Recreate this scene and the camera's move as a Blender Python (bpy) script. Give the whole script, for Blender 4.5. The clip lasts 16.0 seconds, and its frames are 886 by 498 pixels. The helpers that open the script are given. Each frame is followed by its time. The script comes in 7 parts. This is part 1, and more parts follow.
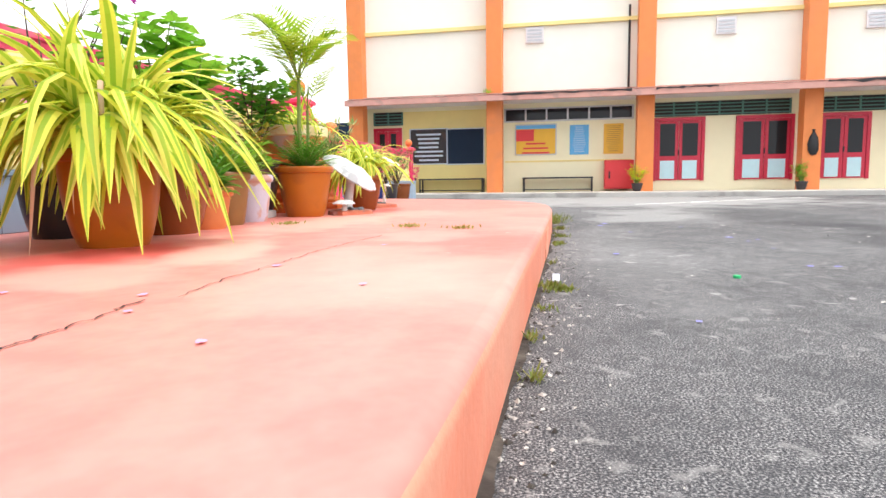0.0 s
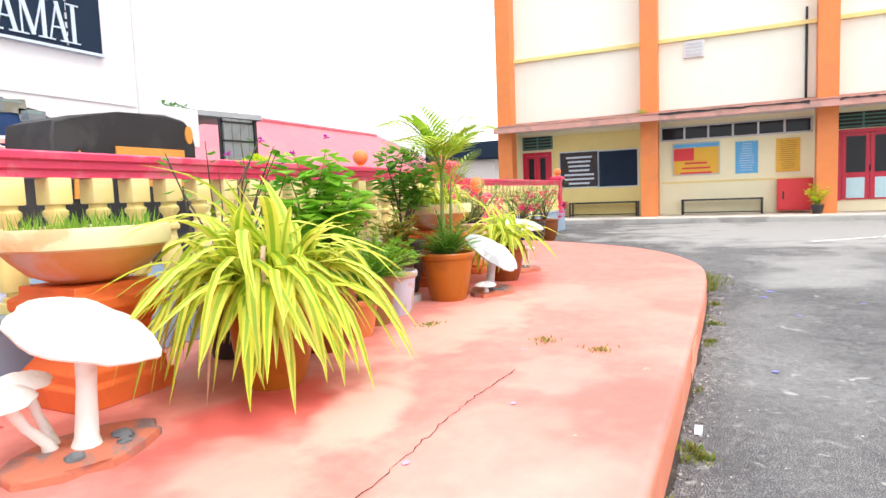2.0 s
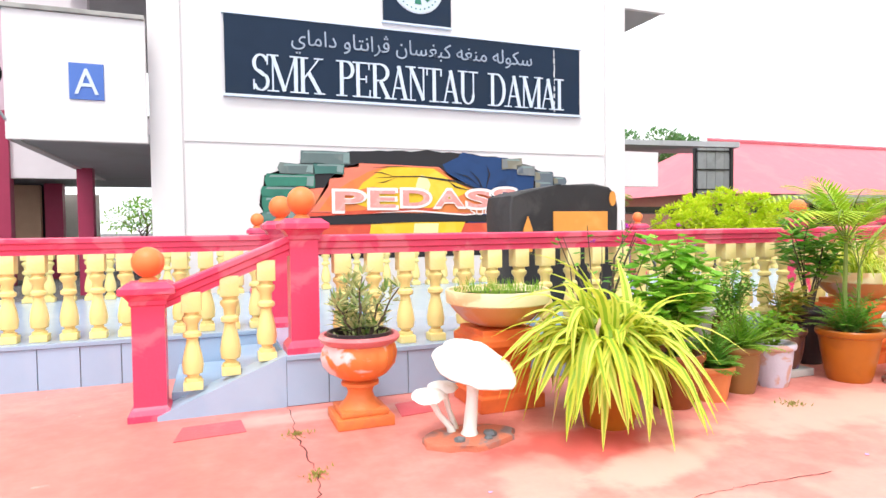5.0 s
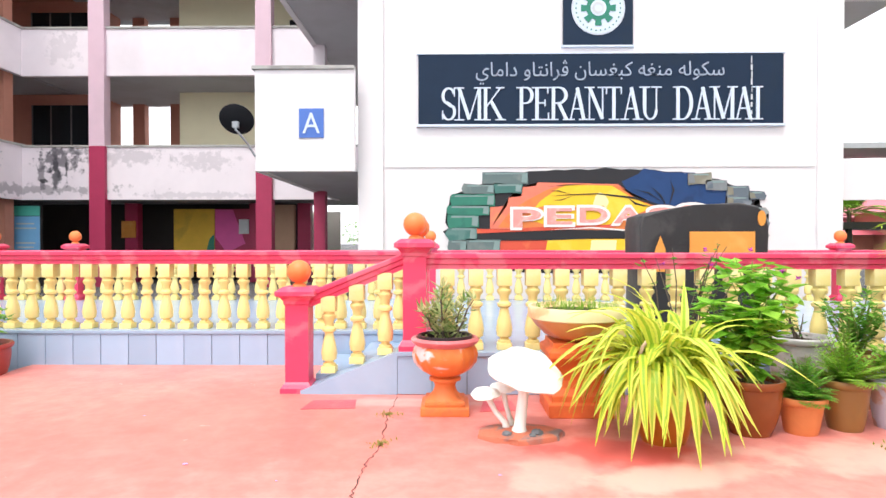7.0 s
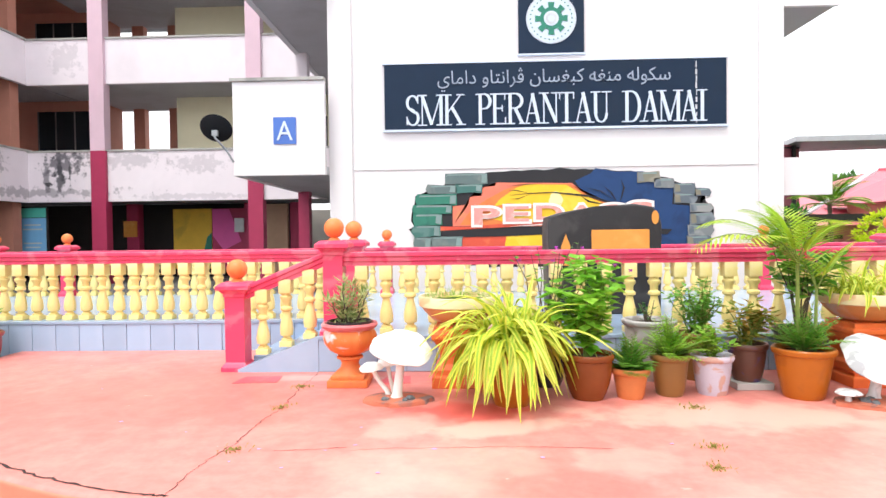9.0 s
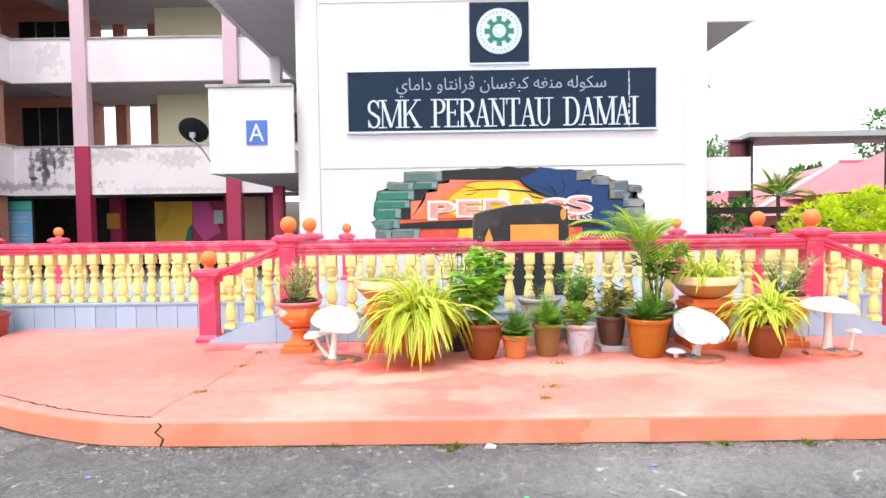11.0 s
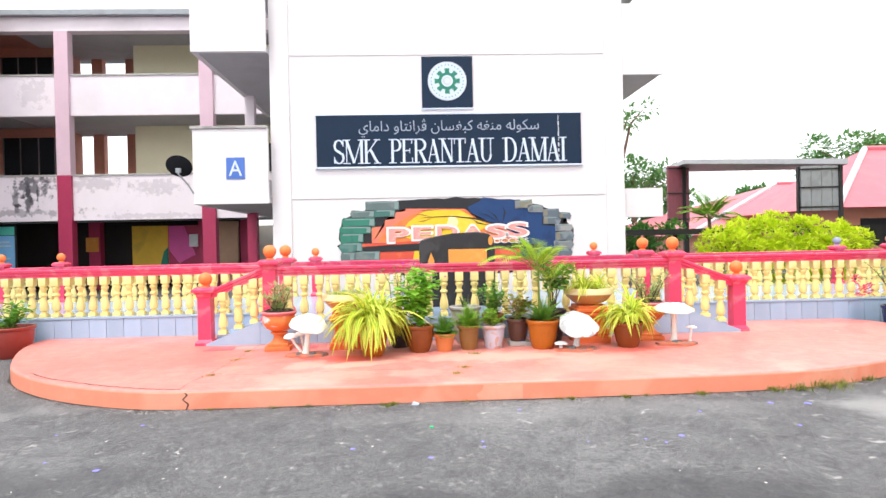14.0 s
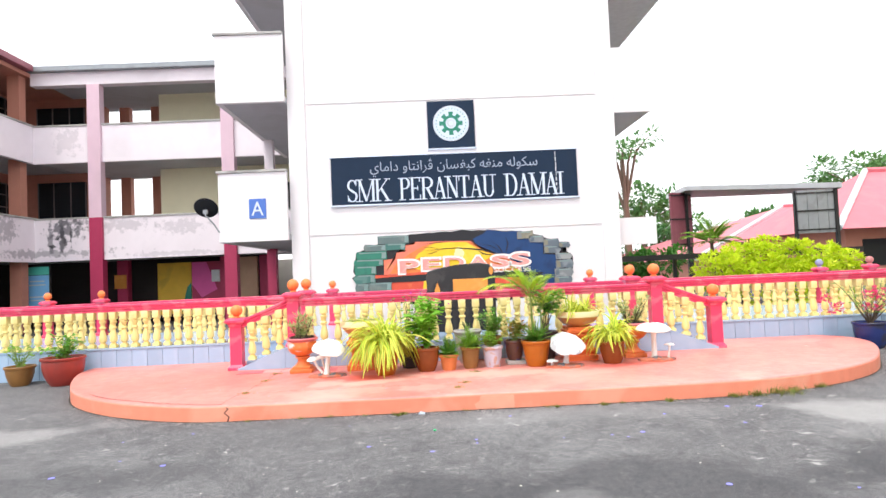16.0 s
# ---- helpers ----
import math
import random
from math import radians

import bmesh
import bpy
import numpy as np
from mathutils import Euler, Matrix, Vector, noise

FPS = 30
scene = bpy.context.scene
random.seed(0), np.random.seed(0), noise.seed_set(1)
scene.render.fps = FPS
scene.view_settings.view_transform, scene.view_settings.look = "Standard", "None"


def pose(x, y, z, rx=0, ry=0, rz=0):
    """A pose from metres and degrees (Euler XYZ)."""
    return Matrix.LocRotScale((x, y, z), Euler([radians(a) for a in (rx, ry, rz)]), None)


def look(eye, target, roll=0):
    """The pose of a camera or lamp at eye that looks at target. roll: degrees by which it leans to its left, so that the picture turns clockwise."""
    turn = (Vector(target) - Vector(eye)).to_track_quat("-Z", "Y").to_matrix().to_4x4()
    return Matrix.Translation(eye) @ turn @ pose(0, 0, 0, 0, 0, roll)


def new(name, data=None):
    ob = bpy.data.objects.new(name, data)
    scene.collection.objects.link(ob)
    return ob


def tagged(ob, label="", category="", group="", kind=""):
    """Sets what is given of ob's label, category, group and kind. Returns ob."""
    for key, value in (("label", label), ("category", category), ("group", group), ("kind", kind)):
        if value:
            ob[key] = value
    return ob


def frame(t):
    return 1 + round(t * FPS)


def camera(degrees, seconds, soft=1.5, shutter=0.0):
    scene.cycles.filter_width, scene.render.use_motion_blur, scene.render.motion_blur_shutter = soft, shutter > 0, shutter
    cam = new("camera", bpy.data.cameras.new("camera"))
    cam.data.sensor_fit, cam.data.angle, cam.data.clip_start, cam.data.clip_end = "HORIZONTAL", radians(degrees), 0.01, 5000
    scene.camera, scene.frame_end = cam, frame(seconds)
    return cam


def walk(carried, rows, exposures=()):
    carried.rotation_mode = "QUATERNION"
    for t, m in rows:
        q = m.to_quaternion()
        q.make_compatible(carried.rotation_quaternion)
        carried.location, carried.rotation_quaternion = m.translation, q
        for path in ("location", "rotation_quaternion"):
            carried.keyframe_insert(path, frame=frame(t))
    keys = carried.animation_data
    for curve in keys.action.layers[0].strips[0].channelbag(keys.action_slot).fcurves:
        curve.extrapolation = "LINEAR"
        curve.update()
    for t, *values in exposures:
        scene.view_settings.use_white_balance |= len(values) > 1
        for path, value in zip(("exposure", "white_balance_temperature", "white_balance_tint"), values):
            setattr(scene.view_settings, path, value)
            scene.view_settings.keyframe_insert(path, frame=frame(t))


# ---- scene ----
cam = camera(72.2, 16.0)
PATH = [
    (0, (0.915, -0.112, 0.375), (2.863, 0.288, 0.164), -0.7),
    (0.5, (0.923, -0.126, 0.512), (2.851, 0.316, 0.218), -1.4),
    (1, (0.954, -0.138, 0.704), (2.846, 0.453, 0.436), -2.9),
    (1.5, (0.961, -0.153, 0.807), (2.817, 0.555, 0.579), -1.6),
    (2, (0.953, -0.195, 0.897), (2.745, 0.675, 0.724), -2.2),
    (2.5, (0.914, -0.29, 0.972), (2.582, 0.811, 0.891), -1.8),
    (3, (0.887, -0.429, 1.04), (2.411, 0.865, 0.973), -2.7),
    (3.5, (0.899, -0.601, 1.081), (2.174, 0.94, 1.042), -2.2),
    (4, (0.867, -0.754, 1.116), (2.015, 0.88, 1.017), -1.3),
    (4.5, (0.846, -0.931, 1.15), (1.813, 0.819, 1.105), -2.0),
    (5, (0.929, -1.122, 1.195), (1.633, 0.749, 1.125), -0.7),
    (5.2, (0.986, -1.199, 1.205), (1.537, 0.723, 1.166), 0.2),
    (7.3, (1.822, -1.888, 1.252), (1.785, 0.112, 1.225), -0.2),
    (7.5, (1.915, -1.96, 1.265), (1.883, 0.04, 1.22), -0.4),
    (8, (2.131, -2.116, 1.264), (2.019, -0.12, 1.203), -0.1),
    (8.5, (2.336, -2.29, 1.269), (2.139, -0.3, 1.229), 0.5),
    (9, (2.515, -2.529, 1.284), (2.446, -0.531, 1.242), -0.7),
    (9.5, (2.639, -2.758, 1.288), (2.637, -0.759, 1.206), -0.8),
    (9.7, (2.701, -2.855, 1.285), (2.685, -0.856, 1.228), -0.8),
    (11.8, (3.202, -4.217, 1.37), (3.181, -2.219, 1.282), -0.8),
    (12, (3.218, -4.347, 1.373), (3.239, -2.349, 1.3), -1.3),
    (12.5, (3.242, -4.63, 1.375), (3.325, -2.636, 1.246), -1.1),
    (13, (3.306, -4.948, 1.371), (3.327, -2.95, 1.293), -0.6),
    (13.5, (3.348, -5.211, 1.415), (3.388, -3.212, 1.398), -1.5),
    (14, (3.351, -5.443, 1.421), (3.434, -3.444, 1.403), -1.2),
    (14.5, (3.406, -5.694, 1.406), (3.441, -3.694, 1.434), -1.5),
    (15, (3.449, -5.944, 1.416), (3.443, -3.944, 1.436), -1.5),
    (15.5, (3.432, -6.189, 1.426), (3.498, -4.19, 1.472), -1.5),
    (16, (3.458, -6.411, 1.443), (3.5, -4.413, 1.522), -2.5),
]
walk(cam, [(t, look(eye, aim, roll)) for t, eye, aim, roll in PATH])

# ---- light ----
world = bpy.data.worlds.new("overcast_sky")
scene.world = world
world.use_nodes = True
wn, wl = world.node_tree.nodes, world.node_tree.links
sky = wn.new("ShaderNodeTexSky")
sky.sky_type = 'NISHITA'
sky.sun_disc = False
SUN_EL, SUN_AZ = 62.0, 205.0
sky.sun_elevation, sky.sun_rotation = radians(SUN_EL), radians(SUN_AZ)
sky.dust_density = 4.0
soft = wn.new("ShaderNodeHueSaturation")
soft.inputs["Saturation"].default_value = 0.10
soft.inputs["Value"].default_value = 1.0
veil = wn.new("ShaderNodeMix")
veil.data_type = 'RGBA'
veil.inputs[0].default_value = 0.8
veil.inputs[7].default_value = (9.0, 9.2, 9.6, 1)
wl.new(sky.outputs[0], soft.inputs["Color"])
wl.new(soft.outputs[0], veil.inputs[6])
wl.new(veil.outputs[2], wn["Background"].inputs[0])
wn["Background"].inputs[1].default_value = 0.136
sun = new("sun", bpy.data.lights.new("sun", 'SUN'))
sun.data.energy, sun.data.angle, sun.data.color = 1.0, radians(14), (1.0, 0.96, 0.9)
sun.matrix_world = look((0, 0, 30), (0 + 30 * math.sin(radians(25)) * 0.5, 30 * math.cos(radians(25)) * 0.5, 0))
scene.view_settings.exposure = 0.9


# ---- helpers of this place ----
def link_nodes(mat):
    return mat.node_tree.nodes, mat.node_tree.links


def paint(name, colour, rough=0.6, grain=8.0, amount=0.18, stain=None, stain_scale=1.2, stain_amount=0.35, bump=0.15, bump_scale=60.0, metal=0.0,
          vary=0.0, spec=0.4, coat=0.0, sharp=0.12):
    """Painted or mineral surface: base colour with fine grain, broad stains and relief."""
    mat = bpy.data.materials.new(name)
    mat.use_nodes = True
    n, l = link_nodes(mat)
    b = n["Principled BSDF"]
    b.inputs["Roughness"].default_value, b.inputs["Metallic"].default_value = rough, metal
    b.inputs["Specular IOR Level"].default_value = spec
    b.inputs["Coat Weight"].default_value = coat
    co = n.new("ShaderNodeTexCoord")
    fine = n.new("ShaderNodeTexNoise")
    fine.inputs["Scale"].default_value, fine.inputs["Detail"].default_value = grain, 6
    l.new(co.outputs["Object"], fine.inputs["Vector"])
    mix = n.new("ShaderNodeMix")
    mix.data_type = 'RGBA'
    mix.inputs[6].default_value = (*[c * (1 - amount) for c in colour], 1)
    mix.inputs[7].default_value = (*[min(1, c * (1 + amount)) for c in colour], 1)
    l.new(fine.outputs[0], mix.inputs[0])
    out = mix.outputs[2]
    if stain:
        broad = n.new("ShaderNodeTexNoise")
        broad.inputs["Scale"].default_value, broad.inputs["Detail"].default_value = stain_scale, 4
        broad.inputs["Distortion"].default_value = 0.6
        l.new(co.outputs["Object"], broad.inputs["Vector"])
        ramp = n.new("ShaderNodeMapRange")
        ramp.inputs[1].default_value, ramp.inputs[2].default_value = 0.52, 0.52 + sharp
        ramp.inputs[3].default_value, ramp.inputs[4].default_value = 0, stain_amount
        l.new(broad.outputs[0], ramp.inputs[0])
        m2 = n.new("ShaderNodeMix")
        m2.data_type = 'RGBA'
        m2.inputs[7].default_value = (*stain, 1)
        l.new(ramp.outputs[0], m2.inputs[0])
        l.new(out, m2.inputs[6])
        out = m2.outputs[2]
    if vary:
        info = n.new("ShaderNodeObjectInfo")
        hsv = n.new("ShaderNodeHueSaturation")
        rng = n.new("ShaderNodeMapRange")
        rng.inputs[3].default_value, rng.inputs[4].default_value = 1 - vary, 1 + vary
        l.new(info.outputs["Random"], rng.inputs[0])
        l.new(rng.outputs[0], hsv.inputs["Value"])
        l.new(out, hsv.inputs["Color"])
        out = hsv.outputs[0]
    l.new(out, b.inputs["Base Color"])
    if bump:
        bn = n.new("ShaderNodeTexNoise")
        bn.inputs["Scale"].default_value, bn.inputs["Detail"].default_value = bump_scale, 5
        l.new(co.outputs["Object"], bn.inputs["Vector"])
        bp = n.new("ShaderNodeBump")
        bp.inputs["Strength"].default_value, bp.inputs["Distance"].default_value = bump, 0.01
        l.new(bn.outputs[0], bp.inputs["Height"])
        l.new(bp.outputs[0], b.inputs["Normal"])
    return mat


def leafy(name, colour, colour2, rough=0.45, gloss=0.35):
    """Foliage whose leaves differ one from another and let some light through."""
    mat = bpy.data.materials.new(name)
    mat.use_nodes = True
    n, l = link_nodes(mat)
    b = n["Principled BSDF"]
    geo = n.new("ShaderNodeNewGeometry")
    mix = n.new("ShaderNodeMix")
    mix.data_type = 'RGBA'
    mix.inputs[6].default_value, mix.inputs[7].default_value = (*colour, 1), (*colour2, 1)
    l.new(geo.outputs["Random Per Island"], mix.inputs[0])
    l.new(mix.outputs[2], b.inputs["Base Color"])
    b.inputs["Roughness"].default_value, b.inputs["Specular IOR Level"].default_value = rough, gloss
    tr = n.new("ShaderNodeBsdfTranslucent")
    l.new(mix.outputs[2], tr.inputs["Color"])
    ms = n.new("ShaderNodeMixShader")
    ms.inputs[0].default_value = 0.35
    l.new(b.outputs[0], ms.inputs[1])
    l.new(tr.outputs[0], ms.inputs[2])
    l.new(ms.outputs[0], n["Material Output"].inputs["Surface"])
    return mat


def mesh_of(name, bm, mats, smooth=False):
    me = bpy.data.meshes.new(name)
    bm.to_mesh(me)
    bm.free()
    for m in (mats if isinstance(mats, (list, tuple)) else [mats]):
        me.materials.append(m)
    if smooth:
        for p in me.polygons:
            p.use_smooth = True
        me.set_sharp_from_angle(angle=radians(38))
    return me


def part(name, bm, material, parent, label="", smooth=False):
    """One bmesh as one mesh object under a thing or a part."""
    ob = new(name, mesh_of(name, bm, material, smooth))
    ob.parent = parent
    return tagged(ob, label)


def shared(name, me, parent, m=None, label=""):
    """One more piece on mesh data that other pieces use too."""
    ob = new(name, me)
    ob.parent = parent
    if m is not None:
        ob.matrix_basis = m
    return tagged(ob, label)


def thing(name, at, label, category, group="", kind="", rz=0.0):
    ob = new(name)
    ob.empty_display_size = 0.1
    ob.matrix_basis = pose(*at, 0, 0, rz)
    return tagged(ob, label, category, group, kind)


def solid(name, bm, material, label, category, group="", kind="", at=(0, 0, 0), smooth=False):
    ob = new(name, mesh_of(name, bm, material, smooth))
    ob.location = at
    return tagged(ob, label, category, group, kind)


def box(bm, x0, x1, y0, y1, z0, z1, bevel=0.0, mat=0):
    vs = [bm.verts.new((x, y, z)) for x in (x0, x1) for y in (y0, y1) for z in (z0, z1)]
    fs = [bm.faces.new([vs[i] for i in q]) for q in ((0, 1, 3, 2), (4, 6, 7, 5), (0, 4, 5, 1), (2, 3, 7, 6), (0, 2, 6, 4), (1, 5, 7, 3))]
    for f in fs:
        f.material_index = mat
    if bevel:
        es = {e for f in fs for e in f.edges}
        bmesh.ops.bevel(bm, geom=list(es), offset=bevel, segments=2, affect='EDGES', profile=0.6)
    return bm


def cube(*a, **k):
    return box(bmesh.new(), *a, **k)


def lathe(bm, profile, seg=24, centre=(0, 0, 0), mat=0, wobble=0.0, sx=1.0, sy=1.0):
    """A turned body from (radius, height) pairs, closed where the radius is 0."""
    rings = []
    for r, z in profile:
        if r <= 1e-5:
            rings.append([bm.verts.new((centre[0], centre[1], centre[2] + z))])
        else:
            rings.append([bm.verts.new((centre[0] + sx * r * math.cos(2 * math.pi * k / seg) * (1 + wobble * random.uniform(-1, 1)),
                                        centre[1] + sy * r * math.sin(2 * math.pi * k / seg) * (1 + wobble * random.uniform(-1, 1)), centre[2] + z)) for k in range(seg)])
    for a, b in zip(rings, rings[1:]):
        for k in range(seg):
            j = (k + 1) % seg
            q = [a[k % len(a)], a[j % len(a)], b[j % len(b)], b[k % len(b)]]
            u = []
            for v in q:
                if v not in u:
                    u.append(v)
            if len(u) > 2:
                bm.faces.new(u).material_index = mat
    return bm


def square_loft(bm, profile, mat=0):
    """A square-sectioned body from (half width, height) pairs."""
    rings = [[bm.verts.new((sx * h, sy * h, z)) for sx, sy in ((-1, -1), (1, -1), (1, 1), (-1, 1))] for h, z in profile]
    for a, b in zip(rings, rings[1:]):
        for k in range(4):
            bm.faces.new((a[k], a[(k + 1) % 4], b[(k + 1) % 4], b[k])).material_index = mat
    bm.faces.new(rings[0][::-1]), bm.faces.new(rings[-1])
    return bm


def tube(bm, pts, radii, seg=8, mat=0):
    """A round limb through points, with a radius at each."""
    pts = [Vector(p) for p in pts]
    rings = []
    for i, p in enumerate(pts):
        d = (pts[min(i + 1, len(pts) - 1)] - pts[max(i - 1, 0)]).normalized()
        u = d.cross(Vector((0.31, 0.87, 0.2))).normalized()
        v = d.cross(u)
        rings.append([bm.verts.new(p + radii[i] * (math.cos(2 * math.pi * k / seg) * u + math.sin(2 * math.pi * k / seg) * v)) for k in range(seg)])
    for a, b in zip(rings, rings[1:]):
        for k in range(seg):
            bm.faces.new((a[k], a[(k + 1) % seg], b[(k + 1) % seg], b[k])).material_index = mat
    bm.faces.new(rings[0][::-1]).material_index = mat
    bm.faces.new(rings[-1]).material_index = mat
    return bm


def prism(bm, outline, z0, z1, mat=0):
    """An upright slab from an outline in plan."""
    lo, hi = [bm.verts.new((x, y, z0)) for x, y in outline], [bm.verts.new((x, y, z1)) for x, y in outline]
    for k in range(len(outline)):
        j = (k + 1) % len(outline)
        bm.faces.new((lo[k], lo[j], hi[j], hi[k])).material_index = mat
    top = bm.faces.new(hi)
    top.material_index = mat
    bm.faces.new(lo[::-1]).material_index = mat
    return bm


def plate(bm, outline, y0, y1, mat=0):
    """A slab standing on edge from an outline in x and z."""
    a, b = [bm.verts.new((x, y0, z)) for x, z in outline], [bm.verts.new((x, y1, z)) for x, z in outline]
    for k in range(len(outline)):
        j = (k + 1) % len(outline)
        bm.faces.new((a[k], a[j], b[j], b[k])).material_index = mat
    bm.faces.new(a).material_index = mat
    bm.faces.new(b[::-1]).material_index = mat
    return bm


def sphere(bm, c, r, seg=20, rows=12, sz=1.0, mat=0):
    return lathe(bm, [(r * math.sin(math.pi * i / rows), -sz * r * math.cos(math.pi * i / rows)) for i in range(rows + 1)], seg, c, mat)


def lettering(name, text, width, height, depth, material, parent, x, y, z, outline=0.0):
    """Raised letters on a wall that faces -y, fitted to a width and a height, from their lower left corner."""
    cu = bpy.data.curves.new("lettering", 'FONT')
    cu.body, cu.extrude, cu.offset = text, 0.02, outline
    tmp = new("lettering", cu)
    bpy.context.view_layer.update()
    me = bpy.data.meshes.new_from_object(tmp.evaluated_get(bpy.context.evaluated_depsgraph_get()))
    bpy.data.objects.remove(tmp)
    co = np.array([v.co[:] for v in me.vertices])
    lo, hi = co.min(0), co.max(0)
    me.transform(Matrix.Diagonal((width / (hi[0] - lo[0]), height / (hi[1] - lo[1]), depth / 0.04, 1)) @ Matrix.Translation((-lo[0], -lo[1], 0)))
    me.transform(pose(x, y, z, 90))
    me.materials.clear()
    me.materials.append(material)
    ob = new(name, me)
    ob.parent = parent
    return ob


# ---- materials ----
def speckle(name, dark, mid, light, scale, rough, broad, patches):
    """Coarse aggregate: light chips in dark binder, broad pale and dark areas, deep relief."""
    mat = bpy.data.materials.new(name)
    mat.use_nodes = True
    n, l = link_nodes(mat)
    b = n["Principled BSDF"]
    b.inputs["Roughness"].default_value = rough
    b.inputs["Specular IOR Level"].default_value = 0.25
    co = n.new("ShaderNodeTexCoord")
    chip = n.new("ShaderNodeTexNoise")
    chip.inputs["Scale"].default_value, chip.inputs["Detail"].default_value, chip.inputs["Roughness"].default_value = scale, 3, 0.65
    l.new(co.outputs["Object"], chip.inputs["Vector"])
    ramp = n.new("ShaderNodeValToRGB")
    e = ramp.color_ramp.elements
    e[0].position, e[0].color = 0.36, (*dark, 1)
    e[1].position, e[1].color = 0.66, (*light, 1)
    m = e.new(0.5)
    m.color = (*mid, 1)
    l.new(chip.outputs[0], ramp.inputs[0])
    out = ramp.outputs[0]
    for sc, lo, hi, colour, amount in patches:
        t = n.new("ShaderNodeTexNoise")
        t.inputs["Scale"].default_value, t.inputs["Detail"].default_value, t.inputs["Distortion"].default_value = sc, 5, 0.8
        l.new(co.outputs["Object"], t.inputs["Vector"])
        r = n.new("ShaderNodeMapRange")
        r.inputs[1].default_value, r.inputs[2].default_value, r.inputs[4].default_value = lo, hi, amount
        l.new(t.outputs[0], r.inputs[0])
        x = n.new("ShaderNodeMix")
        x.data_type = 'RGBA'
        x.inputs[7].default_value = (*colour, 1)
        l.new(r.outputs[0], x.inputs[0])
        l.new(out, x.inputs[6])
        out = x.outputs[2]
    l.new(out, b.inputs["Base Color"])
    bp = n.new("ShaderNodeBump")
    bp.inputs["Strength"].default_value, bp.inputs["Distance"].default_value = broad, 0.012
    l.new(chip.outputs[0], bp.inputs["Height"])
    l.new(bp.outputs[0], b.inputs["Normal"])
    return mat


def blots(mat, spots, ragged=0.5, scale=5.0):
    """Soft stains of a paint: (centre, radii, turn about z, colour, amount)."""
    n, l = link_nodes(mat)
    b = n["Principled BSDF"]
    out = b.inputs["Base Color"].links[0].from_socket
    co = n.new("ShaderNodeTexCoord")
    t = n.new("ShaderNodeTexNoise")
    t.inputs["Scale"].default_value, t.inputs["Detail"].default_value = scale, 5
    l.new(co.outputs["Object"], t.inputs["Vector"])
    for centre, radii, turn, colour, amount in spots:
        m = n.new("ShaderNodeMapping")
        m.vector_type = 'TEXTURE'
        m.inputs["Location"].default_value, m.inputs["Scale"].default_value = centre, radii
        m.inputs["Rotation"].default_value = (0, 0, turn)
        l.new(co.outputs["Object"], m.inputs["Vector"])
        v = n.new("ShaderNodeVectorMath")
        v.operation = 'LENGTH'
        l.new(m.outputs[0], v.inputs[0])
        a = n.new("ShaderNodeMath")
        a.operation = 'MULTIPLY_ADD'
        a.inputs[1].default_value = ragged * 3
        l.new(t.outputs[0], a.inputs[0])
        l.new(v.outputs["Value"], a.inputs[2])
        r = n.new("ShaderNodeMapRange")
        r.interpolation_type = 'SMOOTHSTEP'
        r.inputs[1].default_value, r.inputs[2].default_value = ragged * 1.5 + 0.5, ragged * 1.5 + 1.05
        r.inputs[3].default_value, r.inputs[4].default_value = amount, 0.0
        l.new(a.outputs[0], r.inputs[0])
        x = n.new("ShaderNodeMix")
        x.data_type = 'RGBA'
        x.inputs[7].default_value = (*colour, 1)
        l.new(r.outputs[0], x.inputs[0])
        l.new(out, x.inputs[6])
        out = x.outputs[2]
    l.new(out, b.inputs["Base Color"])
    return mat


M_ASPHALT = speckle("worn asphalt", (0.016, 0.016, 0.020), (0.088, 0.088, 0.094), (0.44, 0.43, 0.42), 230.0, 0.9, 0.12,
                    [(0.35, 0.50, 0.72, (0.27, 0.27, 0.27), 0.4), (3.5, 0.50, 0.70, (0.05, 0.05, 0.055), 0.4), (26.0, 0.50, 0.62, (0.05, 0.05, 0.055), 0.45), (17.0, 0.60, 0.68, (0.38, 0.37, 0.36), 0.35), (7.0, 0.66, 0.72, (0.46, 0.45, 0.43), 0.7)])
DUST = (0.40, 0.395, 0.385)
blots(M_ASPHALT, [((14.5, -1.5, 0), (5.0, 4.5, 5), 0.2, DUST, 0.75), ((8.5, -1.2, 0), (2.2, 0.9, 5), -0.2, DUST, 0.5), ((-1.5, -0.6, 0), (1.8, 0.6, 5), 0.4, DUST, 0.4),
                  ((4.6, -0.45, 0), (2.6, 0.3, 5), 0.0, DUST, 0.12), ((4.4, -2.6, 0), (2.6, 0.8, 5), 0.1, (0.045, 0.045, 0.05), 0.6), ((0.7, -1.8, 0), (1.5, 0.5, 5), 0.1, (0.05, 0.05, 0.055), 0.5), ((8.2, -2.2, 0), (2.4, 0.9, 5), 0.1, (0.05, 0.05, 0.055), 0.5), ((4.5, -3.1, 0), (0.4, 0.9, 5), 0.3, DUST, 0.35), ((1.6, -2.9, 0), (0.9, 0.35, 5), 0.2, DUST, 0.25)], 0.6, 1.3)
M_PLAT = speckle("red floor paint", (0.64, 0.215, 0.185), (0.68, 0.24, 0.205), (0.71, 0.27, 0.23), 9.0, 0.42, 0.05,
                 [(0.33, 0.52, 0.66, (0.78, 0.46, 0.38), 0.30), (0.62, 0.57, 0.64, (0.72, 0.14, 0.12), 0.45), (0.8, 0.55, 0.68, (0.78, 0.50, 0.42), 0.28), (6.0, 0.72, 0.75, (0.80, 0.66, 0.58), 0.4)])
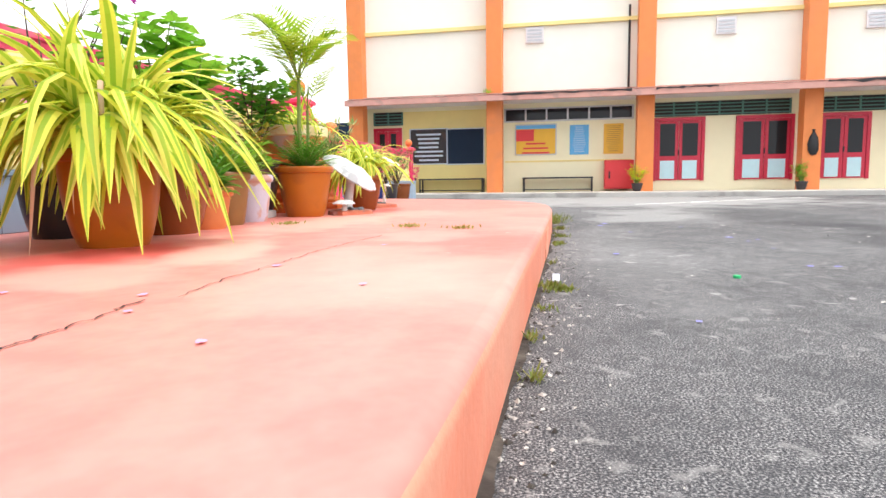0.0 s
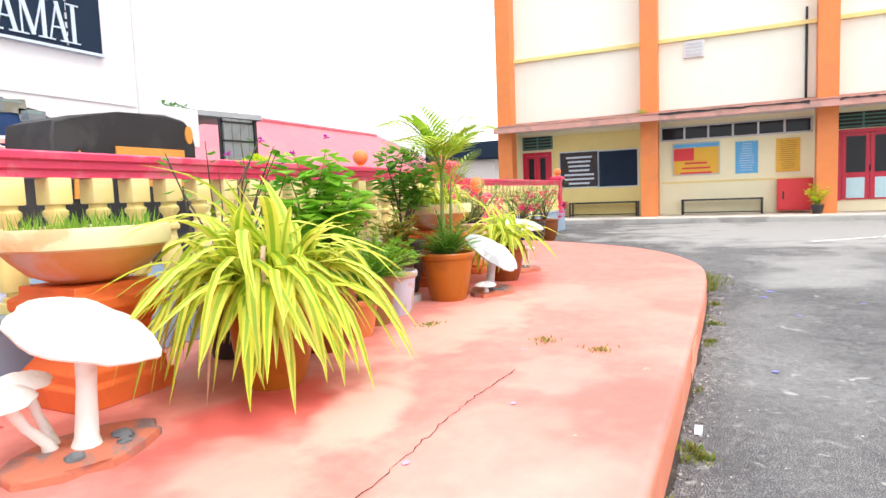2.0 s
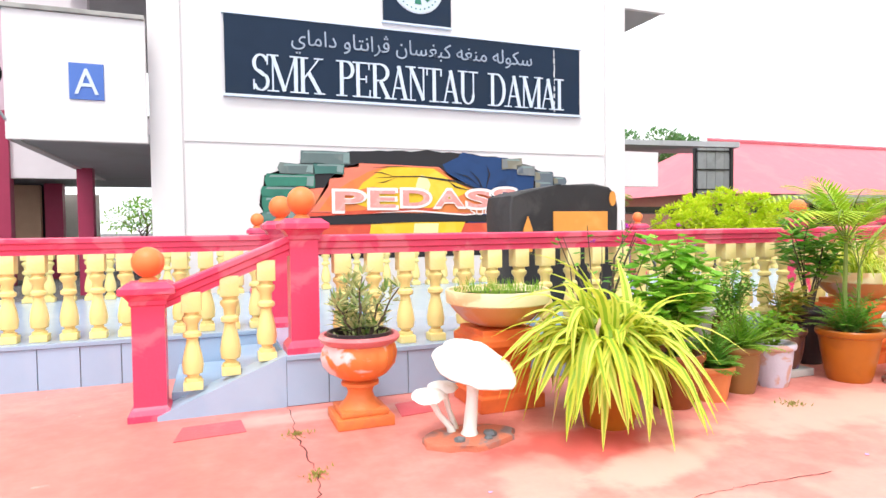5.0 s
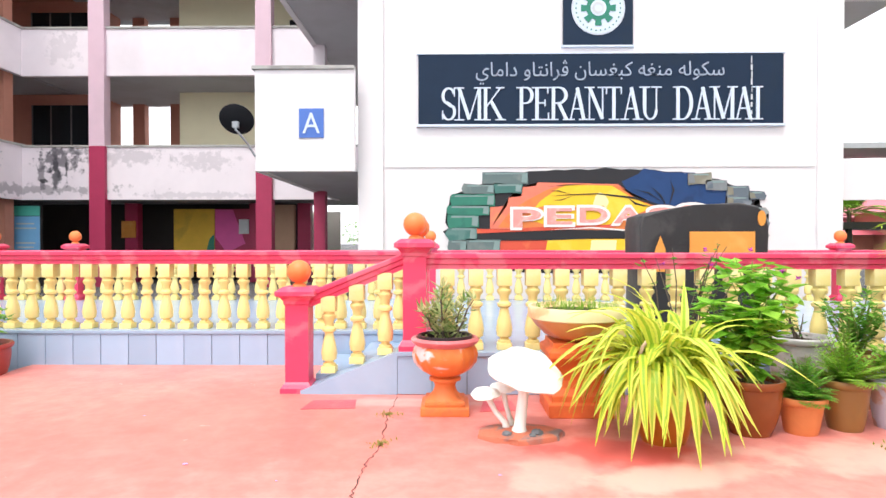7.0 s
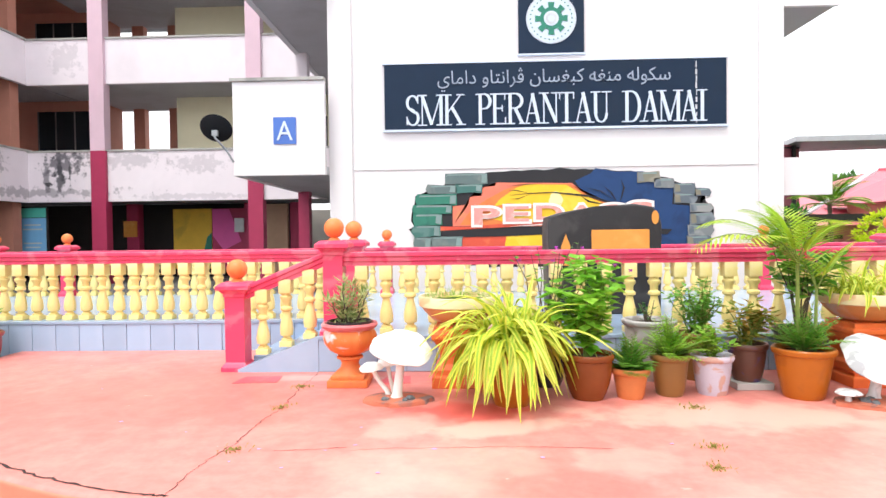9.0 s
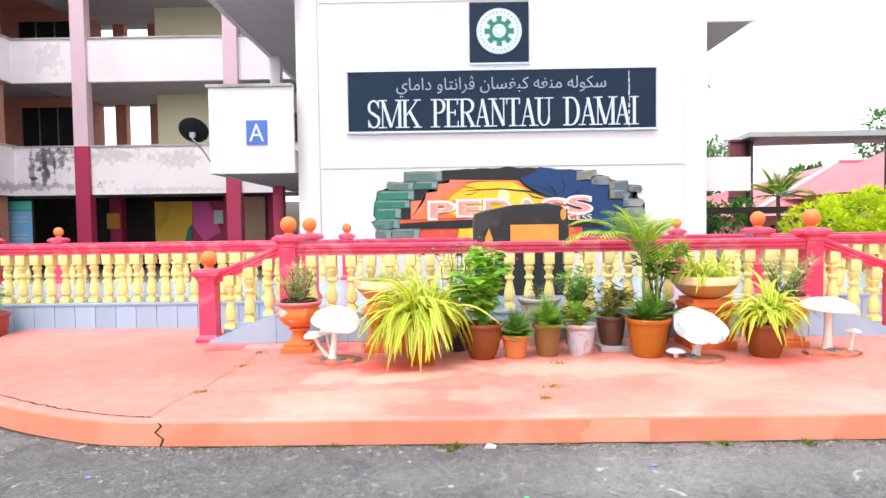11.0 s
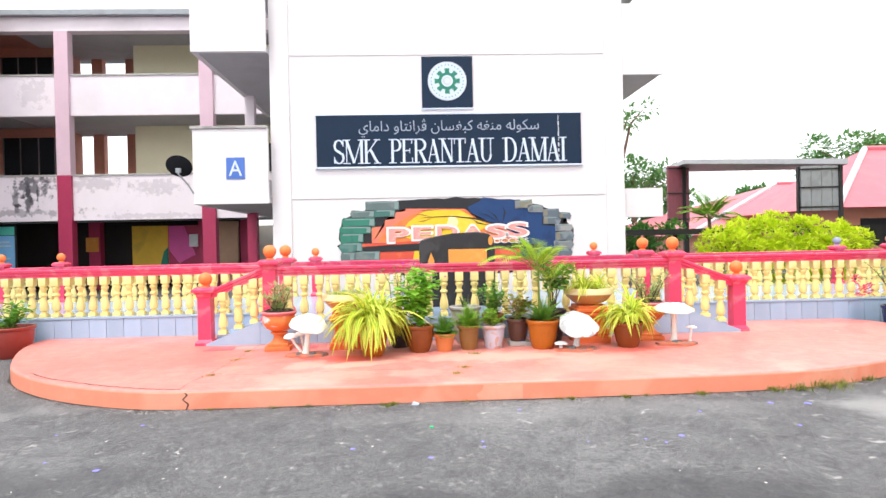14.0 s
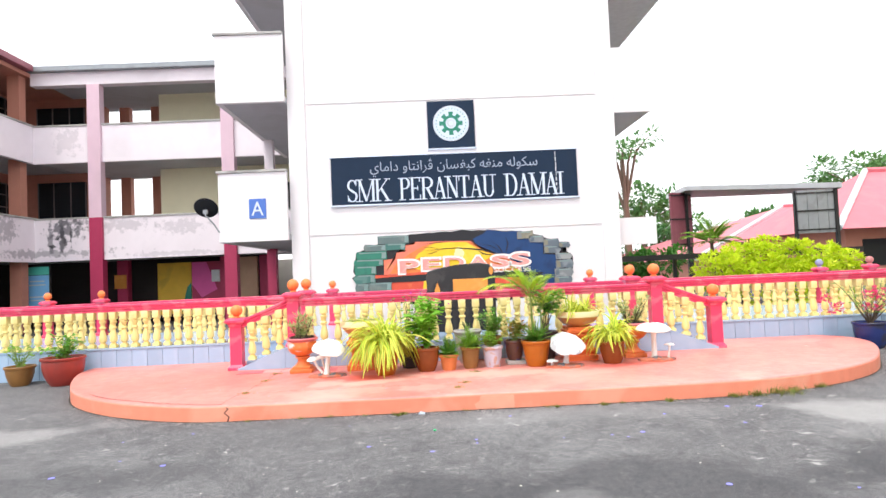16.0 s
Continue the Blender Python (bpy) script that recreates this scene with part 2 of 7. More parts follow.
CORAL, PALE = (0.60, 0.13, 0.11), (0.76, 0.45, 0.37)
FADED, DEEP, CEMENT = (0.74, 0.38, 0.32), (0.66, 0.085, 0.075), (0.66, 0.46, 0.40)
blots(M_PLAT, [((2.5, 1.30, 0.17), (0.55, 0.26, 5), 0.1, DEEP, 0.75), ((5.85, 1.40, 0.17), (0.5, 0.2, 5), 0.0, DEEP, 0.55),
               ((4.2, 1.22, 0.17), (1.15, 0.34, 5), -0.05, PALE, 0.75), ((2.75, 0.98, 0.17), (0.55, 0.17, 5), 0.25, PALE, 0.75),
               ((2.35, 0.40, 0.17), (0.75, 0.36, 5), 0.1, PALE, 0.35), ((5.2, 0.95, 0.17), (0.7, 0.25, 5), 0.2, FADED, 0.6), ((2.15, 1.02, 0.17), (0.22, 0.30, 5), -0.5, PALE, 0.45),
               ((1.35, 2.25, 0.17), (0.62, 0.14, 5), 0.0, CEMENT, 0.7), ((3.3, 0.45, 0.17), (0.30, 0.22, 5), 0.5, FADED, 0.45),
               ((0.2, 1.7, 0.17), (1.5, 1.2, 5), 0.5, CORAL, 0.35), ((1.2, 1.45, 0.17), (0.7, 0.5, 5), 0.2, CORAL, 0.25)])
M_KERB = paint("orange kerb paint", (0.75, 0.25, 0.155), 0.5, 7.0, 0.12, (0.72, 0.42, 0.30), 1.6, 0.35, 0.2, 50.0)
M_WHITE = paint("white wall paint", (0.76, 0.735, 0.745), 0.75, 3.0, 0.03, (0.68, 0.65, 0.66), 0.4, 0.25, 0.08, 40.0, sharp=0.4)
M_CREAM = paint("cream wall paint", (0.90, 0.85, 0.60), 0.7, 3.0, 0.04, (0.76, 0.70, 0.48), 0.5, 0.3, 0.08, 40.0, sharp=0.4)
# cream wall again, with strong light put into a paler colour
M_CREAM_LIT = paint("lit cream wall paint", (0.88, 0.86, 0.76), 0.7, 3.0, 0.03, (0.82, 0.78, 0.64), 0.4, 0.3, 0.08, 40.0, sharp=0.4)
M_YELLOW = paint("pale yellow wall paint", (0.86, 0.72, 0.30), 0.65, 3.0, 0.05, (0.72, 0.60, 0.28), 0.6, 0.3, 0.08, 40.0)
M_ORANGE = paint("orange column paint", (0.78, 0.25, 0.075), 0.55, 4.0, 0.10, (0.62, 0.22, 0.10), 1.2, 0.35, 0.1, 40.0)
M_PINK = paint("hot pink gloss paint", (0.72, 0.055, 0.13), 0.35, 9.0, 0.10, (0.75, 0.28, 0.32), 5.0, 0.35, 0.10, 70.0, sharp=0.08)
M_PINK_L = paint("pale pink wall paint", (0.82, 0.74, 0.78), 0.75, 2.5, 0.05, (0.52, 0.47, 0.50), 0.6, 0.45, 0.1, 40.0, sharp=0.3)
M_PINK_STAIN = paint("pale pink wall paint with algae", (0.84, 0.77, 0.81), 0.75, 2.5, 0.05, (0.58, 0.53, 0.56), 0.6, 0.35, 0.1, 40.0, sharp=0.3)
ALGAE = (0.13, 0.12, 0.14)
blots(M_PINK_STAIN, [((-9.2, 15, 3.5), (0.62, 3, 0.42), 0, ALGAE, 0.85), ((-9.35, 15, 3.1), (0.16, 3, 0.55), 0, (0.05, 0.05, 0.06), 0.85), ((-9.75, 15, 3.2), (0.10, 3, 0.6), 0, ALGAE, 0.7),
                     ((-9.0, 15, 3.75), (0.7, 3, 0.14), 0, ALGAE, 0.6), ((-7.2, 15, 3.6), (0.9, 3, 0.25), 0, ALGAE, 0.3), ((-5.2, 15, 3.5), (1.0, 3, 0.3), 0, ALGAE, 0.25),
                     ((-10.3, 13.6, 3.5), (3, 0.5, 0.5), 0, ALGAE, 0.5), ((-10.3, 12.6, 3.2), (3, 0.2, 0.7), 0, ALGAE, 0.6), ((-10.3, 14.7, 2.7), (3, 1.6, 0.16), 0, ALGAE, 0.5),
                     ((-9.1, 15, 6.6), (0.5, 3, 0.5), 0, ALGAE, 0.2), ((-5.6, 15, 2.55), (2.2, 3, 0.10), 0, ALGAE, 0.22), ((-9.62, 15, 2.95), (0.20, 3, 0.07), 0, (0.04, 0.04, 0.045), 0.9), ((-9.05, 15, 3.3), (0.05, 3, 0.5), 0, (0.05, 0.05, 0.055), 0.8), ((-8.75, 15, 3.55), (0.08, 3, 0.3), 0, ALGAE, 0.7)], 0.95, 6.5)
M_COLPINK = paint("dusty pink column paint", (0.70, 0.50, 0.58), 0.65, 3.0, 0.06, (0.55, 0.42, 0.47), 0.8, 0.4, 0.1, 40.0, sharp=0.3)
M_MAGENTA = paint("crimson column paint", (0.42, 0.035, 0.10), 0.5, 5.0, 0.1)
M_BALUSTER = paint("yellow baluster paint", (0.80, 0.66, 0.26), 0.45, 10.0, 0.10, (0.80, 0.76, 0.58), 4.0, 0.45, 0.12, 60.0, vary=0.06)
M_BALL = paint("orange ball paint", (0.80, 0.22, 0.06), 0.4, 9.0, 0.12, (0.72, 0.35, 0.2), 8.0, 0.3)
M_TILE = paint("pale blue glazed tile", (0.33, 0.45, 0.60), 0.22, 6.0, 0.06, (0.44, 0.53, 0.64), 2.0, 0.35, 0.03, 30.0, vary=0.07)
M_GROUT = paint("grey grout", (0.22, 0.27, 0.30), 0.9, 20.0, 0.2)
M_TERRA = paint("terracotta", (0.62, 0.20, 0.065), 0.5, 9.0, 0.15, (0.42, 0.12, 0.05), 4.0, 0.4, 0.15, 70.0)
M_GLAZE = paint("orange glazed clay", (0.40, 0.115, 0.012), 0.3, 6.0, 0.22, (0.26, 0.075, 0.015), 5.0, 0.55, 0.05, 40.0, spec=0.3)
M_BROWN = paint("brown glazed clay", (0.22, 0.060, 0.016), 0.27, 6.0, 0.25, (0.32, 0.10, 0.022), 4.0, 0.5, 0.05, 40.0, spec=0.3)
M_OLIVE = paint("olive brown clay", (0.25, 0.12, 0.035), 0.4, 7.0, 0.2, (0.22, 0.12, 0.05), 4.0, 0.5, 0.1, 50.0)
M_LILAC = paint("worn lilac whitewash on clay", (0.50, 0.47, 0.55), 0.7, 8.0, 0.15, (0.50, 0.27, 0.18), 8.0, 0.8, 0.2, 60.0, sharp=0.06)
M_DARK = paint("dark glazed clay", (0.035, 0.03, 0.035), 0.3, 7.0, 0.3, (0.10, 0.05, 0.03), 5.0, 0.5)
M_BLUEPOT = paint("blue brown glaze", (0.11, 0.05, 0.035), 0.3, 7.0, 0.3, (0.04, 0.06, 0.24), 6.0, 0.8, 0.05, 40.0)
M_URN = paint("orange urn paint with flaked white", (0.72, 0.19, 0.045), 0.5, 8.0, 0.15, (0.78, 0.60, 0.60), 5.0, 0.9, 0.2, 50.0, sharp=0.05)
M_URN_FOOT = paint("orange urn foot paint", (0.70, 0.19, 0.05), 0.5, 9.0, 0.18, (0.50, 0.13, 0.05), 7.0, 0.6, 0.25, 50.0)
M_URN_RIM = paint("dull pink urn rim paint", (0.62, 0.16, 0.17), 0.5, 9.0, 0.15, (0.70, 0.42, 0.40), 8.0, 0.6, 0.2, 50.0)
M_NAVYPOT = paint("dark blue glazed clay", (0.018, 0.03, 0.13), 0.25, 7.0, 0.3, (0.03, 0.03, 0.035), 5.0, 0.7)
M_BOWL = paint("yellowed bowl paint", (0.80, 0.68, 0.40), 0.55, 8.0, 0.12, (0.74, 0.34, 0.14), 6.0, 0.6, 0.15, 50.0)
M_BOWL_LOW = paint("faded orange bowl paint", (0.68, 0.28, 0.10), 0.55, 8.0, 0.15, (0.62, 0.50, 0.48), 6.0, 0.7, 0.15, 50.0)
M_PEDESTAL = paint("vermilion pedestal paint", (0.74, 0.15, 0.035), 0.5, 8.0, 0.12, (0.50, 0.10, 0.03), 4.0, 0.4, 0.15, 50.0)
M_SOIL = paint("potting soil", (0.05, 0.035, 0.025), 0.95, 30.0, 0.5, bump=0.9, bump_scale=90.0)
M_CAP = paint("white cement cap", (0.80, 0.79, 0.74), 0.6, 10.0, 0.06, (0.50, 0.46, 0.36), 9.0, 0.45, 0.15, 40.0)
M_CAP_GREY = paint("weathered white cement", (0.66, 0.66, 0.66), 0.7, 10.0, 0.12, (0.24, 0.25, 0.27), 10.0, 0.7, 0.25, 50.0)
M_SLAB = paint("rough red cement", (0.52, 0.17, 0.10), 0.8, 12.0, 0.2, (0.16, 0.17, 0.18), 8.0, 0.8, 0.6, 50.0)
M_NAVY = paint("navy board paint", (0.010, 0.024, 0.052), 0.6, 3.0, 0.15, (0.014, 0.026, 0.046), 1.5, 0.5, 0.05, 30.0, spec=0.2)
M_LETTER = paint("white letter paint", (0.60, 0.68, 0.80), 0.5, 8.0, 0.06)
M_BLACK = paint("black board paint", (0.022, 0.021, 0.023), 0.45, 6.0, 0.3, (0.06, 0.055, 0.055), 3.0, 0.6, 0.1, 50.0)
M_AMBER = paint("amber paint", (0.72, 0.29, 0.055), 0.55, 6.0, 0.12, (0.78, 0.42, 0.12), 3.0, 0.4)
M_GREEN = paint("crest green", (0.02, 0.20, 0.13), 0.5)
M_GREYLIGHT = paint("pale grey", (0.55, 0.57, 0.60), 0.6)
M_REDDOOR = paint("crimson door paint", (0.55, 0.025, 0.06), 0.35, 6.0, 0.1)
M_LOUVRE = paint("pale blue louvre paint", (0.56, 0.80, 0.88), 0.5, 6.0, 0.06)
M_VENT = paint("dull green louvre paint", (0.10, 0.24, 0.20), 0.55, 6.0, 0.15)
M_METAL = paint("black painted steel", (0.03, 0.03, 0.032), 0.45, 12.0, 0.2, metal=0.3)
M_STEEL = paint("grey steel sheet", (0.30, 0.32, 0.34), 0.5, 5.0, 0.12, (0.20, 0.21, 0.22), 2.0, 0.4, 0.05, 30.0, metal=0.4)
# pale version of the steel: paints in the light on the shelter roof
M_PALESTEEL = paint("pale grey roof sheet", (0.50, 0.51, 0.53), 0.5, 5.0, 0.08, (0.40, 0.41, 0.43), 2.0, 0.4, 0.05, 30.0)
M_MAROON = paint("maroon steel sheet", (0.26, 0.075, 0.10), 0.5, 5.0, 0.15)
M_ROOF = paint("pinkish red roof sheet", (0.60, 0.15, 0.185), 0.55, 2.0, 0.08, (0.58, 0.22, 0.22), 0.6, 0.3, 0.1, 20.0)
M_ROOF_EDGE = paint("faded canopy edge", (0.62, 0.33, 0.28), 0.7, 5.0, 0.15, (0.25, 0.2, 0.18), 1.5, 0.5, 0.2, 30.0)
M_CONCRETE = paint("stained concrete", (0.42, 0.41, 0.39), 0.85, 5.0, 0.12, (0.16, 0.15, 0.14), 1.3, 0.5, 0.4, 40.0)
M_SOFFIT = paint("grey slab soffit", (0.46, 0.46, 0.48), 0.8, 3.0, 0.06, (0.36, 0.35, 0.35), 0.8, 0.4, 0.1, 30.0)
M_FLOOR_W = paint("walkway cement", (0.68, 0.62, 0.55), 0.8, 5.0, 0.12, (0.34, 0.30, 0.27), 1.0, 0.5, 0.2, 30.0)
M_SKYBLUE = paint("sky blue poster", (0.12, 0.42, 0.75), 0.5, 4.0, 0.06)
M_YPOST = paint("amber poster", (0.80, 0.47, 0.05), 0.5, 4.0, 0.08)
M_YMURAL = paint("yellow mural paint", (0.72, 0.46, 0.05), 0.6, 3.0, 0.15, (0.30, 0.22, 0.04), 1.5, 0.4)
M_RPOST = paint("red poster", (0.70, 0.05, 0.06), 0.5, 4.0, 0.08)
M_TAN = paint("tan wall paint", (0.55, 0.36, 0.24), 0.7, 4.0, 0.1)
M_BRICKPINK = paint("salmon wall paint", (0.50, 0.22, 0.16), 0.7, 4.0, 0.1)
# near black that stands for the shade inside rooms and openings
M_SHADE = paint("near black room shade", (0.035, 0.028, 0.028), 0.8, 3.0, 0.2)
M_BARK = paint("bark", (0.16, 0.11, 0.08), 0.9, 20.0, 0.4, bump=0.8, bump_scale=40.0)
M_GSTEM = paint("green stem", (0.20, 0.28, 0.06), 0.5, 15.0, 0.2)
M_TWIG = paint("dry twig", (0.10, 0.075, 0.055), 0.8, 20.0, 0.3)
M_CRACK = paint("open crack", (0.05, 0.03, 0.028), 0.95, 30.0, 0.3)
M_LINE = paint("worn road line", (0.72, 0.72, 0.70), 0.8, 12.0, 0.2, (0.25, 0.25, 0.25), 8.0, 0.8)
M_SKYBOARD = paint("sky blue board", (0.20, 0.48, 0.78), 0.5, 5.0, 0.08)
M_TEALBOARD = paint("teal board", (0.10, 0.55, 0.45), 0.5, 5.0, 0.08)
M_HOTPINK = paint("hot pink wall painting", (0.75, 0.12, 0.38), 0.6, 4.0, 0.1)
M_FRAME = paint("grey window frame", (0.16, 0.13, 0.13), 0.5, 6.0, 0.1)
M_CRUMB = paint("stone crumbs", (0.42, 0.40, 0.37), 0.9, 60.0, 0.4)
M_LILACPETAL = paint("lilac petals", (0.62, 0.36, 0.66), 0.6, 30.0, 0.1)
M_STONE = paint("grey stone", (0.14, 0.15, 0.16), 0.8, 20.0, 0.3)
M_SCRIPT = paint("faded script paint", (0.34, 0.40, 0.50), 0.6, 9.0, 0.15, (0.16, 0.20, 0.28), 6.0, 0.5)
M_DISH = paint("black mesh dish", (0.006, 0.007, 0.010), 0.95, 8.0, 0.2)
M_GLASS = bpy.data.materials.new("dark window glass")
M_GLASS.use_nodes = True
M_GLASS.node_tree.nodes["Principled BSDF"].inputs["Base Color"].default_value = (0.018, 0.02, 0.024, 1)
M_GLASS.node_tree.nodes["Principled BSDF"].inputs["Roughness"].default_value = 0.06
M_GLASS.node_tree.nodes["Principled BSDF"].inputs["Specular IOR Level"].default_value = 0.22

L_SPIDER = leafy("yellow striped leaf", (0.64, 0.70, 0.06), (0.80, 0.80, 0.16))
L_SPIDER_G = leafy("green leaf stripe", (0.28, 0.46, 0.03), (0.40, 0.55, 0.05))
L_GREEN = leafy("mid green leaf", (0.09, 0.30, 0.03), (0.22, 0.48, 0.06))
L_BRIGHT = leafy("bright green leaf", (0.17, 0.46, 0.03), (0.34, 0.62, 0.07))
L_DARK = leafy("deep green leaf", (0.03, 0.13, 0.02), (0.08, 0.24, 0.03))
L_FERN = leafy("fern green leaf", (0.16, 0.40, 0.03), (0.34, 0.54, 0.06))
L_CROTON = leafy("green and rust leaf", (0.18, 0.34, 0.03), (0.50, 0.28, 0.06))
L_HEDGE = leafy("lime hedge leaf", (0.54, 0.72, 0.02), (0.78, 0.84, 0.06))
L_TREE = leafy("distant tree leaf", (0.07, 0.20, 0.06), (0.15, 0.32, 0.10))
L_CREAM = leafy("cream edged leaf", (0.14, 0.30, 0.06), (0.62, 0.60, 0.30))
L_WEED = leafy("yard weed", (0.14, 0.22, 0.03), (0.26, 0.24, 0.06))
L_DRY = leafy("dry weed", (0.28, 0.30, 0.05), (0.42, 0.34, 0.12))
L_PINKF = leafy("pink petal", (0.72, 0.03, 0.14), (0.80, 0.10, 0.25))
L_PURPLE = leafy("purple petal", (0.52, 0.03, 0.48), (0.66, 0.12, 0.60))
M_BLUE2 = paint("blue sign paint", (0.07, 0.16, 0.50), 0.45, 5.0, 0.08)
P_LETTER = paint("mural white", (0.84, 0.80, 0.78), 0.65, 6.0, 0.06)
P_LETTER_RED = paint("mural letter pink", (0.78, 0.33, 0.30), 0.65, 9.0, 0.15, (0.80, 0.55, 0.50), 9.0, 0.5, 0.03, 30.0)
M_REDPOT = paint("dull red clay", (0.30, 0.040, 0.030), 0.4, 7.0, 0.2, (0.20, 0.045, 0.035), 3.0, 0.4, 0.1, 50.0)
M_LITTER = paint("pale litter", (0.55, 0.53, 0.48), 0.8, 4.0, 0.5)
M_PETAL = paint("violet petal", (0.22, 0.22, 0.66), 0.7, 4.0, 0.2)
M_CAPGREEN = paint("green plastic", (0.02, 0.45, 0.16), 0.35)
M_PATCH = paint("fresh red floor paint", (0.66, 0.10, 0.12), 0.4, 8.0, 0.1, (0.70, 0.2, 0.18), 5.0, 0.4)
M_WHITEPOT = paint("grey whitewash", (0.46, 0.44, 0.43), 0.7, 9.0, 0.15, (0.22, 0.18, 0.16), 7.0, 0.7, 0.3, 60.0)
M_KERB_PALE = paint("pale patched kerb paint", (0.75, 0.34, 0.23), 0.6, 7.0, 0.12, (0.74, 0.30, 0.2), 4.0, 0.4, 0.2, 50.0)
M_DIRT = paint("kerb dirt", (0.045, 0.04, 0.035), 0.95, 25.0, 0.4, (0.12, 0.11, 0.09), 9.0, 0.7, 0.5, 60.0)
L_PALM = leafy("yellow green palm leaf", (0.28, 0.52, 0.03), (0.54, 0.68, 0.07))
M_BLUEBALL = paint("weathered blue grey ball paint", (0.30, 0.32, 0.45), 0.5, 8.0, 0.2, (0.5, 0.2, 0.3), 5.0, 0.5)
M_FADEDBALL = paint("faded red ball paint", (0.50, 0.20, 0.19), 0.6, 8.0, 0.2, (0.45, 0.40, 0.40), 5.0, 0.6)

# ---- ground ----
HP = 0.17          # top of the red platform
HS = 0.47          # floor of the raised stage and walkway
bm = bmesh.new()
box(bm, -400, 400, -400, 400, -0.5, 0)
ground = solid("ground", bm, M_ASPHALT, "worn grey asphalt yard with pale stains", "ground", kind="structure")


def arc(cx, cy, r, a0, a1, n):
    return [(cx + r * math.cos(radians(a0 + (a1 - a0) * k / n)), cy + r * math.sin(radians(a0 + (a1 - a0) * k / n))) for k in range(n + 1)]


def ellipse(cx, cy, rx, ry, a0, a1, n):
    return [(cx + rx * math.cos(radians(a0 + (a1 - a0) * k / n)), cy + ry * math.sin(radians(a0 + (a1 - a0) * k / n))) for k in range(n + 1)]


# the platform: straight front, long round ends
def smooth_line(pts, n=5):
    """A soft curve through plan points."""
    out = []
    for i in range(len(pts) - 1):
        p = [Vector(pts[max(0, min(len(pts) - 1, j))]) for j in (i - 1, i, i + 1, i + 2)]
        for k in range(n):
            t = k / n
            q = 0.5 * (2 * p[1] + (p[2] - p[0]) * t + (2 * p[0] - 5 * p[1] + 4 * p[2] - p[3]) * t * t + (3 * p[1] - p[0] - 3 * p[2] + p[3]) * t ** 3)
            out.append((q.x, q.y))
    return out + [pts[-1]]


outline = smooth_line([(-2.00, 3.48), (-1.98, 3.1), (-1.72, 2.42), (-1.27, 1.6), (-0.93, 1.14), (-0.50, 0.74), (-0.05, 0.43), (0.42, 0.2), (0.88, 0.04), (1.4, -0.005), (2.5, -0.008), (3.7, -0.01), (4.9, -0.005),
                       (6.1, 0.015), (6.95, 0.085), (7.6, 0.26), (8.25, 0.55), (8.88, 1.01), (9.44, 1.7), (9.86, 2.4), (9.98, 3.0), (9.72, 3.48)])
platform = thing("platform", (0, 0, 0), "low salmon red painted concrete platform with rounded ends", "platform", kind="structure")
bm = prism(bmesh.new(), outline, -0.02, HP)
bm.faces.ensure_lookup_table()
for f in bm.faces:
    if abs(f.normal.z) < 0.5:
        f.material_index = 1
bm.normal_update()
top = [e for e in bm.edges if all(abs(v.co.z - HP) < 1e-4 for v in e.verts)]
bmesh.ops.bevel(bm, geom=top, offset=0.03, segments=9, affect='EDGES', profile=0.5)
bm.normal_update()
for f in bm.faces:
    f.material_index = 0 if f.normal.z > 0.5 else 1
slab = part("platform_slab", bm, [M_PLAT, M_KERB], platform)
for f in slab.data.polygons:
    f.use_smooth = 0.01 < abs(f.normal.z) < 0.9999


def crack(name, pts, width, z, parent, label):
    bm = bmesh.new()
    rows = []
    fine = []
    for a, b in zip(pts, pts[1:]):
        for k in range(9):
            t = k / 9
            fine.append((a[0] + (b[0] - a[0]) * t + random.uniform(-1, 1) * 0.010, a[1] + (b[1] - a[1]) * t + random.uniform(-1, 1) * 0.008))
    fine.append(pts[-1])
    for i, (x, y) in enumerate(fine):
        w = width * random.uniform(0.3, 1.2) * (0.3 if i in (0, len(fine) - 1) else 1)
        d = Vector((fine[min(i + 1, len(fine) - 1)][0] - fine[max(i - 1, 0)][0], fine[min(i + 1, len(fine) - 1)][1] - fine[max(i - 1, 0)][1], 0)).normalized()
        nn = Vector((-d.y, d.x, 0)) * w / 2
        rows.append((bm.verts.new(Vector((x, y, z)) + nn), bm.verts.new(Vector((x, y, z)) - nn)))
    for (a, b), (c, d) in zip(rows, rows[1:]):
        bm.faces.new((a, b, d, c))
    return part(name, bm, M_CRACK, parent, label)


crack("crack", [(1.50, 0.60), (1.62, 0.605), (1.73, 0.62), (1.88, 0.645)], 0.005, HP + 0.0025, platform, "dark jagged crack")
crack("crack", [(1.91, 0.60), (2.13, 0.635), (2.45, 0.645), (2.72, 0.66), (2.98, 0.65), (3.3, 0.63)], 0.0042, HP + 0.0025, platform, "dark jagged crack")
crack("crack", [(1.20, 0.03), (1.20, 0.31), (1.22, 0.55), (1.26, 0.68)], 0.006, HP + 0.0025, platform, "dark jagged crack")
crack("crack", [(1.26, 0.68), (1.265, 0.90), (1.27, 1.11), (1.31, 1.42), (1.29, 1.9), (1.30, 2.42)], 0.006, HP + 0.0025, platform, "dark jagged crack")
crack("crack", [(-0.70, 1.02), (-0.36, 0.72), (0.1, 0.45), (0.48, 0.26), (0.85, 0.12), (1.14, 0.05), (1.22, 0.045)], 0.016, HP + 0.0025, platform, "dark jagged crack")
bm = bmesh.new()
pts = [(1.27, HP - 0.02), (1.29, 0.13), (1.25, 0.09), (1.30, 0.05), (1.28, 0.0)]
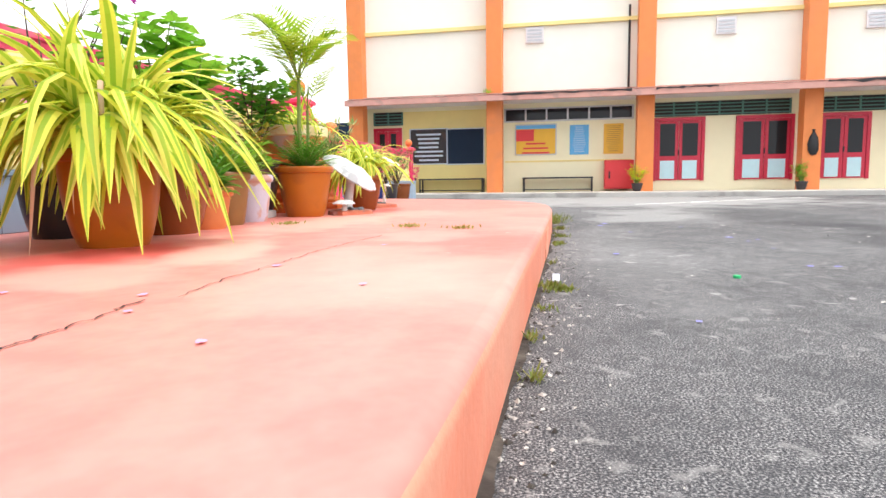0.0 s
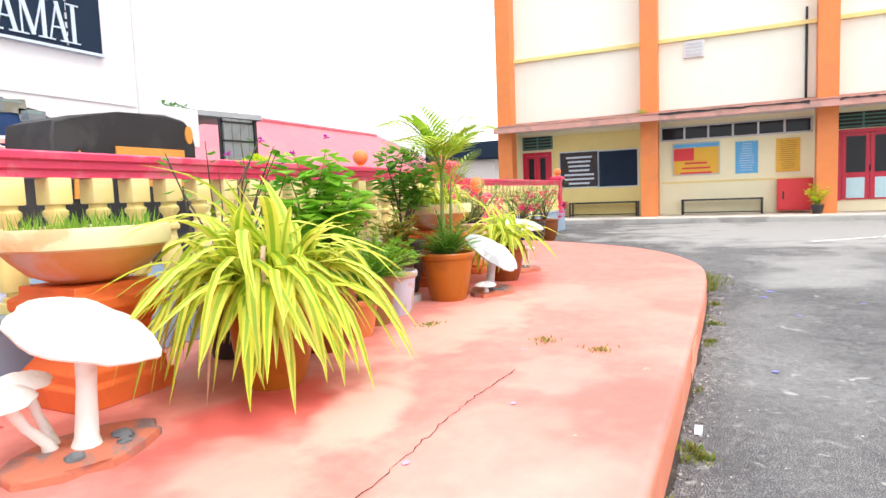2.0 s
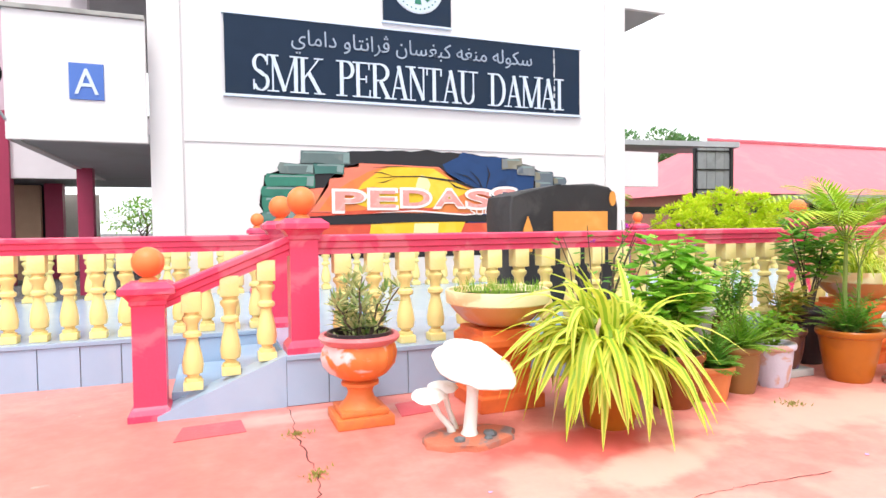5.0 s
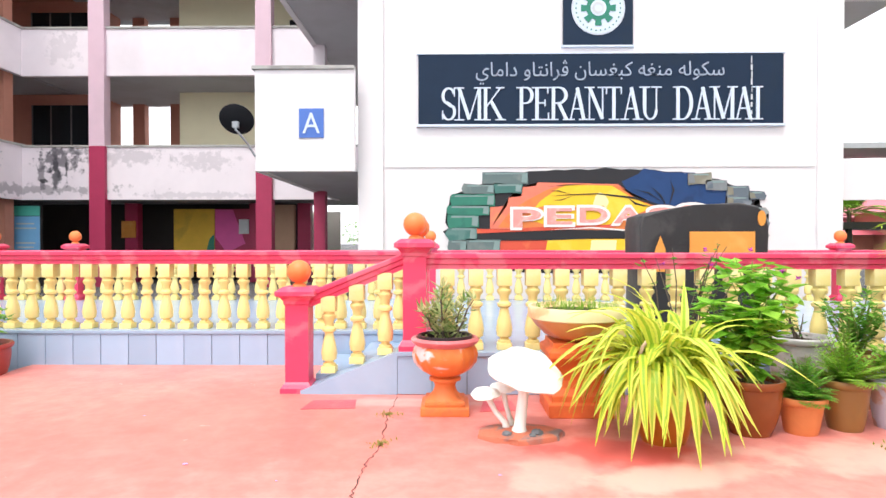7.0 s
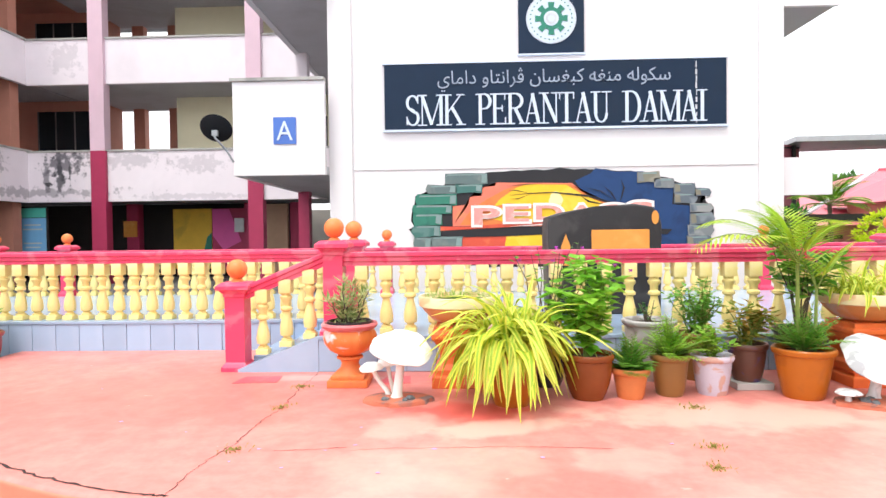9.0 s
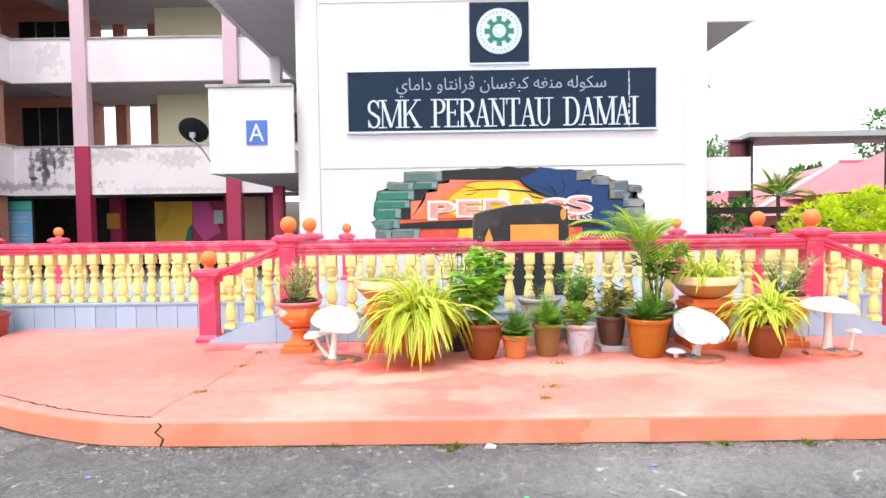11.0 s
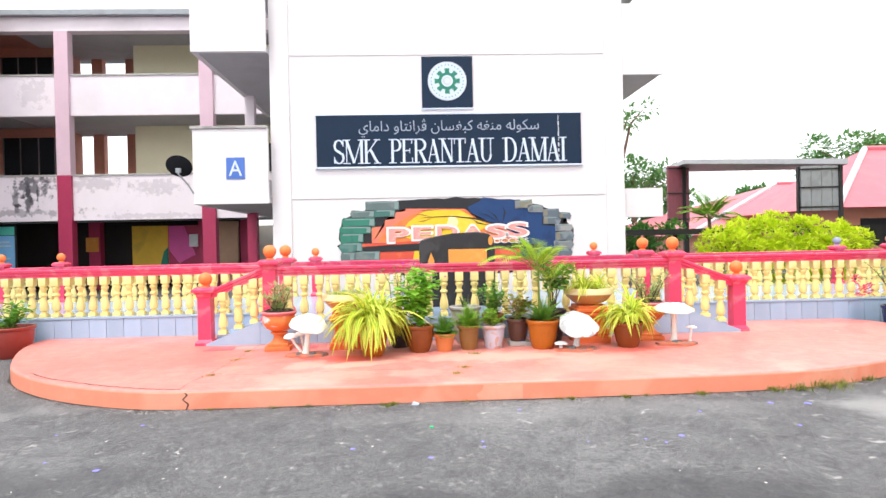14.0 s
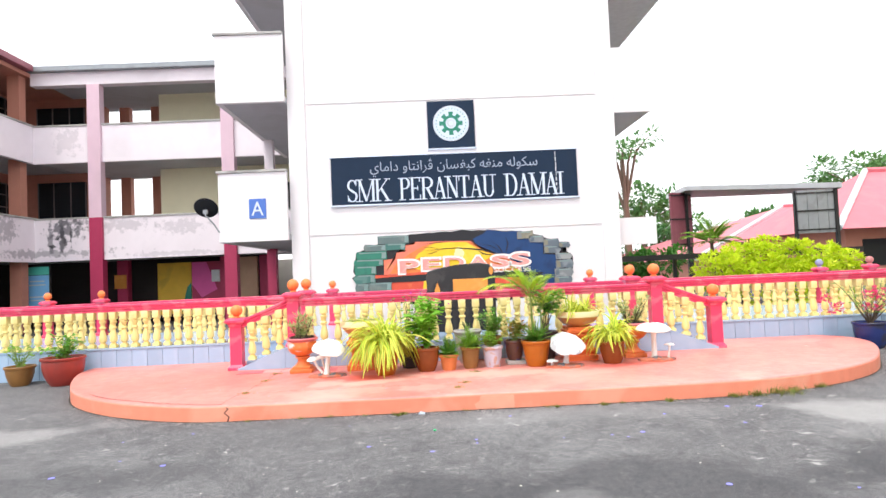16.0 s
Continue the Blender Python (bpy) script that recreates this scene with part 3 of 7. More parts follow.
for (x0, z0), (x1, z1) in zip(pts, pts[1:]):
    q = [bm.verts.new(p) for p in ((x0 - 0.007, -0.004, z0), (x0 + 0.007, -0.004, z0), (x1 + 0.007, -0.004, z1), (x1 - 0.007, -0.004, z1))]
    bm.faces.new(q)
part("crack", bm, M_CRACK, platform)


part("pale_patch", plate(bmesh.new(), [(3.87, 0.01), (4.27, 0.008), (4.27, 0.14), (3.92, 0.143), (3.90, 0.09), (3.85, 0.06)], -0.014, -0.0105), M_KERB_PALE, platform, "pale patched piece of kerb")
# dirt gathered along the foot of the kerb
bm = bmesh.new()
dg = random.Random(15)
prev = None
for (x0, y0), (x1, y1) in zip(outline, outline[1:]):
    for k in range(6):
        t = k / 6
        x, y = x0 + (x1 - x0) * t, y0 + (y1 - y0) * t
        d = Vector((y1 - y0, x0 - x1, 0)).normalized()
        w = 0.012 + 0.008 * math.sin(9 * x) + dg.uniform(-0.004, 0.006)
        row = (bm.verts.new(Vector((x, y, 0.004)) - d * 0.01), bm.verts.new(Vector((x, y, 0.004)) + d * w))
        if prev:
            bm.faces.new((prev[0], prev[1], row[1], row[0]))
        prev = row
tagged(part("dirt_line", bm, M_DIRT, platform, "dark dirt along the kerb foot"), kind="stuff")


# ---- tiled base of stage and walkway ----
TILE_W = 0.245


def tile_mesh(w, h):
    return mesh_of("tile", box(bmesh.new(), -w / 2 + 0.003, w / 2 - 0.003, -0.012, 0.0, 0.003, h - 0.003, bevel=0.002), M_TILE)




def tiled_base(name, x0, x1, y0, y1, label, z0=HP):
    """A raised floor with a row of tiles on its front and a thin tile nosing on top."""
    base = thing(name, (0, 0, 0), label, "raised floor", kind="structure")
    part("core", cube(x0, x1, y0 + 0.012, y1, z0 - 0.15, HS - 0.03), M_GROUT, base)
    part("floor_tiles", cube(x0, x1, y0 - 0.012, y1, HS - 0.03, HS, bevel=0.004), M_TILE, base, "pale blue tiled floor")
    n = max(1, round((x1 - x0) / TILE_W))
    w = (x1 - x0) / n
    me = tile_mesh(w, HS - z0 - 0.03)
    for k in range(n):
        shared("tile", me, base, pose(x0 + w * (k + 0.5), y0 + 0.012, z0))
    return base


STAGE_L, STAGE_R = 1.30, 6.92
tiled_base("stage_base", STAGE_L, STAGE_R, 2.45, 3.46, "raised stage faced with pale blue glazed tiles")
tiled_base("walkway_base_west", -9.2, STAGE_L, 3.47, 6.4, "raised walkway faced with pale blue glazed tiles", 0.0)
tiled_base("walkway_base_east", STAGE_R, 15.2, 3.47, 6.4, "raised walkway faced with pale blue glazed tiles", 0.0)
solid("walkway_floor", cube(STAGE_L, STAGE_R, 3.46, 6.4, 0.0, HS), M_TILE, "pale blue tiled walkway floor behind the stage", "floor", kind="structure")


def stair(name, x_top, x_low, side):
    """Two tiled steps that lead sideways off the stage, between two sloping cheeks."""
    st = thing(name, (0, 0, 0), "short stair of pale blue tiled steps", "stairs", kind="structure")
    a, b = sorted((x_top, x_top + side * 0.32))
    part("step", cube(a, b, 2.66, 3.46, HP, HP + 0.2, bevel=0.006), M_TILE, st)
    a, b = sorted((x_top + side * 0.32, x_top + side * 0.62))
    part("step", cube(a, b, 2.66, 3.46, HP, HP + 0.1, bevel=0.006), M_TILE, st)
    prof = [(x_top, HP), (x_low, HP), (x_low, HP + 0.025), (x_top, HS)]
    if side > 0:
        prof = prof[::-1]
    part("cheek", plate(bmesh.new(), prof, 2.45, 2.66), M_TILE, st)
    return st


stair("stair_west", STAGE_L, 0.62, -1)
stair("stair_east", STAGE_R, 7.62, 1)


# ---- balustrades ----
def baluster_mesh(h, w=0.052):
    """Square blocks at foot and head, a turned vase shape between."""
    bm = bmesh.new()
    s = h / 0.6
    box(bm, -w, w, -w, w, 0, 0.05 * s, bevel=0.006)
    box(bm, -w, w, -w, w, 0.475 * s, 0.6 * s, bevel=0.006)
    lathe(bm, [(0.046, 0.05 * s), (0.046, 0.07 * s), (0.032, 0.075 * s), (0.032, 0.09 * s), (0.052, 0.10 * s), (0.058, 0.15 * s), (0.050, 0.21 * s), (0.034, 0.28 * s), (0.030, 0.31 * s),
               (0.050, 0.325 * s), (0.050, 0.345 * s), (0.032, 0.36 * s), (0.034, 0.40 * s), (0.052, 0.425 * s), (0.052, 0.445 * s), (0.040, 0.455 * s), (0.040, 0.475 * s)], 14)
    return mesh_of("baluster", bm, M_BALUSTER, True)


RAIL_LOW, RAIL_TOP = 1.045, 1.16
me_baluster = baluster_mesh(RAIL_LOW - HS)
me_baluster_rear = baluster_mesh(RAIL_LOW - HS - 0.02)


def rail_bm(x0, x1, z0=None, z1=None, w=0.075):
    """A moulded handrail along x; z0 and z1 are the heights of its top at the ends."""
    z0 = RAIL_TOP if z0 is None else z0
    z1 = RAIL_TOP if z1 is None else z1
    bm = bmesh.new()
    prof = [(-w * 0.62, -0.115), (-w * 0.62, -0.085), (-w * 0.8, -0.075), (-w * 0.8, -0.045), (-w, -0.035), (-w, -0.008), (-w * 0.85, 0.0),
            (w * 0.85, 0.0), (w, -0.008), (w, -0.035), (w * 0.8, -0.045), (w * 0.8, -0.075), (w * 0.62, -0.085), (w * 0.62, -0.115)]
    ra = [bm.verts.new((x0, y, z0 + z)) for y, z in prof]
    rb = [bm.verts.new((x1, y, z1 + z)) for y, z in prof]
    for k in range(len(prof)):
        j = (k + 1) % len(prof)
        bm.faces.new((ra[k], ra[j], rb[j], rb[k]))
    bm.faces.new(ra[::-1]), bm.faces.new(rb)
    return bm


def newel(parent, x, y, z0, top, ball=0.085, half=0.082, ball_mat=None):
    """A square pink post with moulded foot and cap and an orange ball on it."""
    bm = bmesh.new()
    h = top - z0
    square_loft(bm, [(half * 1.35, 0), (half * 1.35, 0.035), (half * 1.15, 0.06), (half, 0.075), (half, h - 0.13), (half * 1.12, h - 0.12), (half * 1.12, h - 0.10), (half * 1.4, h - 0.07),
                     (half * 1.7, h - 0.06), (half * 1.7, h - 0.03), (half * 1.5, h - 0.018), (half * 1.2, h)])
    post = part("post", bm, M_PINK, parent)
    post.location = (x, y, z0)
    bm = bmesh.new()
    lathe(bm, [(0.0, 0.0), (0.05, 0.0), (0.045, 0.015), (0.03, 0.025), (0.03, 0.035)] , 16)
    sphere(bm, (0, 0, ball + 0.02), ball)
    b = part("ball", bm, ball_mat or M_BALL, post, "" if ball_mat else "round orange ball", True)
    b.location = (0, 0, h)
    return post


def run(parent, x0, x1, y, me, step, base=HS):
    n = max(1, round((x1 - x0) / step))
    for k in range(n):
        shared("baluster", me, parent, pose(x0 + (x1 - x0) * (k + 0.5) / n, y, base))


BAL = "balustrades of the stage and walkway"
FY, WY, RY = 2.57, 3.60, 6.25
front = thing("balustrade", (0, 0, 0), "hot pink handrail on turned yellow balusters along the stage front", "balustrade", BAL)
part("handrail", rail_bm(1.50, 6.68), M_PINK, front).location = (0, FY, 0)
newel(front, 1.42, FY, HS, 1.26)
newel(front, 6.76, FY, HS, 1.26)
run(front, 1.55, 6.63, FY, me_baluster, 0.203)


def stair_balustrade(x_up, x_low):
    st = thing("stair_balustrade", (0, 0, 0), "sloping hot pink handrail on yellow balusters beside the steps", "balustrade", BAL)
    s = 1 if x_low > x_up else -1
    a, b = x_up + s * 0.08, x_low - s * 0.08
    if s > 0:
        part("handrail", rail_bm(a, b, RAIL_TOP - 0.0, 0.885), M_PINK, st).location = (0, FY, 0)
    else:
        part("handrail", rail_bm(b, a, 0.885, RAIL_TOP), M_PINK, st).location = (0, FY, 0)
    newel(st, x_low, FY, HP, 0.92)
    for t in (0.2, 0.5, 0.8):
        x = a + (b - a) * t
        top = RAIL_TOP + (0.885 - RAIL_TOP) * t - 0.115 + 0.03
        foot = HS + (HP + 0.03 - HS) * (x - x_up - s * 0.1) / (x_low - x_up) * 1.0
        shared("baluster", baluster_mesh(top - foot), st, pose(x, FY, foot))
    return st


stair_balustrade(1.42, 0.585)
stair_balustrade(6.76, 7.63)

west = thing("balustrade", (0, 0, 0), "hot pink handrail on turned yellow balusters along the walkway", "balustrade", BAL)
part("handrail", rail_bm(-9.1, 1.32), M_PINK, west).location = (0, WY, 0)
newel(west, 1.40, WY, HS, 1.26)
run(west, -9.1, 1.30, WY, me_baluster, 0.172)
east = thing("balustrade", (0, 0, 0), "hot pink handrail on turned yellow balusters along the walkway", "balustrade", BAL)
part("handrail", rail_bm(6.82, 15.0), M_PINK, east).location = (0, WY, 0)
newel(east, 6.74, WY, HS, 1.26)
newel(east, 15.08, WY, HS, 1.26)
run(east, 6.85, 15.0, WY, me_baluster, 0.19)
rear = thing("balustrade", (0, 0, 0), "hot pink handrail on yellow balusters behind the walkway", "balustrade", BAL)
for a, b in ((-9.1, -4.5), (-4.36, -3.4), (-3.28, 1.33), (1.47, 6.70), (6.84, 11.56), (11.72, 12.64), (12.80, 15.0)):
    part("handrail", rail_bm(a, b), M_PINK, rear).location = (0, RY, -0.03)
    run(rear, a + 0.05, b - 0.05, RY, me_baluster_rear, 0.19)
for x in (-4.43, -3.34, 1.40, 6.77, 15.08):
    newel(rear, x, RY, HS, 1.22, 0.075, 0.07)
newel(rear, 11.64, RY, HS, 1.22, 0.075, 0.07, M_BLUEBALL)
newel(rear, 12.72, RY, HS, 1.24, 0.075, 0.07, M_FADEDBALL)

# ---- block A: end wall ----
AY = 8.36          # face of the end wall
AX0, AX1 = 0.12, 8.12
TOP = 12.0
blocka = thing("wall_north", (0, 0, 0), "tall white rendered end wall of a school block", "wall", kind="structure")
bm = bmesh.new()
box(bm, AX0, AX1, AY, AY + 0.3, 0, TOP)
part("render", bm, M_WHITE, blocka)
part("side_wall", cube(AX0, AX0 + 0.25, AY + 0.3, 24, 0, TOP), M_WHITE, blocka)
part("side_wall", cube(AX1 - 0.25, AX1, AY + 0.3, 24, 0, TOP), M_WHITE, blocka)
for z in (2.50, 5.72, 8.95):
    part("string_course", cube(AX0 + 0.45, AX1 - 0.45, AY - 0.018, AY, z - 0.02, z + 0.02, bevel=0.005), M_WHITE, blocka)
# flat pilasters at both corners
part("pilaster", cube(AX0, AX0 + 0.42, AY - 0.05, AY, 0, TOP, bevel=0.01), M_WHITE, blocka)
part("pilaster", cube(AX1 - 0.42, AX1, AY - 0.05, AY, 0, TOP, bevel=0.01), M_WHITE, blocka)

# balconies that step out from the corner
CORR = thing("corridor_balcony", (0, 0, 0), "white corridor balcony with solid parapet and grey underside", "balcony", kind="structure")
for z0 in (2.40, 5.72, 9.0):
    # slab grey, darker than the white parapet
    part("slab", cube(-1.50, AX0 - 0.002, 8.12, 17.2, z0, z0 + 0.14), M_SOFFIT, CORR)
    part("parapet", cube(-1.50, AX0 - 0.002, 8.0, 8.12, z0 - 0.02, z0 + 1.62, bevel=0.012), M_WHITE, CORR)
    part("coping", cube(-1.54, AX0 - 0.002, 7.96, 8.16, z0 + 1.62, z0 + 1.68, bevel=0.01), M_CONCRETE, CORR)
    part("side_parapet", cube(-1.50, -1.38, 8.12, 14.8, z0 - 0.02, z0 + 1.2), M_WHITE, CORR)
for z0, z1 in ((0, 2.4), (2.54, 5.72), (5.86, 9.0)):
    part("column", cube(-1.46, -1.2, 12.0, 12.26, z0, z1), M_MAGENTA if z0 == 0 else M_PINK_L, CORR)
EASTB = thing("ledge_balcony", (0, 0, 0), "white projecting ledge with grey sloping underside", "balcony", kind="structure")
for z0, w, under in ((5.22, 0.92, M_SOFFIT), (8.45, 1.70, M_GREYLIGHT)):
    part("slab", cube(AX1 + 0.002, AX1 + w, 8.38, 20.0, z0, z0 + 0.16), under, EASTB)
    part("parapet", cube(AX1 + 0.002, AX1 + w + 0.03, 8.30, 8.379, z0 - 0.02, z0 + 1.6, bevel=0.01), M_WHITE, EASTB)
    part("side_parapet", cube(AX1 + w - 0.08, AX1 + w + 0.03, 8.379, 20.0, z0 + 0.16, z0 + 1.4), M_WHITE, EASTB)
part("parapet", cube(AX1 + 0.002, AX1 + 1.0, 8.6, 8.75, 1.95, 2.62), M_WHITE, EASTB)

# ---- left wing across the court ----
WING_Y, WX = 15.0, -10.3
wing = thing("wing_north", (0, 0, 0), "three storey pale pink school wing with open corridors", "building", kind="structure")
for z0, z1 in ((2.42, 3.88), (5.86, 7.16)):
    part("parapet", cube(WX, AX0 - 0.3, WING_Y, WING_Y + 0.14, z0, z1, bevel=0.01), M_PINK_STAIN, wing, "pale pink parapet with black stains")
    part("coping", cube(WX, AX0 - 0.3, WING_Y - 0.03, WING_Y + 0.17, z1, z1 + 0.06, bevel=0.008), M_CONCRETE, wing)
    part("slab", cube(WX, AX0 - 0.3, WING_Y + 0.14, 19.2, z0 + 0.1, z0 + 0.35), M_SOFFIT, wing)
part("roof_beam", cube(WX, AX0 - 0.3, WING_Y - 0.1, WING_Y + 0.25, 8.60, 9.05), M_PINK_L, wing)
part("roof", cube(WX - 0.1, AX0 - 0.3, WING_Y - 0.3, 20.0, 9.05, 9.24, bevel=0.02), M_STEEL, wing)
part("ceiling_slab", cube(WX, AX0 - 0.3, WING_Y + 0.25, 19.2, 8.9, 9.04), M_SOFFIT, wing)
for x in (-8.13, -3.5):
    part("column", cube(x - 0.22, x + 0.22, WING_Y - 0.12, WING_Y + 0.2, 3.9, 8.6, bevel=0.01), M_COLPINK, wing)
    part("column", cube(x - 0.22, x + 0.22, WING_Y - 0.12, WING_Y + 0.2, 0, 3.9, bevel=0.01), M_MAGENTA, wing)
for x in (-9.03, -7.74):
    for z0, z1 in ((2.77, 5.96), (6.21, 8.9)):
        part("rear_column", cube(x - 0.2, x + 0.2, 18.9, 19.2, z0, z1), M_BRICKPINK, wing)
for z0 in (2.52, 5.96):
    part("rear_parapet", cube(WX - 1, AX0 - 0.3, 19.2, 19.34, z0, z0 + 1.25), M_PINK_L, wing)
for z0, z1 in ((2.77, 5.96), (6.21, 8.9)):
    # cream in place of tan: the sunlight on this wall is painted in
    part("room_wall", cube(-6.9, -1.6, 17.3, 19.0, z0, z1), M_CREAM, wing)
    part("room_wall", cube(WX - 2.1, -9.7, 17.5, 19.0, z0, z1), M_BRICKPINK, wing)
    dark = part("window", cube(-11.7, -9.85, 17.46, 17.5, z0 + 0.5, z1 - 0.35), M_GLASS, wing, "dark corridor window")
    for x in (-11.7, -11.1, -10.45, -9.87):
        part("mullion", cube(x - 0.02, x + 0.02, 17.44, 17.459, z0 + 0.5, z1 - 0.35), M_FRAME, dark)
    part("window", cube(-3.4, -1.9, 17.26, 17.3, z0 + 1.0, z1 - 0.7), M_GLASS, wing)
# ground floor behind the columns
# back wall near black: the shade of the open ground floor is painted in
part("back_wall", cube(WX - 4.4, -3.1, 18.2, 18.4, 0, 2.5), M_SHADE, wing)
board = thing("standing_board", (-10.45, 15.35, 0), "pale blue standing notice board with a teal header", "notice board")
part("panel", cube(-0.42, 0.42, -0.015, 0.015, 0.55, 1.98), M_SKYBOARD, board)
part("header", cube(-0.42, 0.42, -0.02, 0.02, 2.0, 2.28), M_TEALBOARD, board, "teal header strip")
for x in (-0.45, 0.45):
    part("post", cube(x - 0.025, x + 0.025, -0.03, 0.03, 0, 2.34), M_BLACK, board)
for z, w in ((1.75, 0.5), (1.62, 0.6), (1.2, 0.55), (1.08, 0.45)):
    part("text_bar", cube(-w / 2, w / 2, -0.02, -0.0155, z, z + 0.04), M_GREYLIGHT, board)
part("panel_yellow", cube(-7.2, -5.9, 17.5, 17.6, 0.3, 2.3), M_YMURAL, wing)
part("panel_crimson", cube(-5.88, -4.3, 17.5, 17.6, 0.3, 2.3), M_MAGENTA, wing)
part("panel_tan", cube(-3.9, -3.2, 17.0, 17.2, 0, 2.4), M_TAN, wing)
part("notice", cube(-8.58, -8.14, 16.94, 16.98, 1.38, 1.9), M_AMBER, wing, "orange notice")
part("green_shape", plate(bmesh.new(), [(-6.3, 0.4), (-5.9, 0.4), (-5.9, 1.5), (-6.05, 1.35)], 17.485, 17.499), M_GREEN, wing)
part("pink_shape", plate(bmesh.new(), [(-5.86, 2.28), (-5.3, 2.28), (-4.9, 1.2), (-5.5, 0.9), (-5.86, 1.4)], 17.485, 17.499), M_HOTPINK, wing)
part("sign", cube(-4.9, -4.6, 16.9, 16.95, 1.5, 1.95), M_GREYLIGHT, wing)
# far wall whose light is put into its pale cream
part("lit_wall", cube(-8.0, -2.4, 20.4, 20.5, 0, 2.35), M_CREAM_LIT, wing)
for x in (-8.3, -4.4, -2.9):
    part("inner_column", cube(x - 0.2, x + 0.2, 17.0, 17.3, 0, 2.45), M_MAGENTA, wing)

wingw = thing("wing_west", (0, 0, 0), "three storey pale pink school wing with dark windows and maroon eave", "building", kind="structure")
for z0, z1 in ((2.42, 3.92), (5.88, 7.18)):
    part("parapet", cube(WX - 0.14, WX, 4.0, WING_Y + 0.14, z0, z1, bevel=0.01), M_PINK_STAIN, wingw, "pale pink parapet with black stains")
    part("coping", cube(WX - 0.17, WX + 0.03, 4.0, WING_Y + 0.14, z1, z1 + 0.06), M_CONCRETE, wingw)
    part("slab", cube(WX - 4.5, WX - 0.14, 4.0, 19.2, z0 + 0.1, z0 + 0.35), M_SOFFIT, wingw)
    part("room_wall", cube(WX - 2.4, WX - 2.2, 4.0, 17.4, z1 - 1.1, z1 + 2.0), M_BRICKPINK, wingw)
    for k in range(5):
        y0 = 5.2 + 2.6 * k
        pane = part("window", cube(WX - 2.2, WX - 2.16, y0, y0 + 1.75, z1 + 0.3, z1 + 1.62), M_GLASS, wingw, "dark glazed corridor window")
        for j in range(4):
            part("mullion", cube(WX - 2.19, WX - 2.13, y0 + j * 0.575 - 0.02, y0 + j * 0.575 + 0.02, z1 + 0.3, z1 + 1.62), M_FRAME, pane)
        for z in (z1 + 0.3, z1 + 0.72, z1 + 1.18, z1 + 1.6):
            part("transom", cube(WX - 2.185, WX - 2.135, y0, y0 + 1.75, z - 0.018, z + 0.018), M_FRAME, pane)
part("eave", cube(WX - 5, WX + 0.25, 4.0, WING_Y - 0.31, 9.05, 9.27, bevel=0.02), M_MAROON, wingw)
part("ceiling_slab", cube(WX - 4.5, WX, 4.0, 19.2, 8.9, 9.04), M_BRICKPINK, wingw)
# near black again, painting in the shade under the west wing
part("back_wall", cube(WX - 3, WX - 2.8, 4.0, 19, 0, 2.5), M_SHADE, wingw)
for y in (14.6, 10.5, 6.4):
    part("column", cube(WX - 0.6, WX - 0.2, y, y + 0.35, 0, 8.9), M_BRICKPINK, wingw)

# ---- building on the right ----
RX, CX = 19.3, 18.5
HY = -0.12         # the hall's bays are counted from here along y
hall = thing("wall_east", (0, HY, 0), "cream two storey hall with orange columns and a long canopy", "building", kind="structure")
part("lower_wall", cube(RX, RX + 0.2, -26, 6.35, 0, 3.1), M_CREAM, hall)
# glare on the upper wall is painted in as paler cream
part("upper_wall", cube(CX + 0.15, CX + 0.4, -26, 6.35, 2.95, 11), M_CREAM_LIT, hall)
part("end_wall", cube(CX + 0.15, 40, 6.15, 6.35, 0, 11), M_CREAM, hall)
for k in range(8):
    y = 6.13 - 4.08 * k
    part("column", cube(CX - 0.28, CX + 0.14, y - 0.22, y + 0.22, 0.0, 11, bevel=0.012), M_ORANGE, hall, "orange painted column")
    if k:
        part("string_course", cube(CX + 0.06, CX + 0.15, y + 0.22, y + 3.86, 4.74, 4.84), M_YELLOW, hall)
part("canopy", cube(CX - 0.75, RX, -26, 6.24, 2.72, 2.80), M_WHITE, hall)
part("canopy_edge", cube(CX - 0.85, CX - 0.749, -26, 6.27, 2.62, 2.78, bevel=0.01), M_ROOF_EDGE, hall)
bm = bmesh.new()
q = [bm.verts.new(p) for p in ((CX - 0.86, -26, 2.79), (CX - 0.86, 6.3, 2.79), (CX + 0.15, 6.3, 2.98), (CX + 0.15, -26, 2.98))]
bm.faces.new(q)
bmesh.ops.solidify(bm, geom=bm.faces[:], thickness=0.03)
part("canopy_roof", bm, M_ROOF_EDGE, hall)
part("walkway", cube(17.35, RX, -26, 7.0, -0.05, 0.13, bevel=0.015), M_FLOOR_W, hall, "raised cement walkway with worn edge")
part("walkway_kerb", cube(17.22, 17.349, -26, 7.0, -0.05, 0.12, bevel=0.02), M_CONCRETE, hall)
part("wall_band", cube(RX - 0.02, RX, -1.8, 1.85, 1.0, 1.05), M_YELLOW, hall)
part("wall_upper_paint", cube(RX - 0.012, RX, 2.3, 5.0, 0.14, 2.6), M_YELLOW, hall)


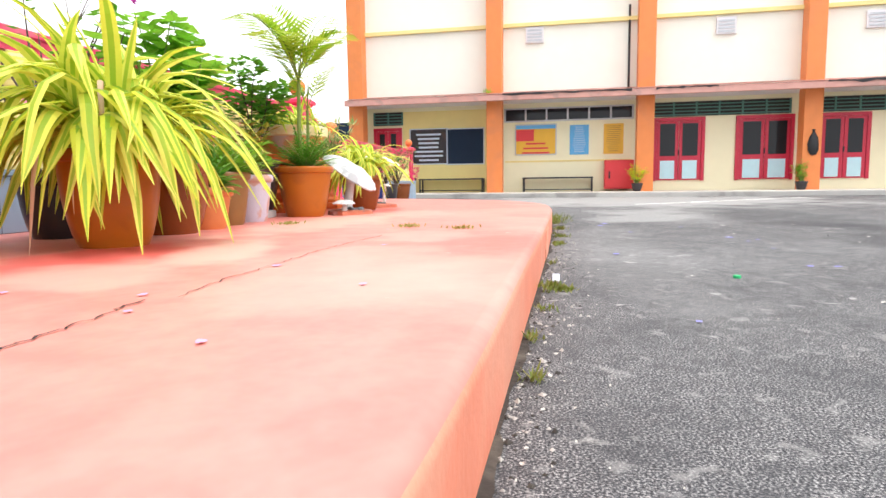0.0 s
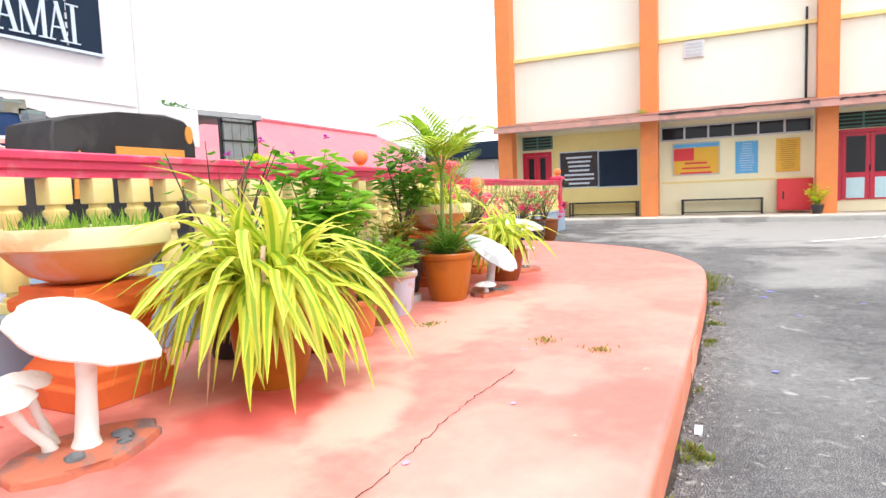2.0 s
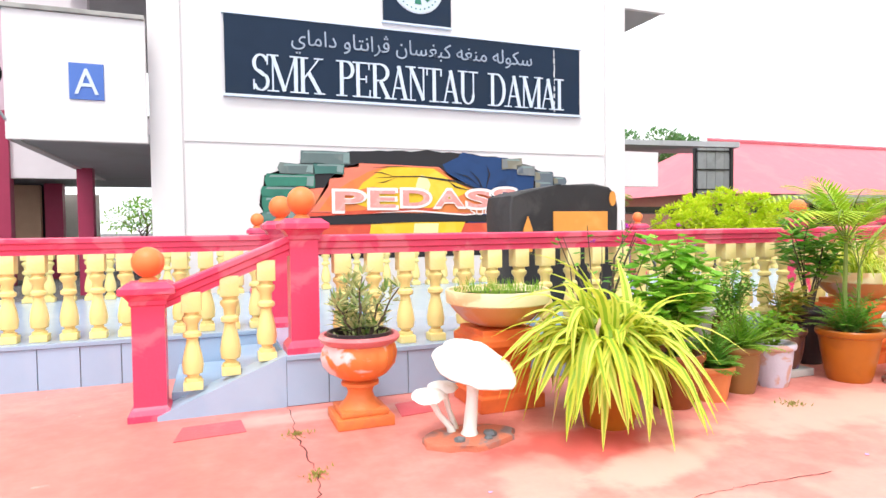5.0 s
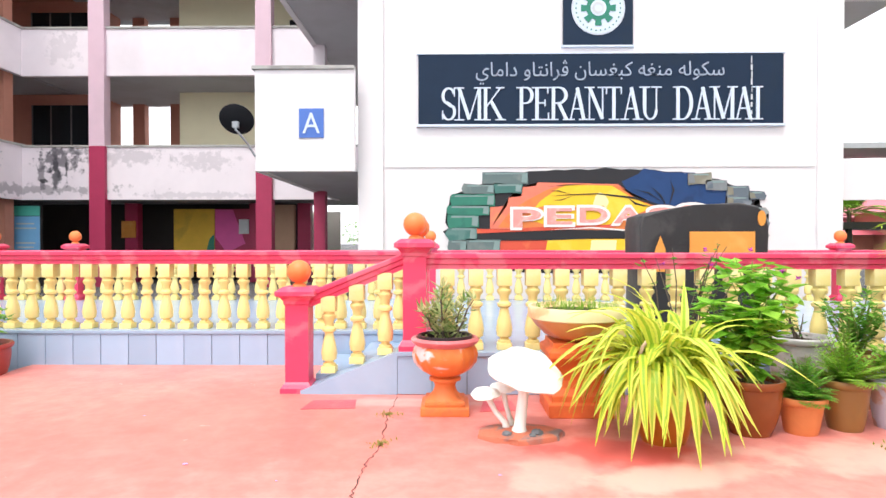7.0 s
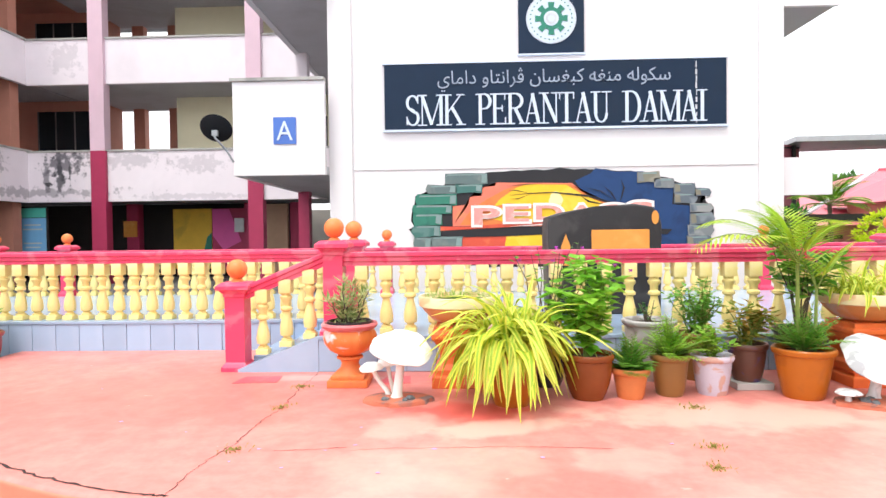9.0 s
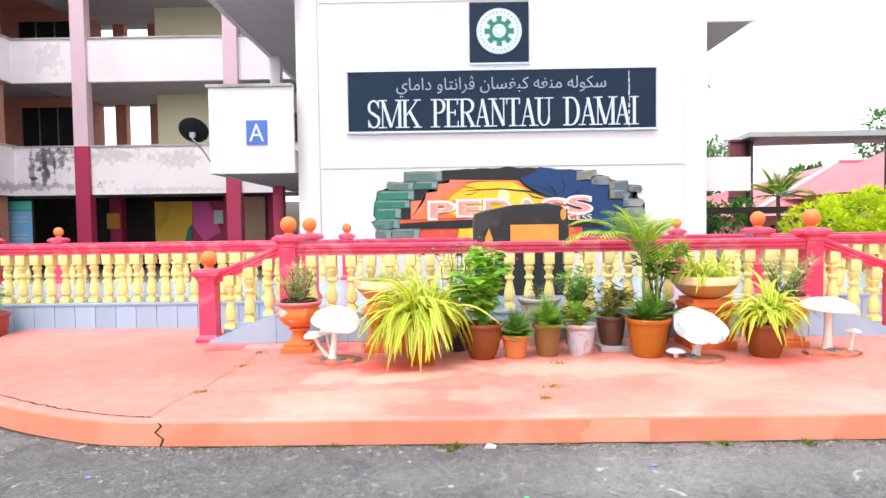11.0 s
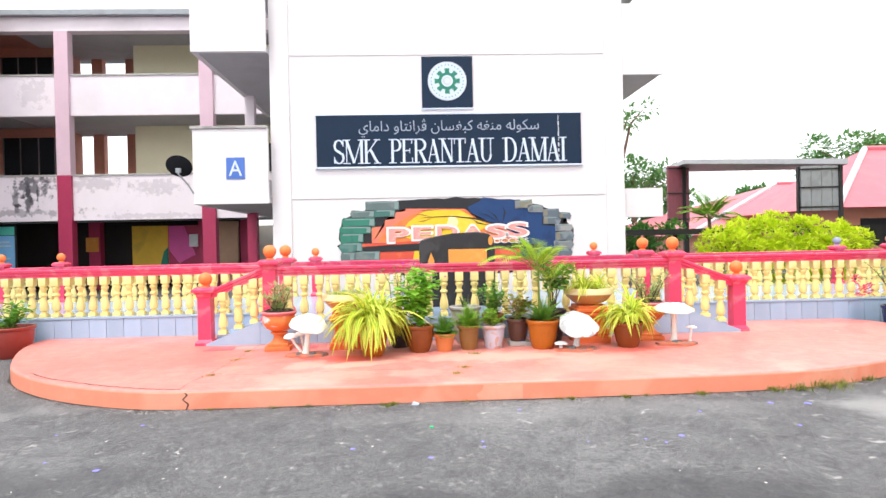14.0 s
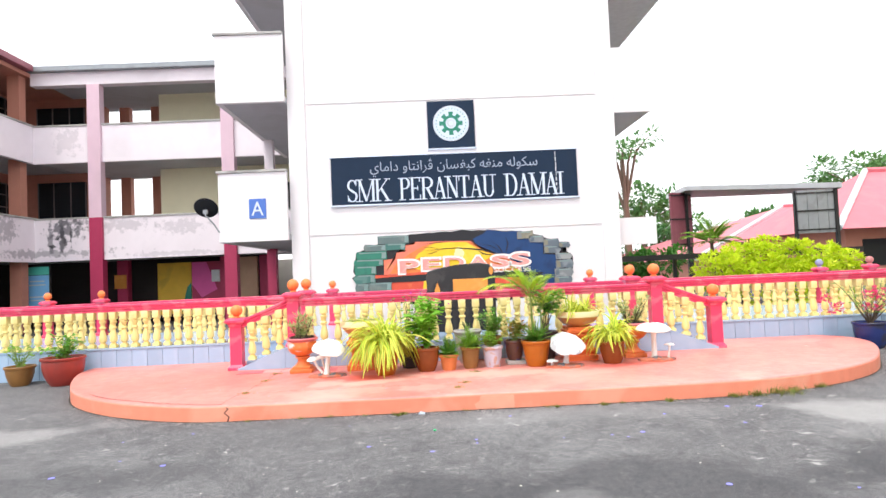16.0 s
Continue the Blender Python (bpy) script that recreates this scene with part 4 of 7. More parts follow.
def door(y0, y1, z0=0.40, z1=2.17):
    d = thing("door", (RX, (y0 + y1) / 2 + HY, z0), "closed crimson double door with dark panes and pale louvred lower panels", "door", "doors of the hall")
    w = (y1 - y0) / 2
    part("door_frame", cube(-0.07, -0.004, -w, -w + 0.09, 0, z1 - z0, bevel=0.005), M_REDDOOR, d)
    part("door_frame", cube(-0.07, -0.004, w - 0.09, w, 0, z1 - z0, bevel=0.005), M_REDDOOR, d)
    part("door_frame", cube(-0.07, -0.004, -w + 0.09, w - 0.09, z1 - z0 - 0.10, z1 - z0, bevel=0.005), M_REDDOOR, d)
    for s in (-1, 1):
        c = s * (w - 0.09) / 2
        hw = (w - 0.09) / 2 - 0.006
        leaf = part("door_leaf", cube(-0.05, -0.01, c - hw, c + hw, 0.02, z1 - z0 - 0.105, bevel=0.004), M_REDDOOR, d)
        part("pane", cube(-0.058, -0.051, c - hw + 0.09, c + hw - 0.09, 0.70, z1 - z0 - 0.17), M_GLASS, leaf, "dark glass pane")
        bm = bmesh.new()
        box(bm, -0.058, -0.051, c - hw + 0.1, c + hw - 0.1, 0.06, 0.57)
        for k in range(9):
            z = 0.075 + k * 0.055
            box(bm, -0.064, -0.0585, c - hw + 0.11, c + hw - 0.11, z, z + 0.046)
        part("louvre_panel", bm, M_LOUVRE, leaf, "pale blue louvred panel")
    part("handle", cube(-0.09, -0.051, -0.015, 0.015, 0.72, 0.87, bevel=0.005), M_METAL, d, "dark metal handle")
    return d


door(-3.74, -2.36)
door(-6.02, -4.54)
door(-7.88, -6.6)
door(5.02, 5.92, 0.40, 2.12)
door(-11.2, -9.7)
door(-15.2, -13.7)


def louvre_band(name, y0, y1, z0, z1, mat):
    lb = thing(name, (RX, (y0 + y1) / 2 + HY, z0), "band of dark ventilation louvres below the canopy", "louvre", "louvre bands")
    w, h = (y1 - y0) / 2, z1 - z0
    # near black backing paints the shade behind the slats
    part("backing", cube(-0.015, -0.003, -w, w, 0, h), M_SHADE, lb)
    n = max(2, round((y1 - y0) / 0.62))
    for k in range(n + 1):
        y = -w + 2 * w * k / n
        part("mullion", cube(-0.06, -0.016, y - 0.02, y + 0.02, 0, h), mat, lb)
    for k in range(4):
        ob = part("slat", cube(-0.05, -0.018, -w, w, h * (k + 0.3) / 4.3, h * (k + 0.3) / 4.3 + 0.03), mat, lb)
    return lb


clerestory = thing("clerestory_window", (RX, 0.025 + HY, 2.2), "row of small dark panes with pale mullions below the canopy", "window")
part("pane", cube(-0.03, -0.004, -1.82, 1.82, 0.02, 0.36), M_GLASS, clerestory, "dark glass")
for k in range(7):
    y = -1.82 + 3.64 * k / 6
    part("mullion", cube(-0.055, -0.031, y - 0.025, y + 0.025, 0.02, 0.36), M_GREYLIGHT, clerestory)
for z in (0.0, 0.36):
    part("rail", cube(-0.055, -0.004, -1.85, 1.85, z - 0.02, z + 0.02), M_GREYLIGHT, clerestory)
for a, b in ((-5.9, -2.3), (-10.0, -6.4), (-14.0, -10.5), (5.0, 5.9)):
    louvre_band("vent_louvre", a, b, 2.2, 2.6, M_VENT)


def board(name, y0, y1, z0, z1, mat, label, frame_mat=None, x=RX):
    b = thing(name, (x - 0.004, (y0 + y1) / 2 + HY, z0), label, "notice board", "boards on the hall wall")
    w, h = (y1 - y0) / 2, z1 - z0
    part("panel", cube(-0.03, 0, -w, w, 0, h, bevel=0.003), mat, b)
    if frame_mat:
        for q in ((-w - 0.03, -w, -0.03, h + 0.03), (w, w + 0.03, -0.03, h + 0.03), (-w, w, -0.03, 0), (-w, w, h, h + 0.03)):
            part("frame", cube(-0.045, 0, *q), frame_mat, b)
    return b, w, h


def bars(parent, w, h, rows, mat, top=0.9, size=0.035, side=0.8, x=-0.034):
    for k in range(rows):
        z = h * (top - (top - 0.1) * k / max(1, rows - 1))
        ww = w * side * random.uniform(0.55, 1.0)
        part("writing_bar", cube(x, x + 0.004, -ww, ww, z - size / 2, z + size / 2), mat, parent)


nb, w, h = board("notice_board", 3.62, 4.75, 1.02, 2.05, M_DARK, "black notice board with rows of white writing", M_LETTER)
bars(nb, w, h, 7, M_LETTER, 0.85, 0.055)
board("notice_board", 2.50, 3.60, 1.0, 2.03, M_NAVY, "dark blue glazed notice board in a white frame", M_LETTER)
ps, w, h = board("poster", 0.37, 1.52, 1.24, 2.08, M_YPOST, "yellow and red framed poster", M_GREYLIGHT)
part("red_field", cube(-0.036, -0.031, 0.05, w, h * 0.45, h * 0.85), M_RPOST, ps)
part("blue_field", cube(-0.036, -0.031, -w, w, h * 0.87, h), M_SKYBLUE, ps)
bars(ps, w, h * 0.4, 3, M_RPOST, 0.9, 0.05)
ps, w, h = board("poster", -0.58, -0.04, 1.2, 2.05, M_SKYBLUE, "sky blue poster with white lines of writing")
bars(ps, w, h, 12, M_LETTER, 0.92, 0.014, 0.7)
ps, w, h = board("poster", -1.55, -1.0, 1.2, 2.06, M_YPOST, "amber poster with brown lines of writing")
bars(ps, w, h, 14, M_OLIVE, 0.92, 0.012, 0.75)


def bench(y0, y1):
    b = thing("bench", (RX - 0.3, (y0 + y1) / 2 + HY, 0.13), "low black steel frame bench on the walkway", "bench", "benches outside the hall")
    w = (y1 - y0) / 2
    part("seat", cube(-0.2, 0.2, -w, w, 0.38, 0.42, bevel=0.005), M_METAL, b)
    for s in (-1, 1):
        for x in (-0.18, 0.18):
            part("leg", cube(x - 0.02, x + 0.02, s * (w - 0.03) - 0.02, s * (w - 0.03) + 0.02, 0, 0.38), M_METAL, b)
    part("stretcher", cube(-0.2, -0.17, -w + 0.05, w - 0.05, 0.05, 0.08), M_METAL, b)


bench(-0.7, 1.3)
bench(2.45, 4.4)
bin_ = solid("waste_bin", lathe(bmesh.new(), [(0, 0), (0.16, 0), (0.2, 0.42), (0.22, 0.42), (0.22, 0.45), (0.18, 0.45), (0.15, 0.05), (0, 0.05)], 16), M_METAL, "black plastic waste bin beside a bench", "bin", at=(RX - 0.35, 4.6, 0.13), smooth=True)
hose = thing("hose_cabinet", (RX - 0.35, -1.54, 0.19), "red steel fire hose cabinet against the wall", "cabinet")
part("body", cube(-0.02, 0.3, -0.4, 0.4, 0.0, 0.82, bevel=0.01), M_RPOST, hose)
dr = part("door", cube(-0.05, -0.021, -0.37, 0.37, 0.04, 0.78, bevel=0.008), M_RPOST, hose)
part("handle", cube(-0.07, -0.051, 0.25, 0.29, 0.3, 0.5), M_METAL, dr)
for y, z in ((0.95, 4.5), (-4.05, 4.45), (-7.6, 4.4)):
    ac = thing("wall_vent", (CX + 0.15, y + HY, z), "small white louvred vent on the upper wall", "vent", "vents on the upper wall")
    part("frame", cube(-0.06, 0.0, -0.25, 0.25, -0.22, 0.22, bevel=0.01), M_WHITE, ac)
    for k in range(4):
        part("slat", cube(-0.075, -0.061, -0.2, 0.2, -0.17 + 0.09 * k, -0.12 + 0.09 * k), M_GREYLIGHT, ac)
pipe = thing("rain_pipe", (CX + 0.1, -1.72, 2.95), "thin dark rain pipe on the upper wall", "pipe")
part("pipe", tube(bmesh.new(), [(0, 0, 0), (0, 0, 2.2)], [0.03, 0.03]), M_METAL, pipe)
pg = random.Random(23)
for y0, y1 in ((-1.6, 1.75), (-3.7, -2.2), (-8.3, -6.2)):
    pts, back = [], []
    for k in range(15):
        y = y0 + (y1 - y0) * k / 14
        pts.append((y, 2.795 + pg.uniform(-0.012, 0.012)))
        back.append((y, 2.775 - abs(pg.gauss(0, 0.028))))
    bm = bmesh.new()
    plate(bm, pts + back[::-1], 0, 0.014)
    bm.transform(Matrix.Translation((CX - 0.868, 0, 0)) @ Matrix(((0, 1, 0, 0), (1, 0, 0, 0), (0, 0, 1, 0), (0, 0, 0, 1))))
    part("peeling_edge", bm, M_METAL, hall, "dark ragged strip peeling from the canopy edge")
bag = thing("black_bag", (CX - 0.30, -6.13 + HY, 1.62), "black plastic bag hanging on an orange column", "bag")
bm = lathe(bmesh.new(), [(0, -0.62), (0.07, -0.60), (0.12, -0.48), (0.13, -0.34), (0.09, -0.16), (0.04, -0.06), (0.025, 0.0), (0.04, 0.04), (0.0, 0.05)], 14, wobble=0.16, sx=0.55)
part("sack", bm, M_METAL, bag, smooth=True)

# ---- boards and mural on the end wall ----
FACE = AY - 0.002
sign = thing("name_board", (0, 0, 0), "long navy name board with white raised letters on the wall", "sign")
part("panel", cube(1.13, 7.13, FACE - 0.06, FACE, 3.19, 4.34, bevel=0.006), M_NAVY, sign)
for q in ((1.10, 7.16, 3.15, 3.188), (1.10, 7.16, 4.342, 4.36)):
    part("trim", cube(q[0], q[1], FACE - 0.07, FACE, q[2], q[3]), M_LETTER, sign, "thin white trim")


def serif_letter(ch, x, z, w, h, parent):
    """A capital with thick stems, thin hairlines and feet, standing proud of the board."""
    bm = bmesh.new()
    layer_y = [FACE - 0.075]
    T, N, S = 0.056, 0.022, 0.02

    def stroke(pts, widths):
        y = layer_y[0]
        layer_y[0] -= 0.0006
        rows = []
        for i, (px, pz) in enumerate(pts):
            a, b = pts[max(i - 1, 0)], pts[min(i + 1, len(pts) - 1)]
            d = Vector(((b[0] - a[0]) * w, (b[1] - a[1]) * h)).normalized()
            nx, nz = -d.y * widths[i] / 2, d.x * widths[i] / 2
            rows.append([bm.verts.new((x + px * w + s * nx, yy, z + pz * h + s * nz)) for s, yy in ((-1, y), (1, y), (1, FACE - 0.061), (-1, FACE - 0.061))])
        for a, b in zip(rows, rows[1:]):
            for k in range(4):
                bm.faces.new((a[k], a[(k + 1) % 4], b[(k + 1) % 4], b[k]))
        bm.faces.new(rows[0][::-1]), bm.faces.new(rows[-1])

    def line(x0, z0, x1, z1, t):
        stroke([(x0, z0), (x1, z1)], [t, t])

    def foot(px, pz, r=0.085):
        q = S / 2 / h
        c = q if pz == 0 else 1 - q
        stroke([(px - r / w, c), (px + r / w, c)], [S, S])

    def stem(px, z0=0.0, z1=1.0, t=T, feet=True):
        line(px, z0, px, z1, t)
        if feet:
            foot(px, 0), foot(px, 1)

    def bowl(cx, cz, rx, rz, a0, a1, thick):
        n = 12
        an = [radians(a0 + (a1 - a0) * k / n) for k in range(n + 1)]
        stroke([(cx + rx * math.cos(a), cz + rz * math.sin(a)) for a in an], [N + (thick - N) * abs(math.cos(a)) for a in an])

    if ch == "S":
        bowl(0.5, 0.74, 0.36, 0.235, 20, 245, T * 0.9)
        stroke([(0.33, 0.55), (0.5, 0.5), (0.70, 0.42)], [T * 0.9, T, T * 0.9])
        bowl(0.5, 0.26, 0.38, 0.235, 50, -160, T * 0.9)
        line(0.86, 0.72, 0.86, 0.97, S), line(0.12, 0.03, 0.12, 0.3, S)
    elif ch == "M":
        stem(0.10, t=N), stem(0.90)
        line(0.10, 0.98, 0.5, 0.03, T), line(0.5, 0.03, 0.88, 0.98, N)
    elif ch == "K":
        stem(0.17)
        line(0.2, 0.40, 0.85, 0.98, N), line(0.42, 0.58, 0.88, 0.02, T), foot(0.86, 0), foot(0.84, 1, 0.07)
    elif ch in "PR":
        stem(0.20)
        bowl(0.48, 0.75, 0.40, 0.235, 90, -90, T)
        line(0.2, 0.985, 0.5, 0.985, N), line(0.2, 0.515, 0.5, 0.515, N)
        if ch == "R":
            line(0.5, 0.5, 0.90, 0.02, T), foot(0.90, 0, 0.06)
    elif ch == "E":
        stem(0.20)
        line(0.2, 0.98, 0.88, 0.98, N), line(0.2, 0.52, 0.70, 0.52, N), line(0.2, 0.02, 0.92, 0.02, N)
        line(0.88, 0.80, 0.88, 0.99, S), line(0.92, 0.01, 0.92, 0.22, S), line(0.70, 0.42, 0.70, 0.62, S)
    elif ch == "A":
        line(0.13, 0.02, 0.5, 0.98, N), line(0.48, 0.98, 0.84, 0.02, T), line(0.26, 0.34, 0.72, 0.34, N), foot(0.12, 0, 0.07), foot(0.85, 0)
    elif ch == "N":
        stem(0.14, t=N), line(0.14, 0.98, 0.84, 0.03, T), line(0.85, 0.03, 0.85, 0.98, N), foot(0.85, 1)
    elif ch == "T":
        stem(0.5)
        line(0.06, 0.98, 0.94, 0.98, N), line(0.06, 0.78, 0.06, 0.99, S), line(0.94, 0.78, 0.94, 0.99, S)
    elif ch == "U":
        line(0.2, 0.3, 0.2, 0.98, T), line(0.83, 0.3, 0.83, 0.98, N), bowl(0.515, 0.30, 0.315, 0.28, 180, 360, T * 0.8), foot(0.2, 1), foot(0.83, 1)
    elif ch == "D":
        stem(0.17)
        bowl(0.42, 0.5, 0.46, 0.485, 90, -90, T)
        line(0.17, 0.985, 0.45, 0.985, N), line(0.17, 0.015, 0.45, 0.015, N)
    elif ch == "I":
        stem(0.5)
    part("letter", bm, M_LETTER, parent)


for word, x0, x1 in (("SMK", 1.50, 2.54), ("PERANTAU", 2.78, 5.10), ("DAMAI", 5.35, 6.78)):
    wide = {"S": 0.78, "M": 1.25, "K": 1.08, "I": 0.5, "E": 0.9, "P": 0.88, "T": 0.95}
    adv = [wide.get(c, 1.05) for c in word]
    unit = (x1 - x0) / sum(adv)
    at = x0
    for c, a in zip(word, adv):
        serif_letter(c, at, 3.25, a * unit, 0.545, sign)
        at += a * unit
# the same name in Jawi script, joined letter forms from left to right
words = ("\uFEB3\uFEDC\uFEEE\uFEDF\uFEEA", "\uFEE3\uFEE8\uFED0\uFEEA", "\uFEDB\uFE92\uFED0\uFEB4\uFE8E\uFEE5", "\uFB6C\uFEAE\uFE8D\uFEE7\uFE98\uFE8E\uFEED", "\uFEA9\uFE8D\uFEE3\uFE8E\uFEF1")
jawi = " ".join(w[::-1] for w in words[::-1])
tagged(lettering("jawi_lettering", jawi, 4.08, 0.40, 0.02, M_SCRIPT, sign, 2.08, FACE - 0.064, 3.84, -0.003), "pale blue white joined script")

scr = bmesh.new()
sg = random.Random(3)
for k in range(9):
    z = 3.22 + 0.12 * k
    box(scr, 6.60 + sg.uniform(-0.01, 0.01), 6.612 + sg.uniform(0, 0.012), FACE - 0.0635, FACE - 0.0605, z, z + sg.uniform(0.06, 0.12))
tagged(part("scratch", scr, M_GREYLIGHT, sign, "pale vertical scratch"), kind="stuff")

crest = thing("crest_board", (0, 0, 0), "square navy board with a round white and green crest", "sign")
part("panel", cube(3.52, 4.67, FACE - 0.05, FACE, 4.49, 5.65, bevel=0.006), M_NAVY, crest)
part("trim", cube(3.50, 4.69, FACE - 0.055, FACE, 4.46, 4.488), M_LETTER, crest)
cx, cz = 4.095, 5.09


def disc(name, r, y0, y1, mat, r_in=0.0, n=40):
    bm = bmesh.new()
    if r_in:
        rr = [[bm.verts.new((cx + rad * math.cos(2 * math.pi * k / n), y, cz + rad * math.sin(2 * math.pi * k / n))) for k in range(n)] for rad, y in ((r, y1), (r, y0), (r_in, y0), (r_in, y1))]
        for a, b in zip(rr, rr[1:]):
            for k in range(n):
                bm.faces.new((a[k], a[(k + 1) % n], b[(k + 1) % n], b[k]))
    else:
        plate(bm, [(cx + r * math.cos(2 * math.pi * k / n), cz + r * math.sin(2 * math.pi * k / n)) for k in range(n)], y0, y1)
    return part(name, bm, mat, crest)


disc("white_disc", 0.44, FACE - 0.058, FACE - 0.051, M_LETTER)
disc("ring", 0.43, FACE - 0.062, FACE - 0.059, M_GREYLIGHT, 0.42)
bm = bmesh.new()
pts = []
for k in range(8):
    a = 2 * math.pi * k / 8
    for da, r in ((-0.22, 0.20), (-0.20, 0.29), (0.20, 0.29), (0.22, 0.20)):
        pts.append((cx + r * math.cos(a + da), cz + r * math.sin(a + da)))
plate(bm, pts, FACE - 0.068, FACE - 0.059)
part("gear", bm, M_GREEN, crest)
disc("hub", 0.13, FACE - 0.074, FACE - 0.069, M_LETTER)
disc("hub_ring", 0.10, FACE - 0.079, FACE - 0.075, M_GREYLIGHT, 0.06)
bm = bmesh.new()
for k in range(30):
    a = 2 * math.pi * k / 30
    sphere(bm, (cx + 0.365 * math.cos(a), FACE - 0.06, cz + 0.365 * math.sin(a)), 0.014, 6, 4)
tagged(part("ring_mark", bm, M_GREEN, crest), kind="stuff")

block_sign = thing("block_sign", (-0.58, 8.0, 2.92), "small blue square sign with a white letter", "sign")
part("panel", cube(-0.20, 0.20, -0.02, -0.002, 0, 0.47, bevel=0.004), M_BLUE2, block_sign)
lettering("letter", "A", 0.28, 0.33, 0.01, M_LETTER, block_sign, -0.14, -0.026, 0.07)

mural = thing("wall_mural", (0, 0, 0), "painted mural of a broken brick wall around a sunset", "mural")
rnd = random.Random(4)


def ragged(cx, cz, rx, rz, n, jag, power=2.6, flat=None):
    pts = []
    for k in range(n):
        a = 2 * math.pi * k / n
        c, s = math.cos(a), math.sin(a)
        r = (abs(c) ** power + abs(s) ** power) ** (-1 / power)
        j = 1 + rnd.uniform(-jag, jag)
        x, z = cx + rx * r * c * j, cz + rz * r * s * (1 + rnd.uniform(-jag, jag) * 0.8)
        if flat is not None:
            z = max(z, flat)
        pts.append((x, z))
    return pts


def layer(name, pts, depth, mat):
    bm = plate(bmesh.new(), pts, FACE - depth, FACE - depth + 0.0025)
    bmesh.ops.triangulate(bm, faces=[f for f in bm.faces if len(f.verts) > 4])
    return part(name, bm, mat, mural)


def flat_paint(name, c, c2=None):
    return paint(name, c, 0.65, 5.0, 0.12, c2, 2.5, 0.5, 0.03, 30.0)


P_BLACK, P_BLUE = flat_paint("mural black", (0.02, 0.02, 0.024)), flat_paint("mural deep blue", (0.012, 0.05, 0.16), (0.01, 0.025, 0.08))
P_ORANGE, P_YEL, P_PALE = flat_paint("mural orange", (0.74, 0.22, 0.06), (0.72, 0.10, 0.06)), flat_paint("mural yellow", (0.84, 0.54, 0.03), (0.86, 0.66, 0.10)), flat_paint("mural pale yellow", (0.88, 0.80, 0.40))
P_RED = flat_paint("mural red", (0.66, 0.09, 0.05), (0.74, 0.20, 0.08))
P_CORAL = flat_paint("mural coral", (0.78, 0.20, 0.13), (0.80, 0.30, 0.10))
P_GREENS = [flat_paint("mural green brick", c, c2) for c, c2 in (((0.035, 0.20, 0.14), (0.02, 0.10, 0.09)), ((0.06, 0.17, 0.15), (0.16, 0.27, 0.25)), ((0.12, 0.17, 0.17), (0.24, 0.27, 0.25)))]
P_GREYS = [flat_paint("mural grey brick", c, c2) for c, c2 in (((0.20, 0.22, 0.23), (0.40, 0.41, 0.40)), ((0.12, 0.15, 0.18), (0.30, 0.33, 0.36)), ((0.22, 0.21, 0.16), (0.32, 0.31, 0.26)))]
P_SHINE = flat_paint("mural brick highlight", (0.22, 0.31, 0.30), (0.13, 0.21, 0.20))
hole = ragged(4.23, 1.56, 2.58, 0.89, 120, 0.022, 2.5, 0.72)
for k in range(0, 120, 3):                                # torn points all round the hole
    x, z = hole[k]
    if z > 0.75:
        reach = rnd.uniform(0.02, 0.11) if abs(x - 4.23) > 1.6 else rnd.uniform(0.0, 0.04)
        hole[k] = (x + reach * (x - 4.23) / 2.6 * 1.2, z + reach * 0.6 * (z - 1.56))
layer("hole", hole, 0.003, P_BLACK)
layer("night_sky", [(4.50, 2.24), (4.78, 2.37), (4.86, 2.46), (5.22, 2.39), (5.70, 2.39), (5.90, 2.24), (6.22, 2.08), (6.20, 1.80), (6.52, 1.77), (6.46, 0.86), (5.0, 0.86), (4.9, 1.8), (4.62, 2.05)], 0.006, P_BLUE)
layer("sunset", [(2.32, 1.46), (2.32, 1.82), (2.60, 1.84), (2.63, 1.98), (2.84, 2.00), (2.84, 2.15), (3.08, 2.17), (3.10, 2.23), (4.44, 2.20), (4.54, 2.12), (4.78, 1.94), (5.20, 1.80), (5.62, 1.60), (5.66, 1.42)], 0.009, P_CORAL)
layer("sun_haze", [(2.45, 1.48), (2.66, 1.76), (2.95, 1.94), (3.25, 2.10), (3.55, 2.20), (4.40, 2.185), (4.72, 1.98), (5.12, 1.80), (5.45, 1.62), (5.4, 1.44)], 0.0115, P_ORANGE)
layer("sun_glow", [(2.92, 1.62), (3.15, 1.92), (3.45, 2.13), (3.62, 2.19), (4.34, 2.17), (4.66, 1.98), (5.02, 1.82), (4.66, 1.66), (4.2, 1.50), (3.4, 1.48)], 0.014, P_YEL)
layer("sun_core", ragged(4.16, 1.90, 0.13, 0.17, 20, 0.12, 1.4), 0.0165, P_PALE)
layer("cloud", [(2.95, 1.78), (3.3, 1.86), (3.75, 1.82), (4.3, 1.84), (3.7, 1.76)], 0.0165, P_ORANGE)
layer("red_bank", [(2.04, 1.38), (2.04, 1.46), (2.6, 1.45), (3.3, 1.50), (4.4, 1.53), (4.4, 1.48)], 0.0165, P_RED)
layer("water", [(2.48, 0.85), (2.48, 1.27), (5.7, 1.27), (5.7, 0.85)], 0.009, P_RED)
layer("water_glow", [(3.2, 0.85), (3.28, 1.29), (4.9, 1.29), (4.7, 0.85)], 0.012, P_YEL)
layer("water_light", [(3.95, 0.85), (4.0, 1.27), (4.42, 1.27), (4.38, 0.85)], 0.0145, P_PALE)
